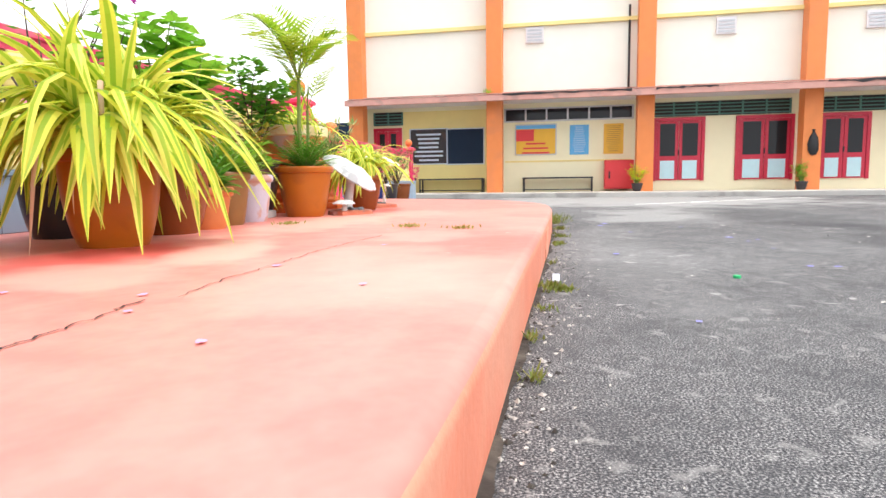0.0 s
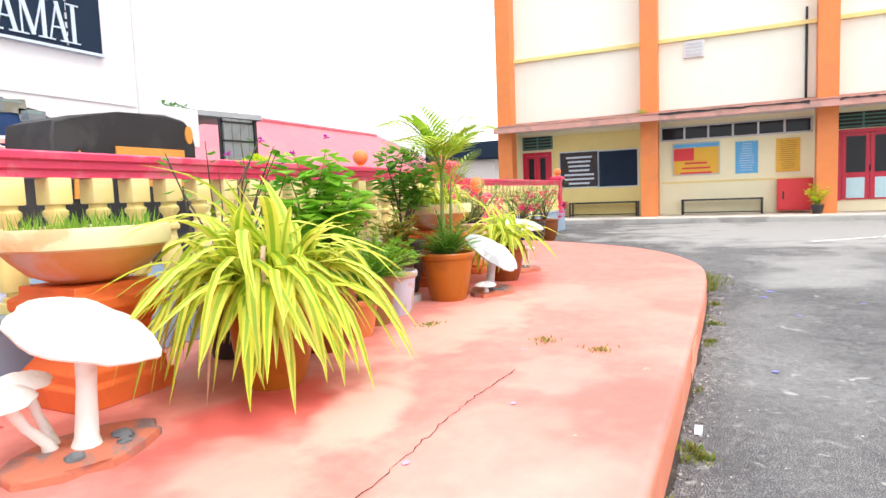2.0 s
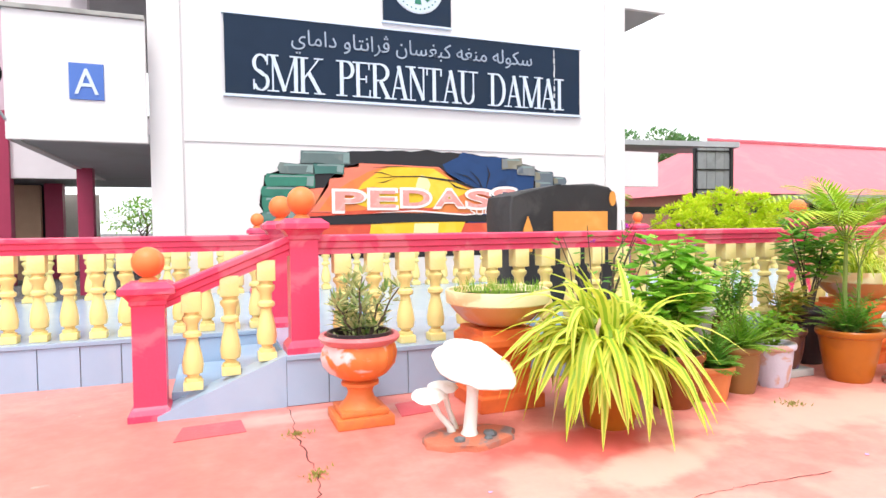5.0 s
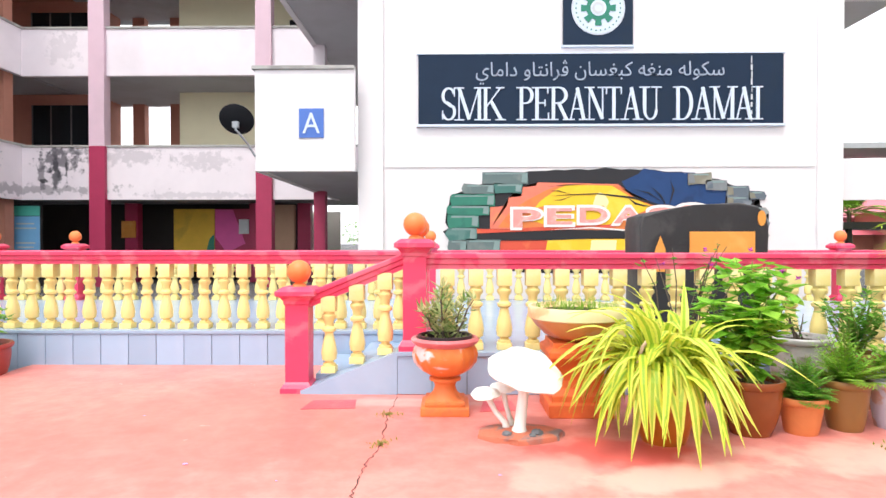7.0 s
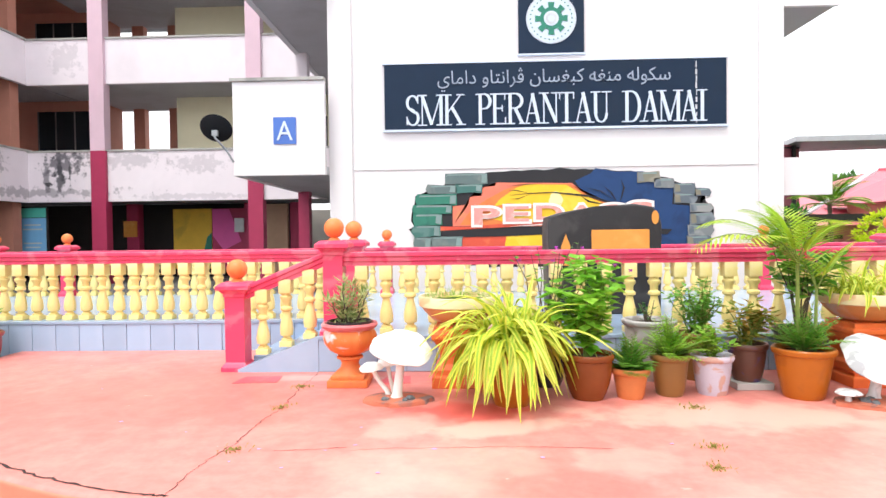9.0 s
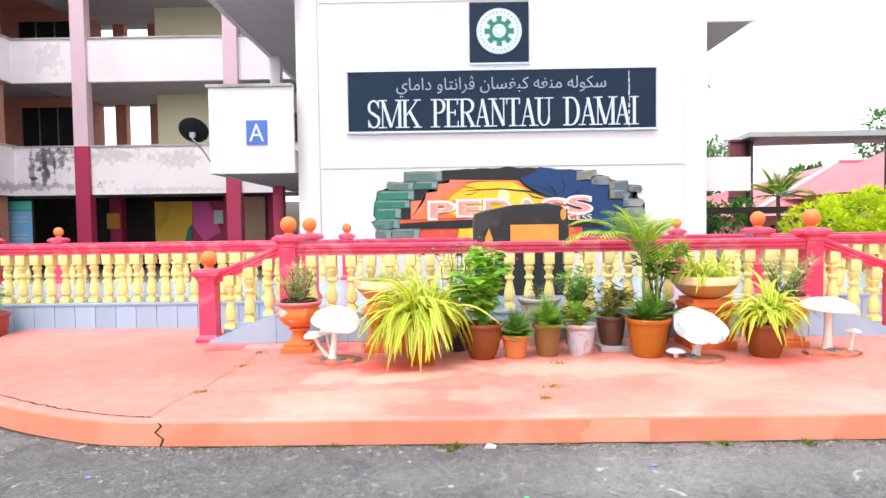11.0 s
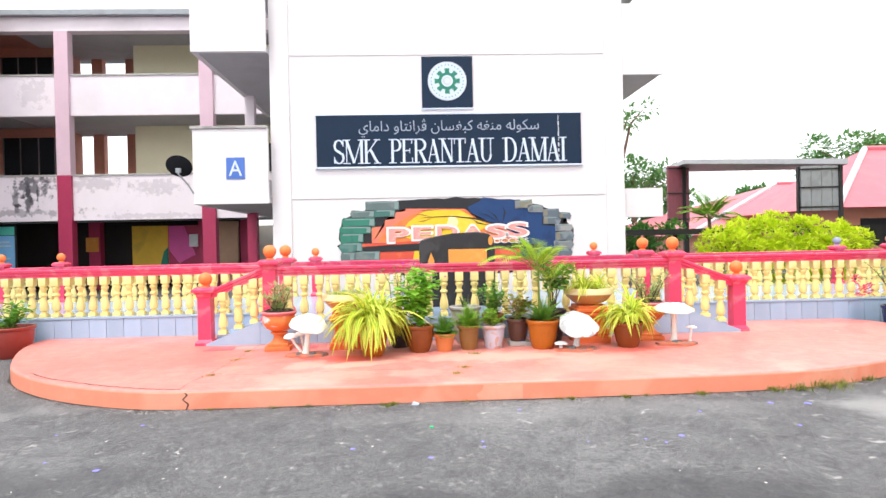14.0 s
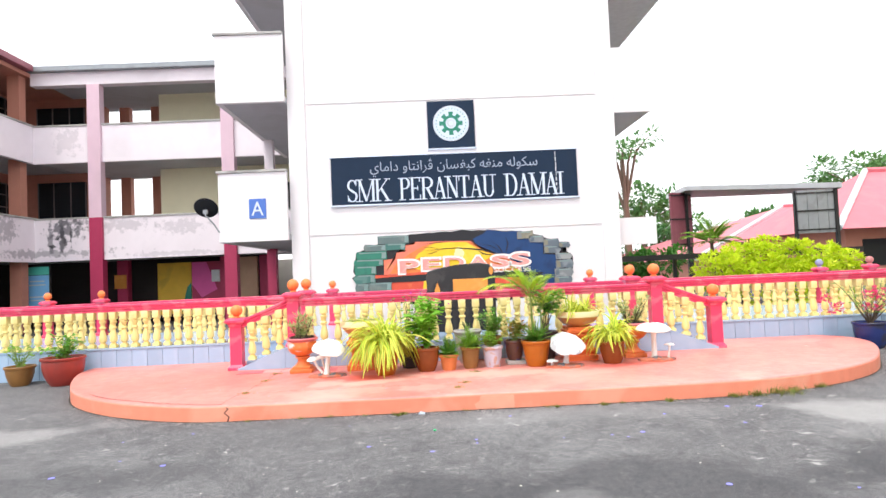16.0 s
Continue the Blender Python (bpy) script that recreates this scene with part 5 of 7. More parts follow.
layer("shore", [(2.06, 1.32), (2.12, 1.38), (3.3, 1.41), (4.2, 1.44), (5.5, 1.40), (6.2, 1.36), (6.1, 1.27), (4.4, 1.31), (3.3, 1.27), (2.3, 1.26)], 0.019, P_BLACK)
layer("shore_edge", [(3.3, 1.44), (4.0, 1.49), (4.9, 1.42), (5.5, 1.45), (4.9, 1.395), (4.0, 1.465)], 0.0215, P_LETTER)
for pts in ([(3.31, 2.00), (3.7, 2.02), (4.11, 2.03), (4.72, 1.95), (5.26, 1.78), (5.26, 1.815), (4.74, 1.985), (4.11, 2.05), (3.7, 2.035)],
            [(3.28, 2.16), (3.62, 2.18), (3.95, 2.20), (3.62, 2.195)], [(3.7, 2.025), (3.45, 2.08), (3.30, 2.09), (3.45, 2.095)], [(3.72, 2.02), (3.5, 1.93), (3.36, 1.93), (3.5, 1.945)],
            [(4.60, 1.97), (4.72, 1.86), (5.1, 1.80), (4.74, 1.885)], [(5.26, 1.79), (5.12, 2.02), (4.98, 2.16), (5.15, 2.02)], [(5.22, 1.86), (4.95, 2.04), (4.66, 2.12), (4.95, 2.06)],
            [(5.27, 1.80), (5.34, 2.1), (5.30, 2.26), (5.37, 2.1)]):
    layer("branch", pts, 0.0215, P_BLACK)
# bricks of the broken edge: left end, right end, foot and head, and the paint of each
LEFT = ((2.20, 2.94, 2.21, 2.39, 2), (1.90, 2.38, 2.05, 2.19, 2), (2.40, 2.84, 2.06, 2.20, 1), (1.69, 2.38, 1.85, 2.02, 0), (1.64, 2.30, 1.69, 1.84, 0), (1.63, 2.12, 1.49, 1.68, 0),
        (1.64, 2.08, 1.28, 1.47, 1), (1.64, 1.92, 1.08, 1.26, 2), (1.94, 2.48, 1.08, 1.27, 2), (1.72, 2.2, 0.88, 1.06, 1))
RIGHT = ((5.60, 5.96, 2.20, 2.37, 2), (5.90, 6.22, 2.11, 2.25, 0), (6.24, 6.58, 2.00, 2.16, 1), (6.60, 6.84, 1.95, 2.07, 1), (6.24, 6.58, 1.82, 1.98, 1), (6.52, 6.85, 1.66, 1.80, 0), (6.52, 6.88, 1.45, 1.63, 1),
         (6.48, 6.86, 1.26, 1.42, 0), (6.46, 6.84, 1.08, 1.23, 1), (6.3, 6.7, 0.88, 1.05, 0))
for edge, kinds, out in ((LEFT, P_GREENS, -1), (RIGHT, P_GREYS, 1)):
    for x0, x1, z0, z1, m in edge:
        x0, x1, z0, z1 = x0 - 0.012, x1 + 0.012, z0 - 0.012, z1 + 0.012

        def jog(x, z, j=0.012):
            return (x + rnd.uniform(-j, j), z + rnd.uniform(-j, j))
        face = [jog(x0, z0), jog((x0 + x1) / 2, z0 + 0.004), jog(x1, z0), jog(x1, (z0 + z1) / 2), jog(x1, z1), jog((x0 + x1) / 2, z1), jog(x0, z1), jog(x0, (z0 + z1) / 2)]
        face[3 if out > 0 else 7] = (face[3 if out > 0 else 7][0] + out * rnd.uniform(0.0, 0.06), face[3 if out > 0 else 7][1])
        layer("painted_brick", face, 0.024, kinds[m])
        layer("brick_light", [jog(x0 + 0.04, z1 - 0.045, 0.006), jog(x1 - 0.04, z1 - 0.04, 0.006), jog(x1 - 0.06, z1 - 0.018, 0.004), jog(x0 + 0.06, z1 - 0.016, 0.004)], 0.0265, P_SHINE)
        e = x1 if out < 0 else x0
        layer("brick_end", [jog(e + out * 0.02, z0 + 0.02, 0.006), jog(e + out * 0.12, z0 + 0.03, 0.01), jog(e + out * 0.10, z1 - 0.03, 0.01), jog(e + out * 0.01, z1 - 0.02, 0.006)], 0.029, kinds[(m + 1) % 3] if out > 0 else P_SHINE)
for word, x0, w, z, h in (("P", 2.70, 0.46, 1.48, 0.30), ("E", 3.26, 0.42, 1.53, 0.27), ("D", 3.80, 0.46, 1.56, 0.25), ("A", 4.36, 0.50, 1.55, 0.26), ("S", 4.94, 0.42, 1.53, 0.28), ("S", 5.42, 0.44, 1.56, 0.29)):
    lettering("letter_edge", word, w + 0.10, h + 0.09, 0.003, P_LETTER, mural, x0 - 0.05, FACE - 0.032, z - 0.045, 0.045)
    lettering("letter", word, w, h, 0.003, P_LETTER_RED, mural, x0, FACE - 0.036, z, 0.03)
lettering("small_letters", "SUCCESS", 0.90, 0.11, 0.003, P_LETTER, mural, 4.98, FACE - 0.036, 1.405)

# ---- the black rostrum on the stage ----
ros = thing("rostrum", (3.95, 3.95, HS), "black painted rostrum with amber panels and a rounded top", "rostrum")
prof = [(-0.56, 0), (0.56, 0), (0.57, 0.90), (0.545, 1.02), (0.47, 1.09), (0.30, 1.12), (-0.1, 1.10), (-0.45, 1.04), (-0.56, 1.0), (-0.58, 0.9)]
bm = plate(bmesh.new(), prof, -0.26, 0.24)
bmesh.ops.bevel(bm, geom=[e for e in bm.edges if abs(e.verts[0].co.y - e.verts[1].co.y) < 1e-5], offset=0.02, segments=3, affect='EDGES', profile=0.5)
part("body", bm, M_BLACK, ros, smooth=True)
part("front_panel", cube(-0.14, 0.44, -0.275, -0.258, 0.58, 0.86, bevel=0.004), M_AMBER, ros, "amber panel")
part("side_panel", plate(bmesh.new(), [(-0.46, 0.5), (-0.36, 0.5), (-0.355, 0.7), (-0.40, 0.82), (-0.445, 0.7)], -0.272, -0.258), M_AMBER, ros, "amber arched panel")
part("oval", plate(bmesh.new(), [(0.50 + 0.035 * math.cos(a), 0.98 + 0.07 * math.sin(a)) for a in np.linspace(0, 6.1, 14)], -0.272, -0.258), M_AMBER, ros)

# ---- satellite dish ----
dish = thing("satellite_dish", (-1.56, 8.0, 2.92), "black mesh satellite dish on a bent pole", "satellite dish")
bm = bmesh.new()
lathe(bm, [(0.0, 0.0), (0.12, 0.012), (0.24, 0.05), (0.34, 0.11), (0.345, 0.115), (0.24, 0.062), (0.12, 0.024), (0, 0.012)], 24)
bm.transform(pose(-0.22, -0.08, 0.24, -50, 0, 6) @ Matrix.Scale(0.80, 4))
part("bowl", bm, M_DISH, dish, smooth=True)
part("pole", tube(bmesh.new(), [(0.07, 0.0, -0.30), (-0.04, -0.04, -0.10), (-0.15, -0.14, 0.06), (-0.19, -0.16, 0.10), (-0.20, -0.15, 0.20)], [0.018] * 5), M_STEEL, dish, "grey bent pole")
part("bracket", cube(-0.25, -0.15, -0.17, -0.10, 0.14, 0.24, bevel=0.01), M_STEEL, dish, "grey steel bracket")

# ---- plants ----
def leaf(bm, base, way, up, length, width, mat=0, fold=0.25, droop=0.0):
    """A pointed leaf of four faces, folded along its midrib."""
    way, base = Vector(way).normalized(), Vector(base)
    side = way.cross(Vector(up))
    if side.length < 1e-3:
        side = way.cross(Vector((1, 0, 0.1)))
    side.normalize()
    n = side.cross(way).normalized()
    d = Vector((0, 0, -droop * length))
    a = bm.verts.new(base)
    m1 = bm.verts.new(base + way * length * 0.42 - n * width * fold + d * 0.3)
    t = bm.verts.new(base + way * length + d)
    l = bm.verts.new(base + way * length * 0.40 + side * width * 0.5 + d * 0.3)
    r = bm.verts.new(base + way * length * 0.40 - side * width * 0.5 + d * 0.3)
    for f in ((a, m1, l), (a, r, m1), (l, m1, t), (m1, r, t)):
        bm.faces.new(f).material_index = mat


def strap_leaves(n, reach, rise, width, seed, spread=1.0, hang=1.0, thin=None):
    """Long arching striped leaves from one crown; few hang low round the direction thin."""
    g = random.Random(seed)
    bm = bmesh.new()
    for i in range(n):
        az = g.uniform(0, 2 * math.pi)
        el = radians(86 - 56 * g.random() ** 0.9)
        curl = g.uniform(-0.07, 0.07)
        length = reach * g.uniform(0.65, 1.15)
        if thin is not None and math.cos(az - thin) > 0.74 and g.random() < 0.8:
            el, length = max(el, radians(66)), length * 0.72
        w = width * g.uniform(0.7, 1.2)
        p = Vector((g.uniform(-1, 1) * 0.06 * spread, g.uniform(-1, 1) * 0.06 * spread, 0))
        seg = 9
        d = Vector((math.cos(az) * math.cos(el), math.sin(az) * math.cos(el), math.sin(el)))
        sideway = Vector((-math.sin(az), math.cos(az), 0))
        bend = g.uniform(0.22, 0.52) * hang
        rows = []
        for k in range(seg + 1):
            t = k / seg
            ww = w * (0.55 + 1.1 * t if t < 0.4 else (1 - ((t - 0.4) / 0.6) ** 2.2)) + 0.0008
            nn = sideway.cross(d).normalized()
            rows.append([bm.verts.new(p + sideway * s * ww + nn * q * ww) for s, q in ((-1, 0.28), (-0.36, 0.0), (0.36, 0.0), (1, 0.28))])
            p = p + d * (length / seg) * (1.0 if k else 0.8)
            d = (d + Vector((0, 0, -bend * (0.35 + 1.15 * math.sin(min(1.0, 1.35 * t) * math.pi))))).normalized()
            d = (d + sideway * (curl + g.uniform(-0.05, 0.05))).normalized()
        for a, b in zip(rows, rows[1:]):
            for j, m in ((0, 0), (1, 1), (2, 0)):
                bm.faces.new((a[j], a[j + 1], b[j + 1], b[j])).material_index = m
    return bm


def shrub(height, spread, stems, leaves, size, seed, low=0.2, broad=0.55, droop=0.15, round_top=True):
    """Branching stems and the leaves along them, as two meshes."""
    g = random.Random(seed)
    sb, lb = bmesh.new(), bmesh.new()
    ends = []
    for i in range(stems):
        a = g.uniform(0, 6.28)
        r = spread * math.sqrt(g.uniform(0.02, 1.0))
        h = height * (g.uniform(0.6, 1.0) if not round_top else g.uniform(0.78, 1.0) * math.sqrt(max(0.15, 1 - 0.7 * (r / spread) ** 2)))
        p0 = Vector((g.uniform(-0.03, 0.03), g.uniform(-0.03, 0.03), 0))
        p3 = Vector((r * math.cos(a), r * math.sin(a), h))
        p1 = p0.lerp(p3, 0.35) + Vector((g.uniform(-1, 1), g.uniform(-1, 1), 1)) * 0.06 * height
        p2 = p0.lerp(p3, 0.7) + Vector((g.uniform(-1, 1), g.uniform(-1, 1), 0.5)) * 0.06 * height
        tube(sb, [p0, p1, p2, p3], [0.006 + 0.006 * height, 0.005, 0.004, 0.002], 5)
        ends.append((p0, p1, p2, p3))
    for i in range(leaves):
        p = ends[g.randrange(len(ends))]
        t = low + (1 - low) * g.random() ** 0.8
        q = p[0] * (1 - t) ** 3 + p[1] * 3 * t * (1 - t) ** 2 + p[2] * 3 * t * t * (1 - t) + p[3] * t ** 3
        a = g.uniform(0, 6.28)
        way = Vector((math.cos(a), math.sin(a), g.uniform(-0.3, 0.8)))
        s = size * g.uniform(0.6, 1.25)
        q = q + way * s * g.uniform(0.0, 0.5)
        leaf(lb, q, way, (0, 0, 1), s, s * broad, 0, 0.2, droop)
    return sb, lb


def frond(bm, base, az, length, el, pairs, leaf_len, seed, curve=0.9, mat=0, stem_mat=1, vee=0.5, width=0.16):
    """An arching rib with a row of leaflets on either side."""
    g = random.Random(seed)
    p, d = Vector(base), Vector((math.cos(az) * math.cos(el), math.sin(az) * math.cos(el), math.sin(el)))
    side = Vector((-math.sin(az), math.cos(az), 0))
    pts = []
    for k in range(pairs + 1):
        pts.append((p.copy(), d.copy()))
        p = p + d * length / pairs
        d = (d + Vector((0, 0, -curve / pairs * (0.4 + 1.2 * k / pairs)))).normalized()
    tube(bm, [q for q, _ in pts[::2]], [0.006 * (1 - 0.8 * i / len(pts[::2])) * (length / 0.6) ** 0.5 for i in range(len(pts[::2]))], 4, stem_mat)
    for k, (q, dd) in enumerate(pts):
        t = k / pairs
        if t < 0.18:
            continue
        s = leaf_len * (math.sin(math.pi * min(1, 0.25 + 0.72 * t)) ** 0.7) * g.uniform(0.85, 1.1)
        for sg in (-1, 1):
            leaf(bm, q, dd * 0.75 + side * sg + Vector((0, 0, vee * 0.5)), (0, 0, 1), s, s * width, mat, 0.2, 0.25)


def grass_tuft(n, h, seed, r=0.06, width=0.006):
    g = random.Random(seed)
    bm = bmesh.new()
    for i in range(n):
        a = g.uniform(0, 6.28)
        a1, r1 = g.uniform(0, 6.28), min(1.6, abs(g.gauss(0, 0.6)))
        p = Vector((r * r1 * math.cos(a1), r * r1 * math.sin(a1), 0))
        way = Vector((math.cos(a) * 0.6, math.sin(a) * 0.6, g.uniform(0.5, 1.4)))
        leaf(bm, p, way, (0, 0, 1), h * g.uniform(0.5, 1.1), width, 0, 0.2, 0.2)
    return bm


# ---- pots ----
def pot(at, r, h, mat, label, foot=0.68, rim=0.018, belly=0.0, group="flower pots on the platform", soil=0.035, name="flower_pot"):
    """A hollow turned pot with a rolled rim and soil in it."""
    t = thing(name, at, label, "flower pot", group)
    q = r * foot
    prof = [(0, 0), (q * 0.96, 0), (q, 0.012)]
    for k in range(1, 7):
        u = k / 7
        prof.append((q + (r - q) * u + belly * r * math.sin(math.pi * u) , h * u * 0.92))
    prof += [(r * 0.99, h - 0.045), (r + rim * 0.6, h - 0.04), (r + rim, h - 0.028), (r + rim, h - 0.008), (r + rim * 0.6, h), (r - 0.004, h), (r - 0.014, h - 0.01), (r - 0.02, h - soil - 0.01)]
    part("body", lathe(bmesh.new(), prof, 28), mat, t, smooth=True)
    bm = bmesh.new()
    lathe(bm, [(0, h - soil + 0.012), (r * 0.5, h - soil + 0.006), (r - 0.021, h - soil)], 20, wobble=0.0)
    part("soil", bm, M_SOIL, t, "dark soil", True)
    return t


def bowl_stand(at, label, plant_seed, stacked):
    """A wide shallow bowl on a square stepped pedestal."""
    t = thing("bowl_planter", at, label, "planter", "bowl planters")
    bm = bmesh.new()
    if stacked:
        square_loft(bm, [(0.21, 0), (0.21, 0.07), (0.185, 0.08), (0.185, 0.10), (0.20, 0.11), (0.20, 0.16), (0.165, 0.18), (0.155, 0.22), (0.165, 0.30), (0.19, 0.33), (0.19, 0.37), (0.205, 0.38), (0.205, 0.41), (0.18, 0.42), (0.18, 0.455)])
    else:
        square_loft(bm, [(0.20, 0), (0.20, 0.08), (0.18, 0.09), (0.18, 0.13), (0.15, 0.17), (0.14, 0.22), (0.15, 0.29), (0.18, 0.34), (0.20, 0.36), (0.20, 0.40), (0.17, 0.42), (0.17, 0.45)])
    bmesh.ops.bevel(bm, geom=bm.edges[:], offset=0.004, segments=1, affect='EDGES', profile=0.5)
    part("pedestal", bm, M_PEDESTAL, t, "vermilion stepped pedestal")
    bm = lathe(bmesh.new(), [(0, 0.455), (0.12, 0.455), (0.20, 0.49), (0.255, 0.545), (0.285, 0.585)], 32)
    b = part("bowl", bm, M_BOWL_LOW, t, "faded orange bowl", True)
    part("rim", lathe(bmesh.new(), [(0.285, 0.584), (0.30, 0.592), (0.305, 0.65), (0.30, 0.665), (0.285, 0.665), (0.28, 0.64), (0.26, 0.63)], 32), M_BOWL, b, "pale yellow rim band", True)
    part("soil", lathe(bmesh.new(), [(0, 0.642), (0.14, 0.638), (0.262, 0.63)], 20), M_SOIL, b)
    if stacked:
        f = part("foliage", strap_leaves(110, 0.38, 0.3, 0.011, plant_seed, 2.6, 0.75), [L_SPIDER, L_SPIDER_G], t, "short yellow striped leaves")
        f.location = (0, 0, 0.64)
    else:
        g = random.Random(plant_seed)
        bm = bmesh.new()
        for i in range(320):
            a, rr = g.uniform(0, 6.28), 0.26 * math.sqrt(g.random())
            leaf(bm, (rr * math.cos(a), rr * math.sin(a), 0), (g.uniform(-0.5, 0.5), g.uniform(-0.5, 0.5), 1), (1, 0, 0), g.uniform(0.03, 0.11), 0.008)
        part("foliage", bm, L_FERN, t, "low green grassy plants").location = (0, 0, 0.635)
    return t


def urn(at, label, seed):
    t = thing("urn", at, label, "urn", "painted urns")
    bm = bmesh.new()
    box(bm, -0.15, 0.15, -0.15, 0.15, 0, 0.055, bevel=0.01)
    box(bm, -0.125, 0.125, -0.125, 0.125, 0.056, 0.085, bevel=0.008)
    lathe(bm, [(0.115, 0.085), (0.10, 0.10), (0.075, 0.13), (0.065, 0.16), (0.075, 0.19), (0.10, 0.20), (0.10, 0.215), (0.07, 0.225)], 24)
    part("foot", bm, M_URN_FOOT, t, smooth=True)
    bm = lathe(bmesh.new(), [(0.07, 0.225), (0.10, 0.235), (0.15, 0.265), (0.185, 0.31), (0.195, 0.36), (0.185, 0.40), (0.18, 0.42)], 72)
    for v in bm.verts:                                   # petals in relief on the belly
        a = math.atan2(v.co.y, v.co.x)
        if 0.26 < v.co.z < 0.41:
            k = 1 + 0.05 * max(0, math.cos(6 * a)) + 0.02 * math.cos(18 * a)
            v.co.x, v.co.y = v.co.x * k, v.co.y * k
    part("cup", bm, M_URN, t, "orange urn bowl with flaking white flowers", True)
    part("rim", lathe(bmesh.new(), [(0.18, 0.419), (0.205, 0.435), (0.215, 0.455), (0.205, 0.47), (0.185, 0.47), (0.175, 0.45), (0.165, 0.43)], 36), M_URN_RIM, t, "dull pink moulded rim", True)
    part("soil", lathe(bmesh.new(), [(0, 0.452), (0.166, 0.44)], 20), M_SOIL, t)
    liner = part("liner", lathe(bmesh.new(), [(0.168, 0.43), (0.172, 0.485), (0.16, 0.485), (0.155, 0.445)], 24), M_DARK, t, "black plastic inner pot", True)
    g = random.Random(seed)
    sb, lb = bmesh.new(), bmesh.new()
    for i in range(11):
        a, tilt = g.uniform(0, 6.28), g.uniform(0.1, 0.75)
        h = g.uniform(0.16, 0.40)
        p = [Vector((0.05 * math.cos(a), 0.05 * math.sin(a), 0))]
        for k in range(4):
            p.append(p[-1] + Vector((math.cos(a) * tilt * h / 4 + g.uniform(-0.02, 0.02), math.sin(a) * tilt * h / 4 + g.uniform(-0.02, 0.02), h / 4)))
        tube(sb, p, [0.008, 0.007, 0.006, 0.005, 0.003], 5)
        for k in range(46):
            q = p[g.randrange(1, 5)]
            w = Vector((g.uniform(-1, 1), g.uniform(-1, 1), g.uniform(-0.1, 1)))
            leaf(lb, q + w * 0.015, w, (0, 0, 1), g.uniform(0.05, 0.10), 0.02)
    for i in range(60):
        a, rr = g.uniform(0, 6.28), 0.15 * math.sqrt(g.random())
        leaf(lb, (rr * math.cos(a), rr * math.sin(a), 0), (g.uniform(-1, 1), g.uniform(-1, 1), 0.9), (0, 0, 1), g.uniform(0.03, 0.06), 0.02)
    tagged(part("branching_stem", sb, M_TWIG, t), kind="stuff").location = (0, 0, 0.45)
    part("foliage", lb, L_CREAM, t, "sparse narrow cream edged leaves").location = (0, 0, 0.45)
    return t


def mushroom(name, at, rz, caps, slab, mat, label):
    """Cement mushrooms on a rough slab: caps of (x, y, height, radius, tilt, turn, foot x, foot y)."""
    t = thing(name, at, label, "garden ornament", "cement mushrooms", rz=rz)
    g = random.Random(len(caps) + int(at[0] * 10))
    n = 22
    pts = [((slab[0] * (1 + g.uniform(-0.13, 0.13))) * math.cos(2 * math.pi * k / n), (slab[1] * (1 + g.uniform(-0.13, 0.13))) * math.sin(2 * math.pi * k / n)) for k in range(n)]
    bm = prism(bmesh.new(), pts, 0, 0.028)
    bmesh.ops.bevel(bm, geom=[e for e in bm.edges if all(v.co.z > 0.02 for v in e.verts)], offset=0.01, segments=2, affect='EDGES', profile=0.5)
    for f in [f for f in bm.faces if len(f.verts) > 6 and f.normal.z > 0.5]:
        bmesh.ops.poke(bm, faces=[f], offset=0.015)
    part("slab", bm, M_SLAB, t, "rough red cement slab", True)
    for k in range(5):
        px, py, pr = g.uniform(-0.4, 0.4) * slab[0], g.uniform(-0.7, 0.1) * slab[1], g.uniform(0.018, 0.034)
        bm = sphere(bmesh.new(), (px, py, 0.036), pr, 8, 5, 0.6)
        for v in bm.verts:
            v.co += Vector((g.uniform(-1, 1), g.uniform(-1, 1), g.uniform(-0.5, 0.5))) * 0.006
        part("stone", bm, M_STONE, t, "grey stone set in the slab")
    for x, y, h, r, tilt, turn, fx, fy in caps:
        s = part("stalk", tube(bmesh.new(), [(fx, fy, 0.02), (fx + (x - fx) * 0.1, fy + (y - fy) * 0.1, 0.06), (fx + (x - fx) * 0.55, fy + (y - fy) * 0.55, h * 0.55), (x, y, h)],
                               [0.036 * r / 0.18 + 0.008, 0.024 * r / 0.18 + 0.006, 0.020 * r / 0.18 + 0.005, 0.024 * r / 0.18 + 0.006], 12), mat, t, smooth=True)
        bm = bmesh.new()
        lathe(bm, [(0, 0.29 * r), (0.35 * r, 0.27 * r), (0.65 * r, 0.19 * r), (0.88 * r, 0.07 * r), (1.0 * r, -0.06 * r), (0.985 * r, -0.10 * r), (0.85 * r, -0.04 * r), (0.5 * r, 0.04 * r), (0, 0.05 * r)], 28)
        for v in bm.verts:
            a = math.atan2(v.co.y, v.co.x)
            v.co *= 1 + 0.05 * math.sin(3 * a + h * 30) + 0.03 * math.sin(7 * a + h * 11) + 0.014 * math.sin(13 * a)
        bm.transform(pose(x, y, h, tilt, 0, turn))
        part("cap", bm, mat, s, smooth=True)
    return t


Z = HP
urn((1.64, 2.05, Z), "orange painted urn with flaked white flowers and a thin plant", 3)
urn((6.22, 2.06, Z), "orange painted urn with flaked white flowers and a thin plant", 8)
bowl_stand((2.47, 2.08, Z), "wide pale bowl of low plants on a vermilion pedestal", 5, False)
bowl_stand((5.47, 2.06, Z), "wide yellow bowl of striped leaves on a stacked vermilion pedestal", 6, True)

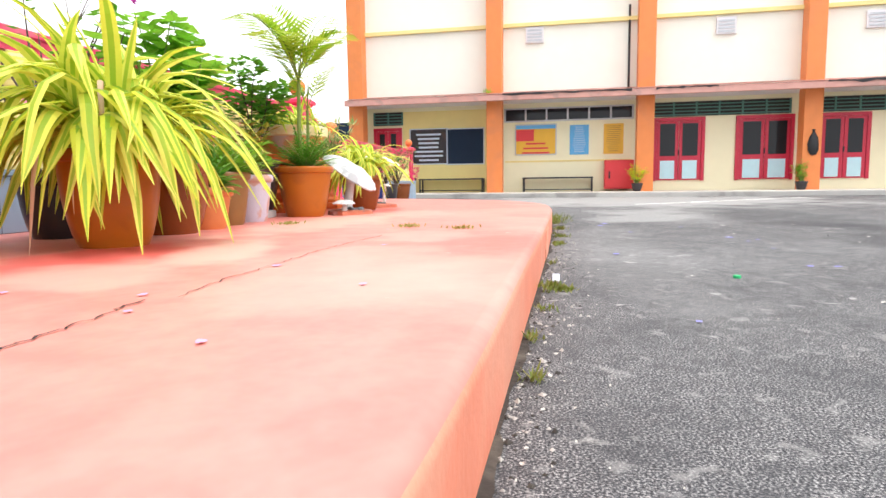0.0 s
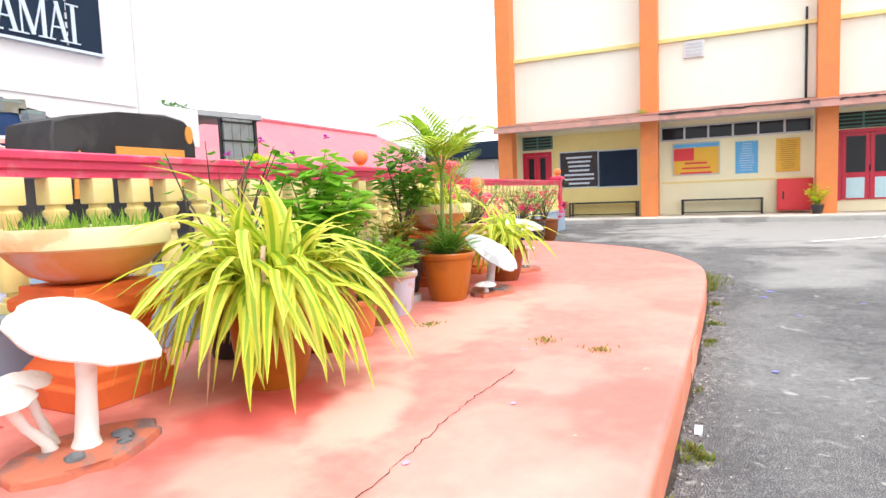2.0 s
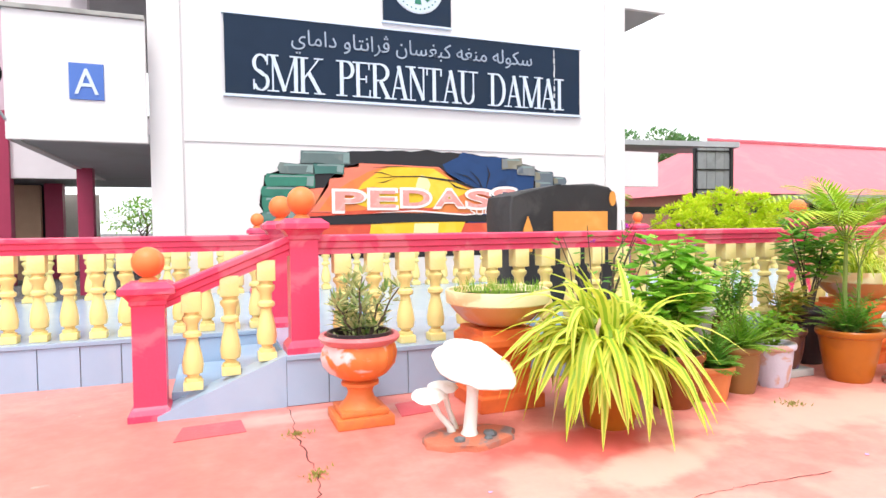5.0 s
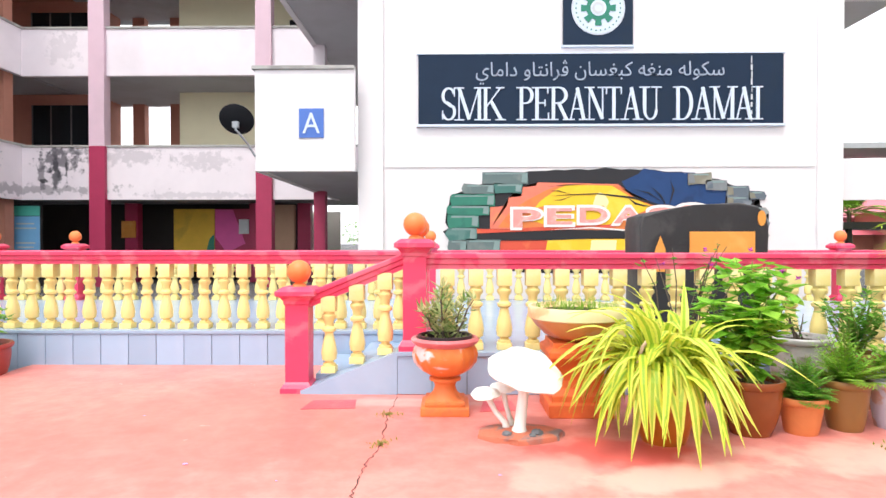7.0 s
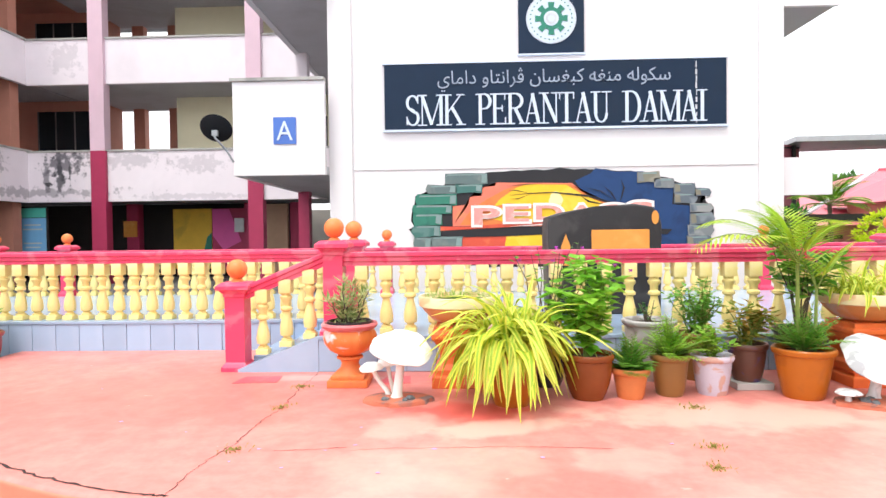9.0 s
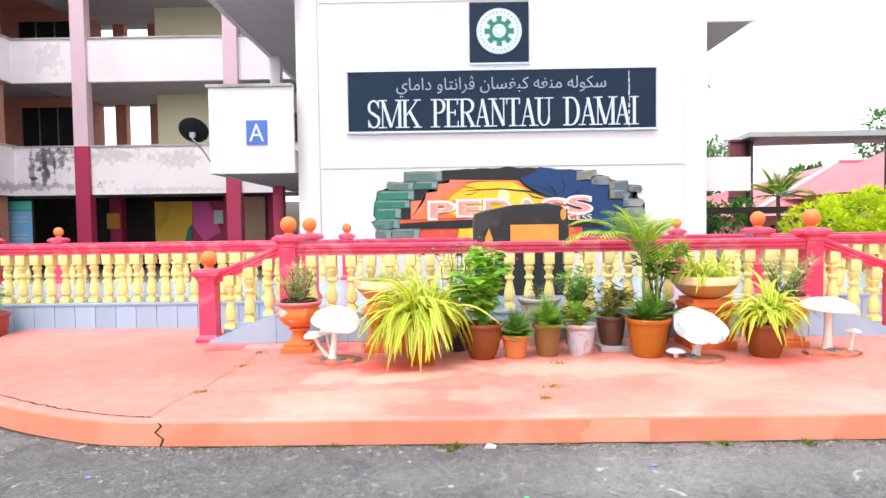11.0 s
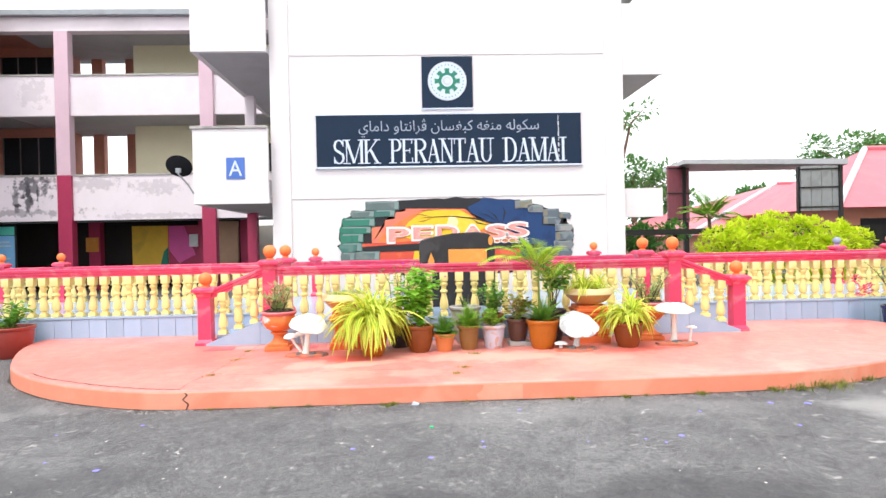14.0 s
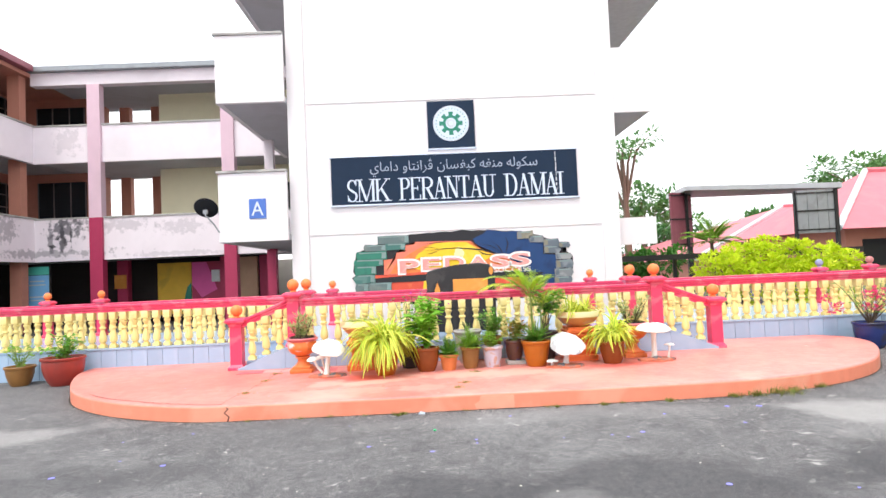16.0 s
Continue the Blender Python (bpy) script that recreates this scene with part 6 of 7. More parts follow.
mushroom("cement_mushroom", (2.06, 1.55, Z), 0, [(0.03, 0.0, 0.375, 0.21, 24, 24, -0.01, -0.02), (-0.19, 0.05, 0.225, 0.085, 10, -20, -0.07, 0.05), (-0.09, 0.12, 0.24, 0.075, 8, 0, -0.04, 0.09)], (0.22, 0.16), M_CAP,
         "cluster of white cement mushrooms on a rough red slab")
mushroom("cement_mushroom", (5.13, 1.44, Z), 0, [(0.04, 0.0, 0.30, 0.225, 34, 4, 0.02, 0.03), (-0.17, -0.02, 0.085, 0.078, 0, 0, -0.17, -0.02)], (0.24, 0.15), M_CAP_GREY, "weathered grey white cement mushroom tilted on a red slab")
mushroom("cement_mushroom", (6.40, 1.62, Z), 0, [(-0.02, 0.04, 0.42, 0.23, 4, 0, -0.02, 0.05), (0.17, 0.0, 0.20, 0.065, 0, 0, 0.15, 0.0)], (0.24, 0.15), M_CAP, "broad white cement mushroom and a small one on a red slab")

# spider plants
p = pot((2.82, 1.49, Z), 0.165, 0.34, M_GLAZE, "orange glazed pot with a huge drooping yellow striped spider plant", 0.72, 0.014, 0.08)
part("foliage", strap_leaves(290, 0.70, 0.5, 0.0225, 11, 2.0, 0.96, -0.62), [L_SPIDER, L_SPIDER_G], p, "long arching yellow green striped leaves").location = (0, 0, 0.33)
part("dead_leaves", strap_leaves(7, 0.62, 0.5, 0.011, 12, 1.0, 1.7), [M_TAN, M_TAN], p, "withered brown leaves").location = (0, 0, 0.35)
p = pot((5.79, 1.58, Z), 0.165, 0.29, M_BROWN, "brown glazed pot with a drooping yellow striped spider plant", 0.7, 0.014, 0.06)
part("foliage", strap_leaves(130, 0.56, 0.4, 0.019, 21, 1.4, 0.95, -2.0), [L_SPIDER, L_SPIDER_G], p, "arching yellow green striped leaves").location = (0, 0, 0.30)

# leafy shrubs
p = pot((3.35, 1.63, Z), 0.165, 0.31, M_BROWN, "brown glazed pot with a tall leafy green shrub", 0.66, 0.014, 0.10)
sb, lb = shrub(0.82, 0.25, 14, 520, 0.105, 31, 0.10, 0.78, 0.25)
part("branching_stem", sb, M_GSTEM, p).location = (0, 0, 0.28)
part("foliage", lb, L_BRIGHT, p, "broad bright green leaves").location = (0, 0, 0.28)
g = random.Random(9)
bm = bmesh.new()
for q in ((0.20, 0.05, 0.62), (-0.24, -0.05, 0.66), (0.32, 0.1, 0.58), (-0.05, -0.1, 0.74)):
    for k in range(7):
        leaf(bm, q, (g.uniform(-1, 1), g.uniform(-1, 1), g.uniform(-0.4, 1)), (0, 0, 1), 0.022, 0.018)
tagged(part("blossom", bm, L_PURPLE, p, "small purple flowers"), kind="stuff").location = (0, 0, 0.28)
p = pot((3.64, 1.64, Z), 0.118, 0.205, M_TERRA, "small terracotta pot with a bushy fern", 0.74, 0.014, 0.0)
bm = bmesh.new()
for k in range(60):
    frond(bm, (0, 0, 0), k * 2.4, random.Random(k).uniform(0.16, 0.27), radians(random.Random(k).uniform(15, 85)), 10, 0.07, k, 1.1, 0, 1, 0.5, 0.34)
part("foliage", bm, [L_GREEN, M_GSTEM], p, "dense dark green fern").location = (0, 0, 0.18)
p = pot((3.93, 1.71, Z), 0.122, 0.285, M_OLIVE, "olive brown pot with feathery green leaves", 0.74, 0.013, 0.04)
bm = bmesh.new()
for k in range(64):
    frond(bm, (0, 0, 0), k * 2.4, random.Random(k + 50).uniform(0.18, 0.36), radians(random.Random(k).uniform(20, 88)), 11, 0.07, k, 0.9, 0, 1, 0.5, 0.32)
part("foliage", bm, [L_FERN, M_GSTEM], p, "feathery light green leaves").location = (0, 0, 0.25)
p = pot((4.23, 1.74, Z), 0.13, 0.275, M_LILAC, "faded lilac washed clay pot with low green leaves", 0.76, 0.014, 0.02)
sb, lb = shrub(0.26, 0.15, 12, 190, 0.07, 41, 0.1, 0.55, 0.1)
part("branching_stem", sb, M_GSTEM, p).location = (0, 0, 0.24)
part("foliage", lb, L_FERN, p, "low green leaves").location = (0, 0, 0.24)
p = pot((4.55, 1.92, Z + 0.05), 0.13, 0.27, M_BLUEPOT, "dark blue and brown glazed pot with rust tinged leaves", 0.72, 0.013, 0.05)
sb, lb = shrub(0.34, 0.22, 16, 340, 0.08, 43, 0.1, 0.5, 0.2)
part("branching_stem", sb, M_GSTEM, p).location = (0, 0, 0.24)
part("foliage", lb, L_CROTON, p, "green and rust coloured leaves").location = (0, 0, 0.24)
solid("paver_brick", cube(4.43, 4.69, 1.80, 2.04, Z, Z + 0.05, bevel=0.008), M_CONCRETE, "grey concrete brick below a flower pot", "brick")
p = pot((3.93, 2.18, Z), 0.185, 0.46, M_WHITEPOT, "tall grey whitewashed pot with a few thin stems", 0.62, 0.02, 0.05)
sb, lb = shrub(0.20, 0.12, 7, 50, 0.045, 47, 0.2, 0.5, 0.1)
part("branching_stem", sb, M_TWIG, p).location = (0, 0, 0.42)
part("foliage", lb, L_DARK, p).location = (0, 0, 0.42)
p = pot((4.28, 2.17, Z), 0.13, 0.36, M_OLIVE, "brown pot with a rounded small leaved shrub", 0.72, 0.013, 0.03)
sb, lb = shrub(0.50, 0.24, 20, 640, 0.055, 51, 0.12, 0.55, 0.1)
part("branching_stem", sb, M_GSTEM, p).location = (0, 0, 0.32)
part("foliage", lb, L_GREEN, p, "small fresh green leaves").location = (0, 0, 0.32)
# the palm
p = pot((4.80, 1.64, Z), 0.182, 0.335, M_GLAZE, "large orange glazed pot with a young palm", 0.70, 0.016, 0.02)
bm = bmesh.new()
for k in range(46):
    frond(bm, (0, 0, 0), k * 2.4, random.Random(k + 90).uniform(0.22, 0.36), radians(random.Random(k + 9).uniform(25, 85)), 10, 0.09, k, 0.8, 0, 1, 0.5, 0.24)
part("foliage", bm, [L_GREEN, M_GSTEM], p, "low green fern leaves").location = (0, 0, 0.3)
bm = bmesh.new()
tube(bm, [(-0.03, 0, 0), (-0.035, 0.01, 0.3), (-0.04, 0.0, 0.62)], [0.016, 0.014, 0.011], 8, 1)
tube(bm, [(0.07, 0, 0), (0.08, 0.0, 0.22), (0.085, 0.0, 0.42)], [0.013, 0.011, 0.009], 8, 1)
for k, (az, L, e) in enumerate(((3.0, 0.74, 52), (2.4, 0.55, 68), (0.4, 0.46, 66), (4.7, 0.5, 62), (4.0, 0.6, 60), (1.8, 0.45, 78), (3.3, 0.8, 40), (3.7, 0.66, 44), (2.8, 0.5, 76), (5.6, 0.42, 66))):
    frond(bm, (-0.04, 0, 0.6), az, L, radians(e), 20, 0.30, k, 1.7, 0, 1, 0.15, 0.10)
for k, (az, L, e) in enumerate(((0.3, 0.46, 60), (5.6, 0.42, 70), (1.7, 0.4, 74), (3.6, 0.4, 62))):
    frond(bm, (0.085, 0, 0.42), az, L, radians(e), 13, 0.22, k + 20, 1.4, 0, 1, 0.2, 0.10)
part("palm", bm, [L_PALM, M_GSTEM], p, "young palm with arching fronds").location = (0, 0, 0.3)
p = pot((5.02, 2.12, Z), 0.165, 0.40, M_DARK, "black glazed pot with a dark leaved small tree", 0.66, 0.014, 0.06)
sb, lb = shrub(0.76, 0.26, 9, 320, 0.11, 61, 0.45, 0.62, 0.2, False)
part("branching_stem", sb, M_TWIG, p).location = (0, 0, 0.36)
part("foliage", lb, L_GREEN, p, "dark green leaves").location = (0, 0, 0.36)
p = pot((3.12, 2.0, Z), 0.15, 0.26, M_DARK, "dark clay pot half hidden by drooping leaves", 0.72, 0.013, 0.05)
sb, lb = shrub(0.85, 0.34, 12, 80, 0.065, 67, 0.25, 0.6, 0.2, False)
part("branching_stem", sb, M_TWIG, p).location = (0, 0, 0.22)
part("foliage", lb, L_GREEN, p, "scattered green leaves on thin twigs").location = (0, 0, 0.22)
bm = bmesh.new()
for q in ((-0.22, -0.25, 0.72), (0.3, -0.1, 0.7), (0.05, -0.2, 0.8), (0.38, 0.0, 0.62)):
    for k in range(7):
        leaf(bm, q, (g.uniform(-1, 1), g.uniform(-1, 1), g.uniform(-0.4, 1)), (0, 0, 1), 0.022, 0.018)
tagged(part("blossom", bm, L_PURPLE, p, "small purple flowers"), kind="stuff").location = (0, 0, 0.22)

# pots on the asphalt beside the walkway
YARD = "flower pots on the asphalt"
p = pot((-2.20, 3.02, 0), 0.29, 0.42, M_REDPOT, "big dull red pot with leafy green plants", 0.62, 0.02, 0.12, YARD)
sb, lb = shrub(0.44, 0.34, 18, 320, 0.085, 71, 0.1, 0.6, 0.2)
part("branching_stem", sb, M_GSTEM, p).location = (0, 0, 0.36)
part("foliage", lb, L_GREEN, p, "leafy green plants").location = (0, 0, 0.36)
p = pot((-2.92, 3.12, 0), 0.20, 0.30, M_OLIVE, "olive brown pot with thin green leaves", 0.62, 0.016, 0.08, YARD)
sb, lb = shrub(0.46, 0.28, 14, 170, 0.075, 73, 0.2, 0.45, 0.2)
part("branching_stem", sb, M_GSTEM, p).location = (0, 0, 0.26)
part("foliage", lb, L_FERN, p, "thin green leaves").location = (0, 0, 0.26)
for i, (x, y, mat, label) in enumerate(((10.25, 2.95, M_NAVYPOT, "dark blue glazed pot with a straggling bougainvillea"), (11.05, 3.0, M_DARK, "dark clay pot with a straggling bougainvillea"), (11.9, 3.0, M_BROWN, "brown clay pot with a straggling bougainvillea"))):
    p = pot((x, y, 0), 0.24, 0.40, mat, label, 0.7, 0.016, 0.08, YARD)
    sb, lb = shrub(0.70, 0.62, 20, 330, 0.06, 81 + i, 0.25, 0.55, 0.2, False)
    part("branching_stem", sb, M_TWIG, p).location = (0, 0, 0.36)
    part("foliage", lb, L_GREEN, p).location = (0, 0, 0.36)
    gg = random.Random(i)
    bm = bmesh.new()
    for c in range(6):
        q = Vector((gg.uniform(-0.7, 0.5), gg.uniform(-0.6, 0.2), gg.uniform(0.12, 0.55)))
        for k in range(26):
            w = Vector((gg.uniform(-1, 1), gg.uniform(-1, 1), gg.uniform(-0.6, 1)))
            leaf(bm, q + w * 0.05, w, (0, 0, 1), 0.045, 0.04)
    if i == 0:
        for k in range(60):
            w = Vector((gg.uniform(-1, 1), gg.uniform(-1, 1), gg.uniform(-0.8, 0.8)))
            leaf(bm, Vector((-0.33, 0.3, 0.26)) + w * 0.09, w, (0, 0, 1), 0.05, 0.045)
    tagged(part("blossom", bm, L_PINKF, p, "clusters of pink flowers"), kind="stuff").location = (0, 0, 0.36)
for i, y in enumerate((-1.95, -6.0)):
    p = pot((CX - 0.35, y, 0.13), 0.14, 0.22, M_DARK, "small dark pot with a bushy yellow green plant", 0.7, 0.012, 0.04, "flower pots at the hall columns")
    sb, lb = shrub(0.62, 0.27, 16, 260, 0.10, 91 + i, 0.1, 0.5, 0.1)
    part("branching_stem", sb, M_GSTEM, p).location = (0, 0, 0.18)
    part("foliage", lb, L_HEDGE if i == 0 else L_FERN, p).location = (0, 0, 0.18)

# ---- beyond the walkway ----
def foliage_mass(name, blobs, count, size, seed, mat, label, category, kind="", group=""):
    """A crown or hedge of many small leaves spread through uneven lumps."""
    g = random.Random(seed)
    bm = bmesh.new()
    total = sum(b[3] * b[4] for b in blobs)
    for cx, cy, cz, rx, rz in blobs:
        for i in range(int(count * rx * rz / total)):
            d = Vector((g.gauss(0, 1), g.gauss(0, 1), g.gauss(0, 1))).normalized()
            r = g.uniform(0.55, 1.06)
            p = Vector((cx + d.x * rx * r, cy + d.y * rx * r, cz + d.z * rz * r))
            w = (d + Vector((g.uniform(-0.8, 0.8), g.uniform(-0.8, 0.8), g.uniform(-0.5, 0.8)))).normalized()
            leaf(bm, p, w, (0, 0, 1), size * g.uniform(0.6, 1.3), size * 0.55, 0, 0.2, 0.15)
    return bm


def tree(name, at, height, crown, count, size, seed, mat, label, blobs=6, sparse=False):
    t = thing(name, at, label, "tree", "trees beyond the yard")
    g = random.Random(seed)
    sb = bmesh.new()
    r0 = 0.03 * height
    tube(sb, [(0, 0, 0), (0.1, 0, height * 0.3), (g.uniform(-0.3, 0.3), 0.1, height * 0.6), (0, 0, height * 0.85)], [r0, r0 * 0.75, r0 * 0.5, r0 * 0.2], 8)
    bl = []
    for k in range(blobs):
        a = 2 * math.pi * k / blobs + g.uniform(-0.4, 0.4)
        rr = crown * g.uniform(0.35, 0.75)
        z = height * g.uniform(0.62, 0.95)
        tube(sb, [(0, 0, height * g.uniform(0.35, 0.6)), (rr * 0.5 * math.cos(a), rr * 0.5 * math.sin(a), z * 0.9), (rr * math.cos(a), rr * math.sin(a), z)], [r0 * 0.4, r0 * 0.25, r0 * 0.1], 6)
        bl.append((rr * math.cos(a), rr * math.sin(a), z, crown * g.uniform(0.25, 0.5), crown * g.uniform(0.2, 0.36)))
    part("trunk", sb, M_BARK, t)
    part("crown", foliage_mass("crown", bl, count, size, seed + 1, mat, "", ""), mat, t)
    return t


def clumpy_mass(blobs, clumps, leaves, size, seed):
    """A hedge of many separate tufts, each a little head of leaves, with shade between them."""
    g = random.Random(seed)
    bm = bmesh.new()
    for cx, cy, cz, rx, rz in blobs:
        for i in range(clumps):
            d = Vector((g.gauss(0, 1), g.gauss(0, 1), g.gauss(0, 1))).normalized()
            r = g.uniform(0.72, 1.0)
            c = Vector((cx + d.x * rx * r, cy + d.y * rx * r, cz + d.z * rz * r))
            tuft = g.uniform(0.13, 0.24)
            for k in range(leaves):
                w = (Vector((g.gauss(0, 1), g.gauss(0, 1), g.gauss(0.35, 1))).normalized() + d * 0.6).normalized()
                leaf(bm, c + w * tuft * g.uniform(0.3, 0.9), w + Vector((0, 0, 0.25)), (0, 0, 1), size * g.uniform(0.7, 1.25), size * 0.62, 0, 0.2, 0.25)
    return bm


hedge = clumpy_mass([(11.7, 10.7, 1.15, 0.75, 0.55), (12.5, 10.8, 1.3, 0.85, 0.62), (13.3, 10.7, 1.4, 0.9, 0.66), (14.2, 10.8, 1.35, 0.85, 0.6), (14.9, 10.7, 1.15, 0.7, 0.5), (13.0, 10.8, 0.7, 1.5, 0.6), (14.2, 10.8, 0.7, 1.3, 0.6)],
                    46, 38, 0.13, 5)
hd = thing("hedge", (0, 0, 0), "bright lime green clipped hedge behind the walkway", "hedge")
part("foliage", hedge, L_HEDGE, hd)
sb = bmesh.new()
for x in (11.8, 12.6, 13.4, 14.2, 14.9):
    tube(sb, [(x, 10.75, 0), (x + 0.1, 10.75, 0.6), (x - 0.1, 10.75, 1.2)], [0.05, 0.04, 0.02], 6)
part("stems", sb, M_BARK, hd)

# open shelter with sheet metal screens
sh = thing("shelter", (0, 0, 0), "open metal shelter with a flat grey roof and sheet screens", "shelter")
bm = bmesh.new()
ring = ((15.6, 21.9, 4.84), (18.95, 15.9, 3.99), (20.2, 18.4, 4.10), (16.1, 25.5, 4.86))
lo, hi = [bm.verts.new(p) for p in ring], [bm.verts.new((x, y, z + 0.2)) for x, y, z in ring]
for k in range(4):
    bm.faces.new((lo[k], lo[(k + 1) % 4], hi[(k + 1) % 4], hi[k]))
# underside face takes the darker steel, so its shade is painted in
bm.faces.new(lo[::-1]).material_index = 1
bm.faces.new(hi)
part("roof", bm, [M_PALESTEEL, M_STEEL], sh, "flat grey roof with light painted on its edge and shade below")


def screen(x0, y0, x1, y1, z0, z1, mat, n):
    d = Vector((x1 - x0, y1 - y0, 0))
    u = d.normalized()
    nn = Vector((-u.y, u.x, 0)) * 0.05
    for k in range(n):
        a, b = Vector((x0, y0, 0)) + d * (k / n + 0.01 / n), Vector((x0, y0, 0)) + d * ((k + 0.96) / n)
        part("sheet", prism(bmesh.new(), [(a - nn).xy[:], (b - nn).xy[:], (b + nn).xy[:], (a + nn).xy[:]], z0, z1), mat, sh)
    for z in (z0 + 0.1, (z0 + z1) / 2, z1 - 0.15):
        a, b = Vector((x0, y0, 0)), Vector((x1, y1, 0))
        q = nn * 1.6
        part("rail", prism(bmesh.new(), [(a - q).xy[:], (b - q).xy[:], (b + q).xy[:], (a + q).xy[:]], z, z + 0.06), M_METAL, sh)


screen(15.15, 22.7, 16.3, 23.0, 2.2, 4.84, M_MAROON, 8)
screen(17.55, 16.5, 19.0, 16.3, 2.35, 4.0, M_STEEL, 4)
for x, y in ((15.95, 22.7), (18.9, 16.25), (17.55, 16.6), (16.25, 23.1)):
    part("post", cube(x - 0.06, x + 0.06, y - 0.06, y + 0.06, 0, 4.0 if y < 18 else 4.84), M_METAL, sh)


# red roofed houses
def hip_house(at, w, d, eave, ridge, label, rz=0.0):
    t = thing("house", at, label, "house", "red roofed buildings", rz=rz)
    part("wall", cube(-w / 2, w / 2, -d / 2, d / 2, 0, eave), M_BRICKPINK, t)
    bm = bmesh.new()
    o = 0.9
    v = [bm.verts.new(p) for p in ((-w / 2 - o, -d / 2 - o, eave), (w / 2 + o, -d / 2 - o, eave), (w / 2 + o, d / 2 + o, eave), (-w / 2 - o, d / 2 + o, eave), (-w / 2 + d / 2, 0, ridge), (w / 2 - d / 2, 0, ridge))]
    for f in ((0, 1, 5, 4), (1, 2, 5), (2, 3, 4, 5), (3, 0, 4), (3, 2, 1, 0)):
        bm.faces.new([v[i] for i in f])
    r = part("roof", bm, M_ROOF, t, "pinkish red sheet roof")
    for a, b in ((0, 4), (1, 5), (4, 5)):
        pa = [(-w / 2 - o, -d / 2 - o, eave + 0.05), (w / 2 + o, -d / 2 - o, eave + 0.05), 0, 0, (-w / 2 + d / 2, 0, ridge + 0.05), (w / 2 - d / 2, 0, ridge + 0.05)]
        part("ridge_cap", tube(bmesh.new(), [pa[a], pa[b]], [0.16, 0.16], 6), M_GREYLIGHT if a != 4 else M_ROOF, r)
    n = max(2, int(w / 3))
    for k in range(n):
        x = -w / 2 + w * (k + 0.5) / n
        part("window", cube(x - 0.8, x + 0.8, -d / 2 - 0.03, -d / 2 + 0.02, 0.9, eave - 0.5), M_GLASS, t)
    return t


hip_house((40, 42, 0), 40, 24, 1.6, 5.6, "low house with a broad pinkish red hip roof")
hip_house((36.5, 27, 0), 26, 9, 2.7, 6.1, "long house with a pinkish red hip roof")
low = thing("covered_walk", (0, 0, 0), "low covered walkway with a dark roof edge", "walkway")
part("roof", cube(8.6, 17.5, 13.0, 14.6, 1.55, 1.72), M_METAL, low)
for x in (9.2, 11.4, 13.6, 15.8, 17.2):
    part("post", cube(x - 0.05, x + 0.05, 13.2, 13.3, 0, 1.55), M_METAL, low)
low2 = thing("covered_walk", (0, 0, 0), "long low shed roof beyond the hall corner", "walkway")
part("roof", cube(22, 44, 15.6, 17.5, 2.05, 2.3), M_CONCRETE, low2)
for x in range(23, 44, 4):
    part("post", cube(x - 0.08, x + 0.08, 15.8, 15.96, 0, 2.05), M_METAL, low2)
shed = thing("shed", (40, 14.5, 0), "dark blue roofed shed beyond the hall", "shed")
part("wall", cube(-3, 8, -1, 3, 0, 3.1), M_WHITE, shed)
part("roof", cube(-3.5, 8.5, -1.6, 3.6, 3.1, 4.2, bevel=0.1), M_NAVY, shed)

tree("tree", (20.6, 46, 0), 13.5, 3.0, 500, 0.45, 101, L_TREE, "tall sparse tree with a thin crown", 7)
tree("tree", (24, 52, 0), 8.5, 5.0, 1800, 0.55, 103, L_TREE, "rounded green tree behind the roofs")
tree("tree", (49, 56, 0), 11.0, 5.0, 2600, 0.6, 105, L_TREE, "broad dark green tree behind the roofs", 8)
tree("tree", (39, 58, 0), 6.0, 4.0, 2000, 0.6, 106, L_TREE, "rounded green tree behind the roofs")
tree("tree", (12.2, 17.5, 0), 2.1, 1.5, 1300, 0.22, 107, L_DARK, "dense dark green bush beside the shelter")
tree("tree", (10.2, 20.0, 0), 2.3, 1.7, 1300, 0.24, 108, L_DARK, "dense dark green bush beside the shelter")
tree("tree", (46, 20.5, 0), 4.6, 2.2, 1500, 0.35, 109, L_TREE, "green tree beyond the hall corner")
tree("tree", (44, 24.5, 0), 4.2, 2.6, 1500, 0.35, 110, L_TREE, "green tree beyond the hall corner")
tree("tree", (-1.35, 21.5, 0), 2.3, 1.2, 700, 0.14, 111, L_FERN, "small tree seen through the passage")
tree("tree", (-0.9, 26.0, 0), 2.6, 1.9, 900, 0.2, 112, L_GREEN, "small tree seen through the passage")
for i, (x, y, s) in enumerate(((66, 60, 7), (78, 50, 6), (62, 24, 5), (70, 34, 5.5), (30, 62, 6.5))):
    tree("tree", (x, y, 0), s, s * 0.62, 1100, 0.7, 130 + i, L_TREE, "rounded green tree in the distance")
# small palm behind the hedge
t = thing("palm_tree", (15.9, 20.2, 0), "small palm behind the hedge", "palm tree")
part("trunk", tube(bmesh.new(), [(0, 0, 0), (0.05, 0, 1.2), (0, 0, 2.3)], [0.12, 0.09, 0.07]), M_BARK, t)
bm = bmesh.new()
for k in range(22):
    frond(bm, (0, 0, 2.2), k * 2.4, 1.5, radians(20 + 62 * ((k * 7) % 22) / 22), 22, 0.55, k, 1.3, 0, 1, 0.3, 0.16)
part("fronds", bm, [L_FERN, M_GSTEM], t)

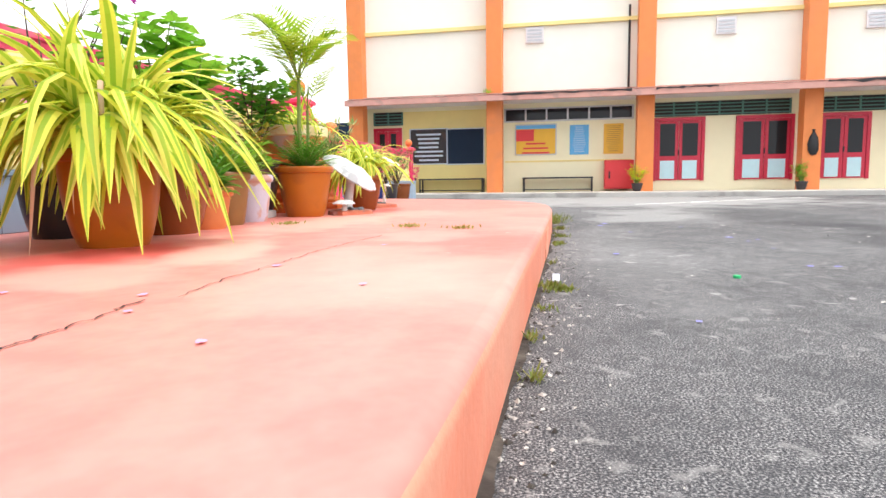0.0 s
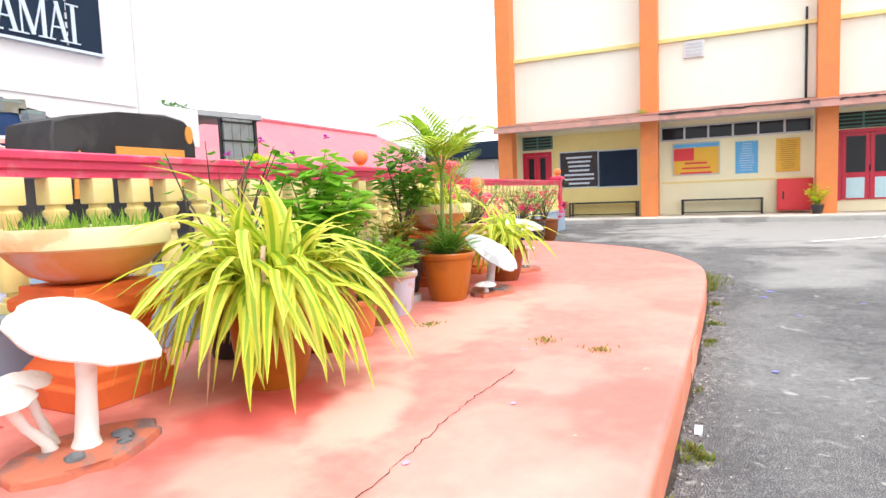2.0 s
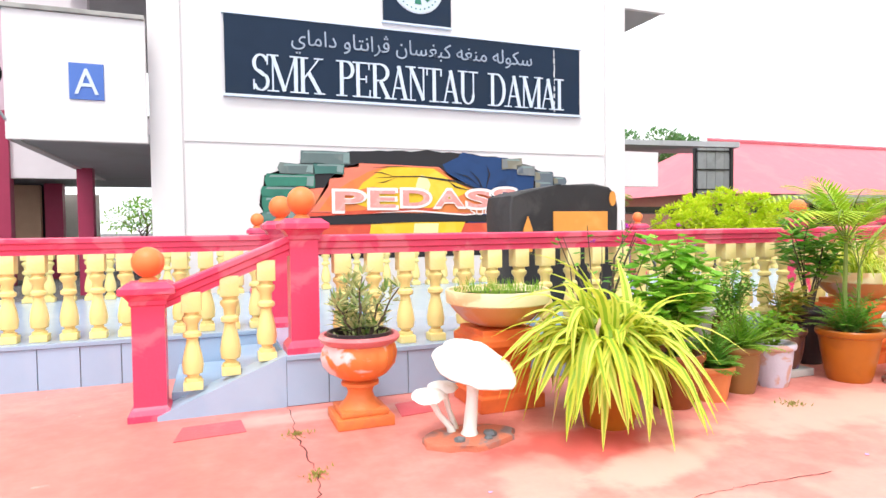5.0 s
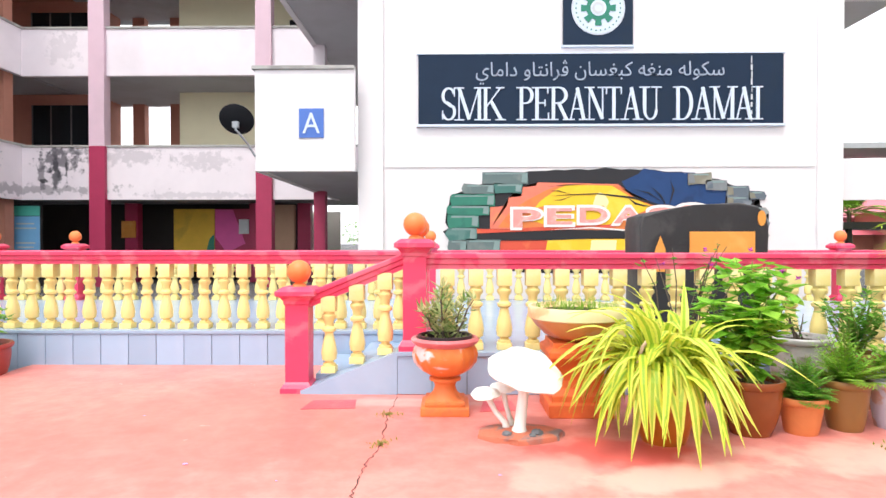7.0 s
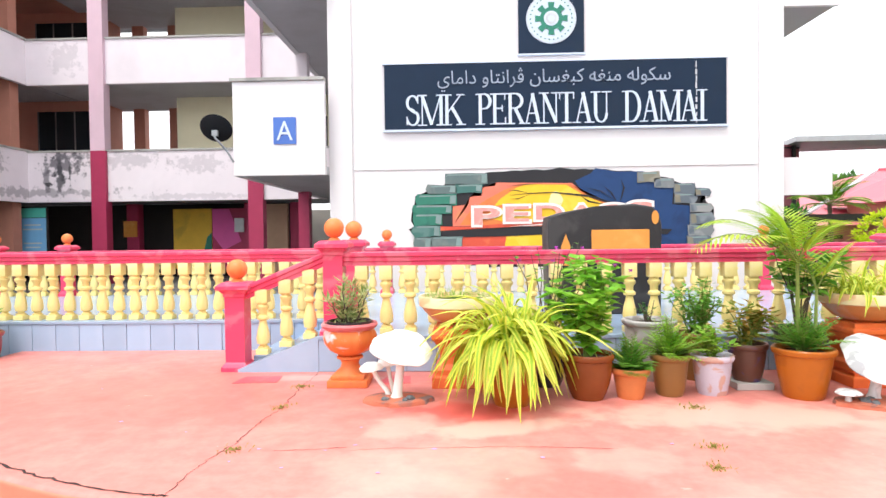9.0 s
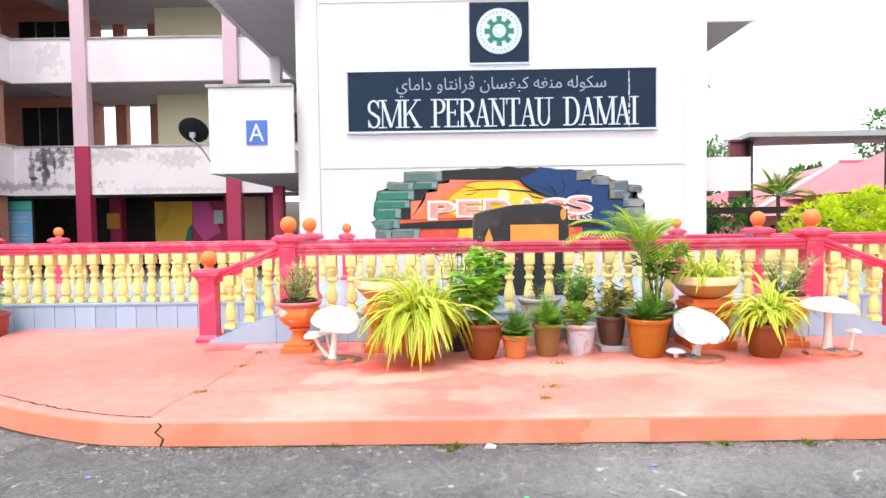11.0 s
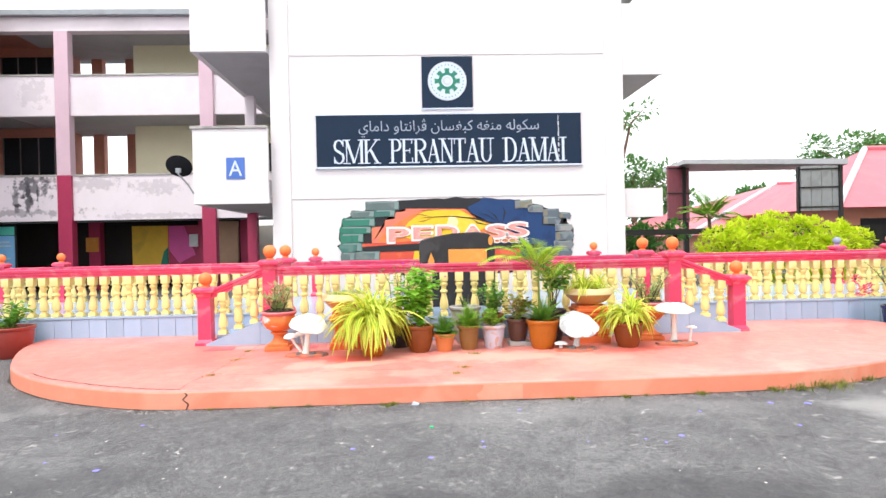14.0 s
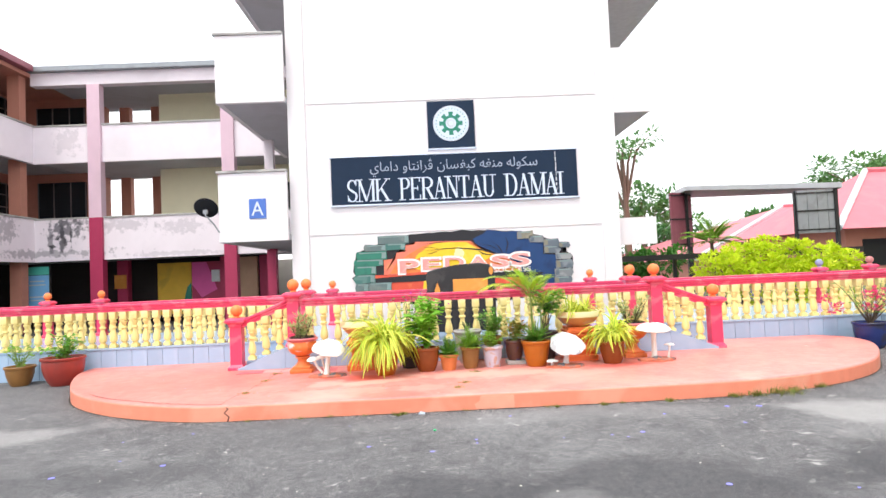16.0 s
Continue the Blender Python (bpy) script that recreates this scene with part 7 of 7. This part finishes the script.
# ---- yard details ----
g = random.Random(77)
for i, (x, y) in enumerate(((2.05, -0.05), (2.35, -0.03), (3.0, -0.05), (3.75, -0.04), (1.5, -0.06), (4.6, -0.05), (5.4, -0.03), (2.7, -0.05), (8.2, 0.55))):
    w = solid("weed", grass_tuft(22, 0.045, i, 0.035, 0.006), L_WEED, "small dry weed at the kerb foot", "weed", "weeds", "stuff", at=(x, y, 0.0))
for i, (x, y, s) in enumerate(((6.85, 0.0, 1.0), (7.1, 0.05, 1.3), (7.3, 0.1, 1.0), (6.6, 0.0, 0.7), (5.9, -0.05, 0.5), (5.2, -0.06, 0.4), (4.7, -0.06, 0.35), (3.1, -0.06, 0.42), (3.05, -0.1, 0.3), (7.7, 0.28, 0.8))):
    solid("weed", grass_tuft(80, 0.11 * s, 40 + i, 0.13 * s, 0.009), L_WEED, "straggling green weed at the kerb foot", "weed", "weeds", "stuff", at=(x, y, 0.0))
for i, (x, y) in enumerate(((3.80, 0.65), (3.70, 0.36), (1.29, 0.60), (1.31, 1.4), (1.29, 1.95), (3.98, 1.38))):
    solid("weed", grass_tuft(60, 0.03, 60 + i, 0.07, 0.010), L_DRY, "flat weed growing from a floor crack", "weed", "weeds", "stuff", at=(x, y, HP))
bm = bmesh.new()
for i in range(360):
    x, y = g.uniform(-3, 10), -abs(g.gauss(0, 2.6)) - 0.1
    if g.random() < 0.45:
        x, y = g.uniform(0.8, 7), -0.05 - abs(g.gauss(0, 0.12))
    r = g.uniform(0.004, 0.018) * (0.35 if y > -0.8 else 1)
    a0 = g.uniform(0, 6)
    pts = [bm.verts.new((x + r * g.uniform(0.5, 1) * math.cos(a0 + 6.28 * k / 5), y + r * g.uniform(0.5, 1) * math.sin(a0 + 6.28 * k / 5), g.uniform(0.003, 0.008))) for k in range(5)]
    bm.faces.new(pts)
solid("litter", bm, M_LITTER, "scattered pale leaf and paper bits on the asphalt", "litter", kind="stuff")
bm = bmesh.new()
for i in range(34):
    x, y = g.uniform(0.2, 7), g.uniform(-3.6, -0.3)
    r = g.uniform(0.014, 0.042)
    pts = [bm.verts.new((x + r * g.uniform(0.4, 1) * math.cos(6.28 * k / 6), y + r * g.uniform(0.4, 1) * math.sin(6.28 * k / 6), 0.006)) for k in range(6)]
    bm.faces.new(pts)
solid("petals", bm, M_PETAL, "fallen blue violet petals on the asphalt", "petals", kind="stuff")
solid("paper_scrap", plate(bmesh.new(), [(-0.035, 0), (0.03, 0), (0.035, 0.012), (-0.015, 0.026)], -0.015, 0.012), M_LETTER, "crumpled white paper scrap at the kerb", "litter", at=(3.30, -0.07, 0.0))
solid("bottle_cap", lathe(bmesh.new(), [(0, 0), (0.014, 0), (0.015, 0.008), (0.012, 0.012), (0, 0.012)], 12), M_CAPGREEN, "green plastic bottle cap on the asphalt", "litter", at=(3.43, -0.76, 0.0))
for i, (x, y, L) in enumerate(((13.5, -3.2, 2.4), (14.8, -4.4, 2.0), (12.2, -1.9, 1.8))):
    ln = solid("road_line", cube(-L / 2, L / 2, -0.05, 0.05, 0.001, 0.005), M_LINE, "worn white road line on the asphalt", "road line", kind="structure", at=(x, y, 0))
    ln.rotation_euler = (0, 0, radians(-50))
# repainted squares on the platform floor
for x0, x1, y0, y1 in ((1.86, 2.10, 2.02, 2.28), (0.72, 1.06, 2.06, 2.30)):
    part("paint_patch", prism(bmesh.new(), [(x0, y0), (x1, y0 + 0.03), (x1 - 0.02, y1), (x0 + 0.03, y1 - 0.02)], HP + 0.0005, HP + 0.004), M_PATCH, platform, "fresh red paint patch")


# crumbs of stone and dead leaf gathered along the kerb foot
for name, mat, n, seed, label in (("crumbs", M_CRUMB, 520, 5, "pale stone crumbs along the kerb foot"), ("dead_bits", M_DIRT, 420, 6, "dark dead leaf bits along the kerb foot")):
    g = random.Random(seed)
    bm = bmesh.new()
    for i in range(n):
        k = g.randrange(40, 75) if g.random() < 0.75 else g.randrange(8, len(outline) - 20)
        (x0, y0), (x1, y1) = outline[k], outline[k + 1]
        t = g.random()
        d = Vector((y1 - y0, x0 - x1, 0)).normalized() * (0.004 + abs(g.gauss(0, 0.06)))
        x, y, r = x0 + (x1 - x0) * t + d.x, y0 + (y1 - y0) * t + d.y, g.uniform(0.002, 0.008)
        q = [bm.verts.new((x + r * g.uniform(0.6, 1.6) * math.cos(a), y + r * g.uniform(0.6, 1.4) * math.sin(a), 0.001)) for a in (0.3, 1.9, 3.4, 5.0)]
        top = bm.verts.new((x + g.uniform(-0.3, 0.3) * r, y, r * g.uniform(0.5, 1.2)))
        for j in range(4):
            bm.faces.new((q[j], q[(j + 1) % 4], top))
    solid(name, bm, mat, label, "litter", kind="stuff")
bm = bmesh.new()
g = random.Random(19)
for x, y in ((1.92, 0.68), (1.78, 0.60), (2.35, 0.62), (1.33, 0.44), (1.42, 0.62), (1.62, 0.36), (0.9, 0.9), (0.4, 1.1), (2.9, 0.5), (2.1, 0.3), (1.9, 0.98), (-0.2, 1.9), (3.6, 0.7)):
    r = g.uniform(0.008, 0.016)
    bm.faces.new([bm.verts.new((x + r * g.uniform(0.5, 1.4) * math.cos(6.28 * k / 6), y + r * g.uniform(0.5, 1) * math.sin(6.28 * k / 6), HP + 0.004)) for k in range(6)])
solid("petals", bm, M_LILACPETAL, "fallen pale lilac petals on the painted floor", "petals", kind="stuff")
solid("weed", grass_tuft(50, 0.22, 91, 0.10, 0.012), L_FERN, "green weed growing on the canopy edge", "weed", "weeds", "stuff", at=(CX - 0.55, 2.05, 2.86))
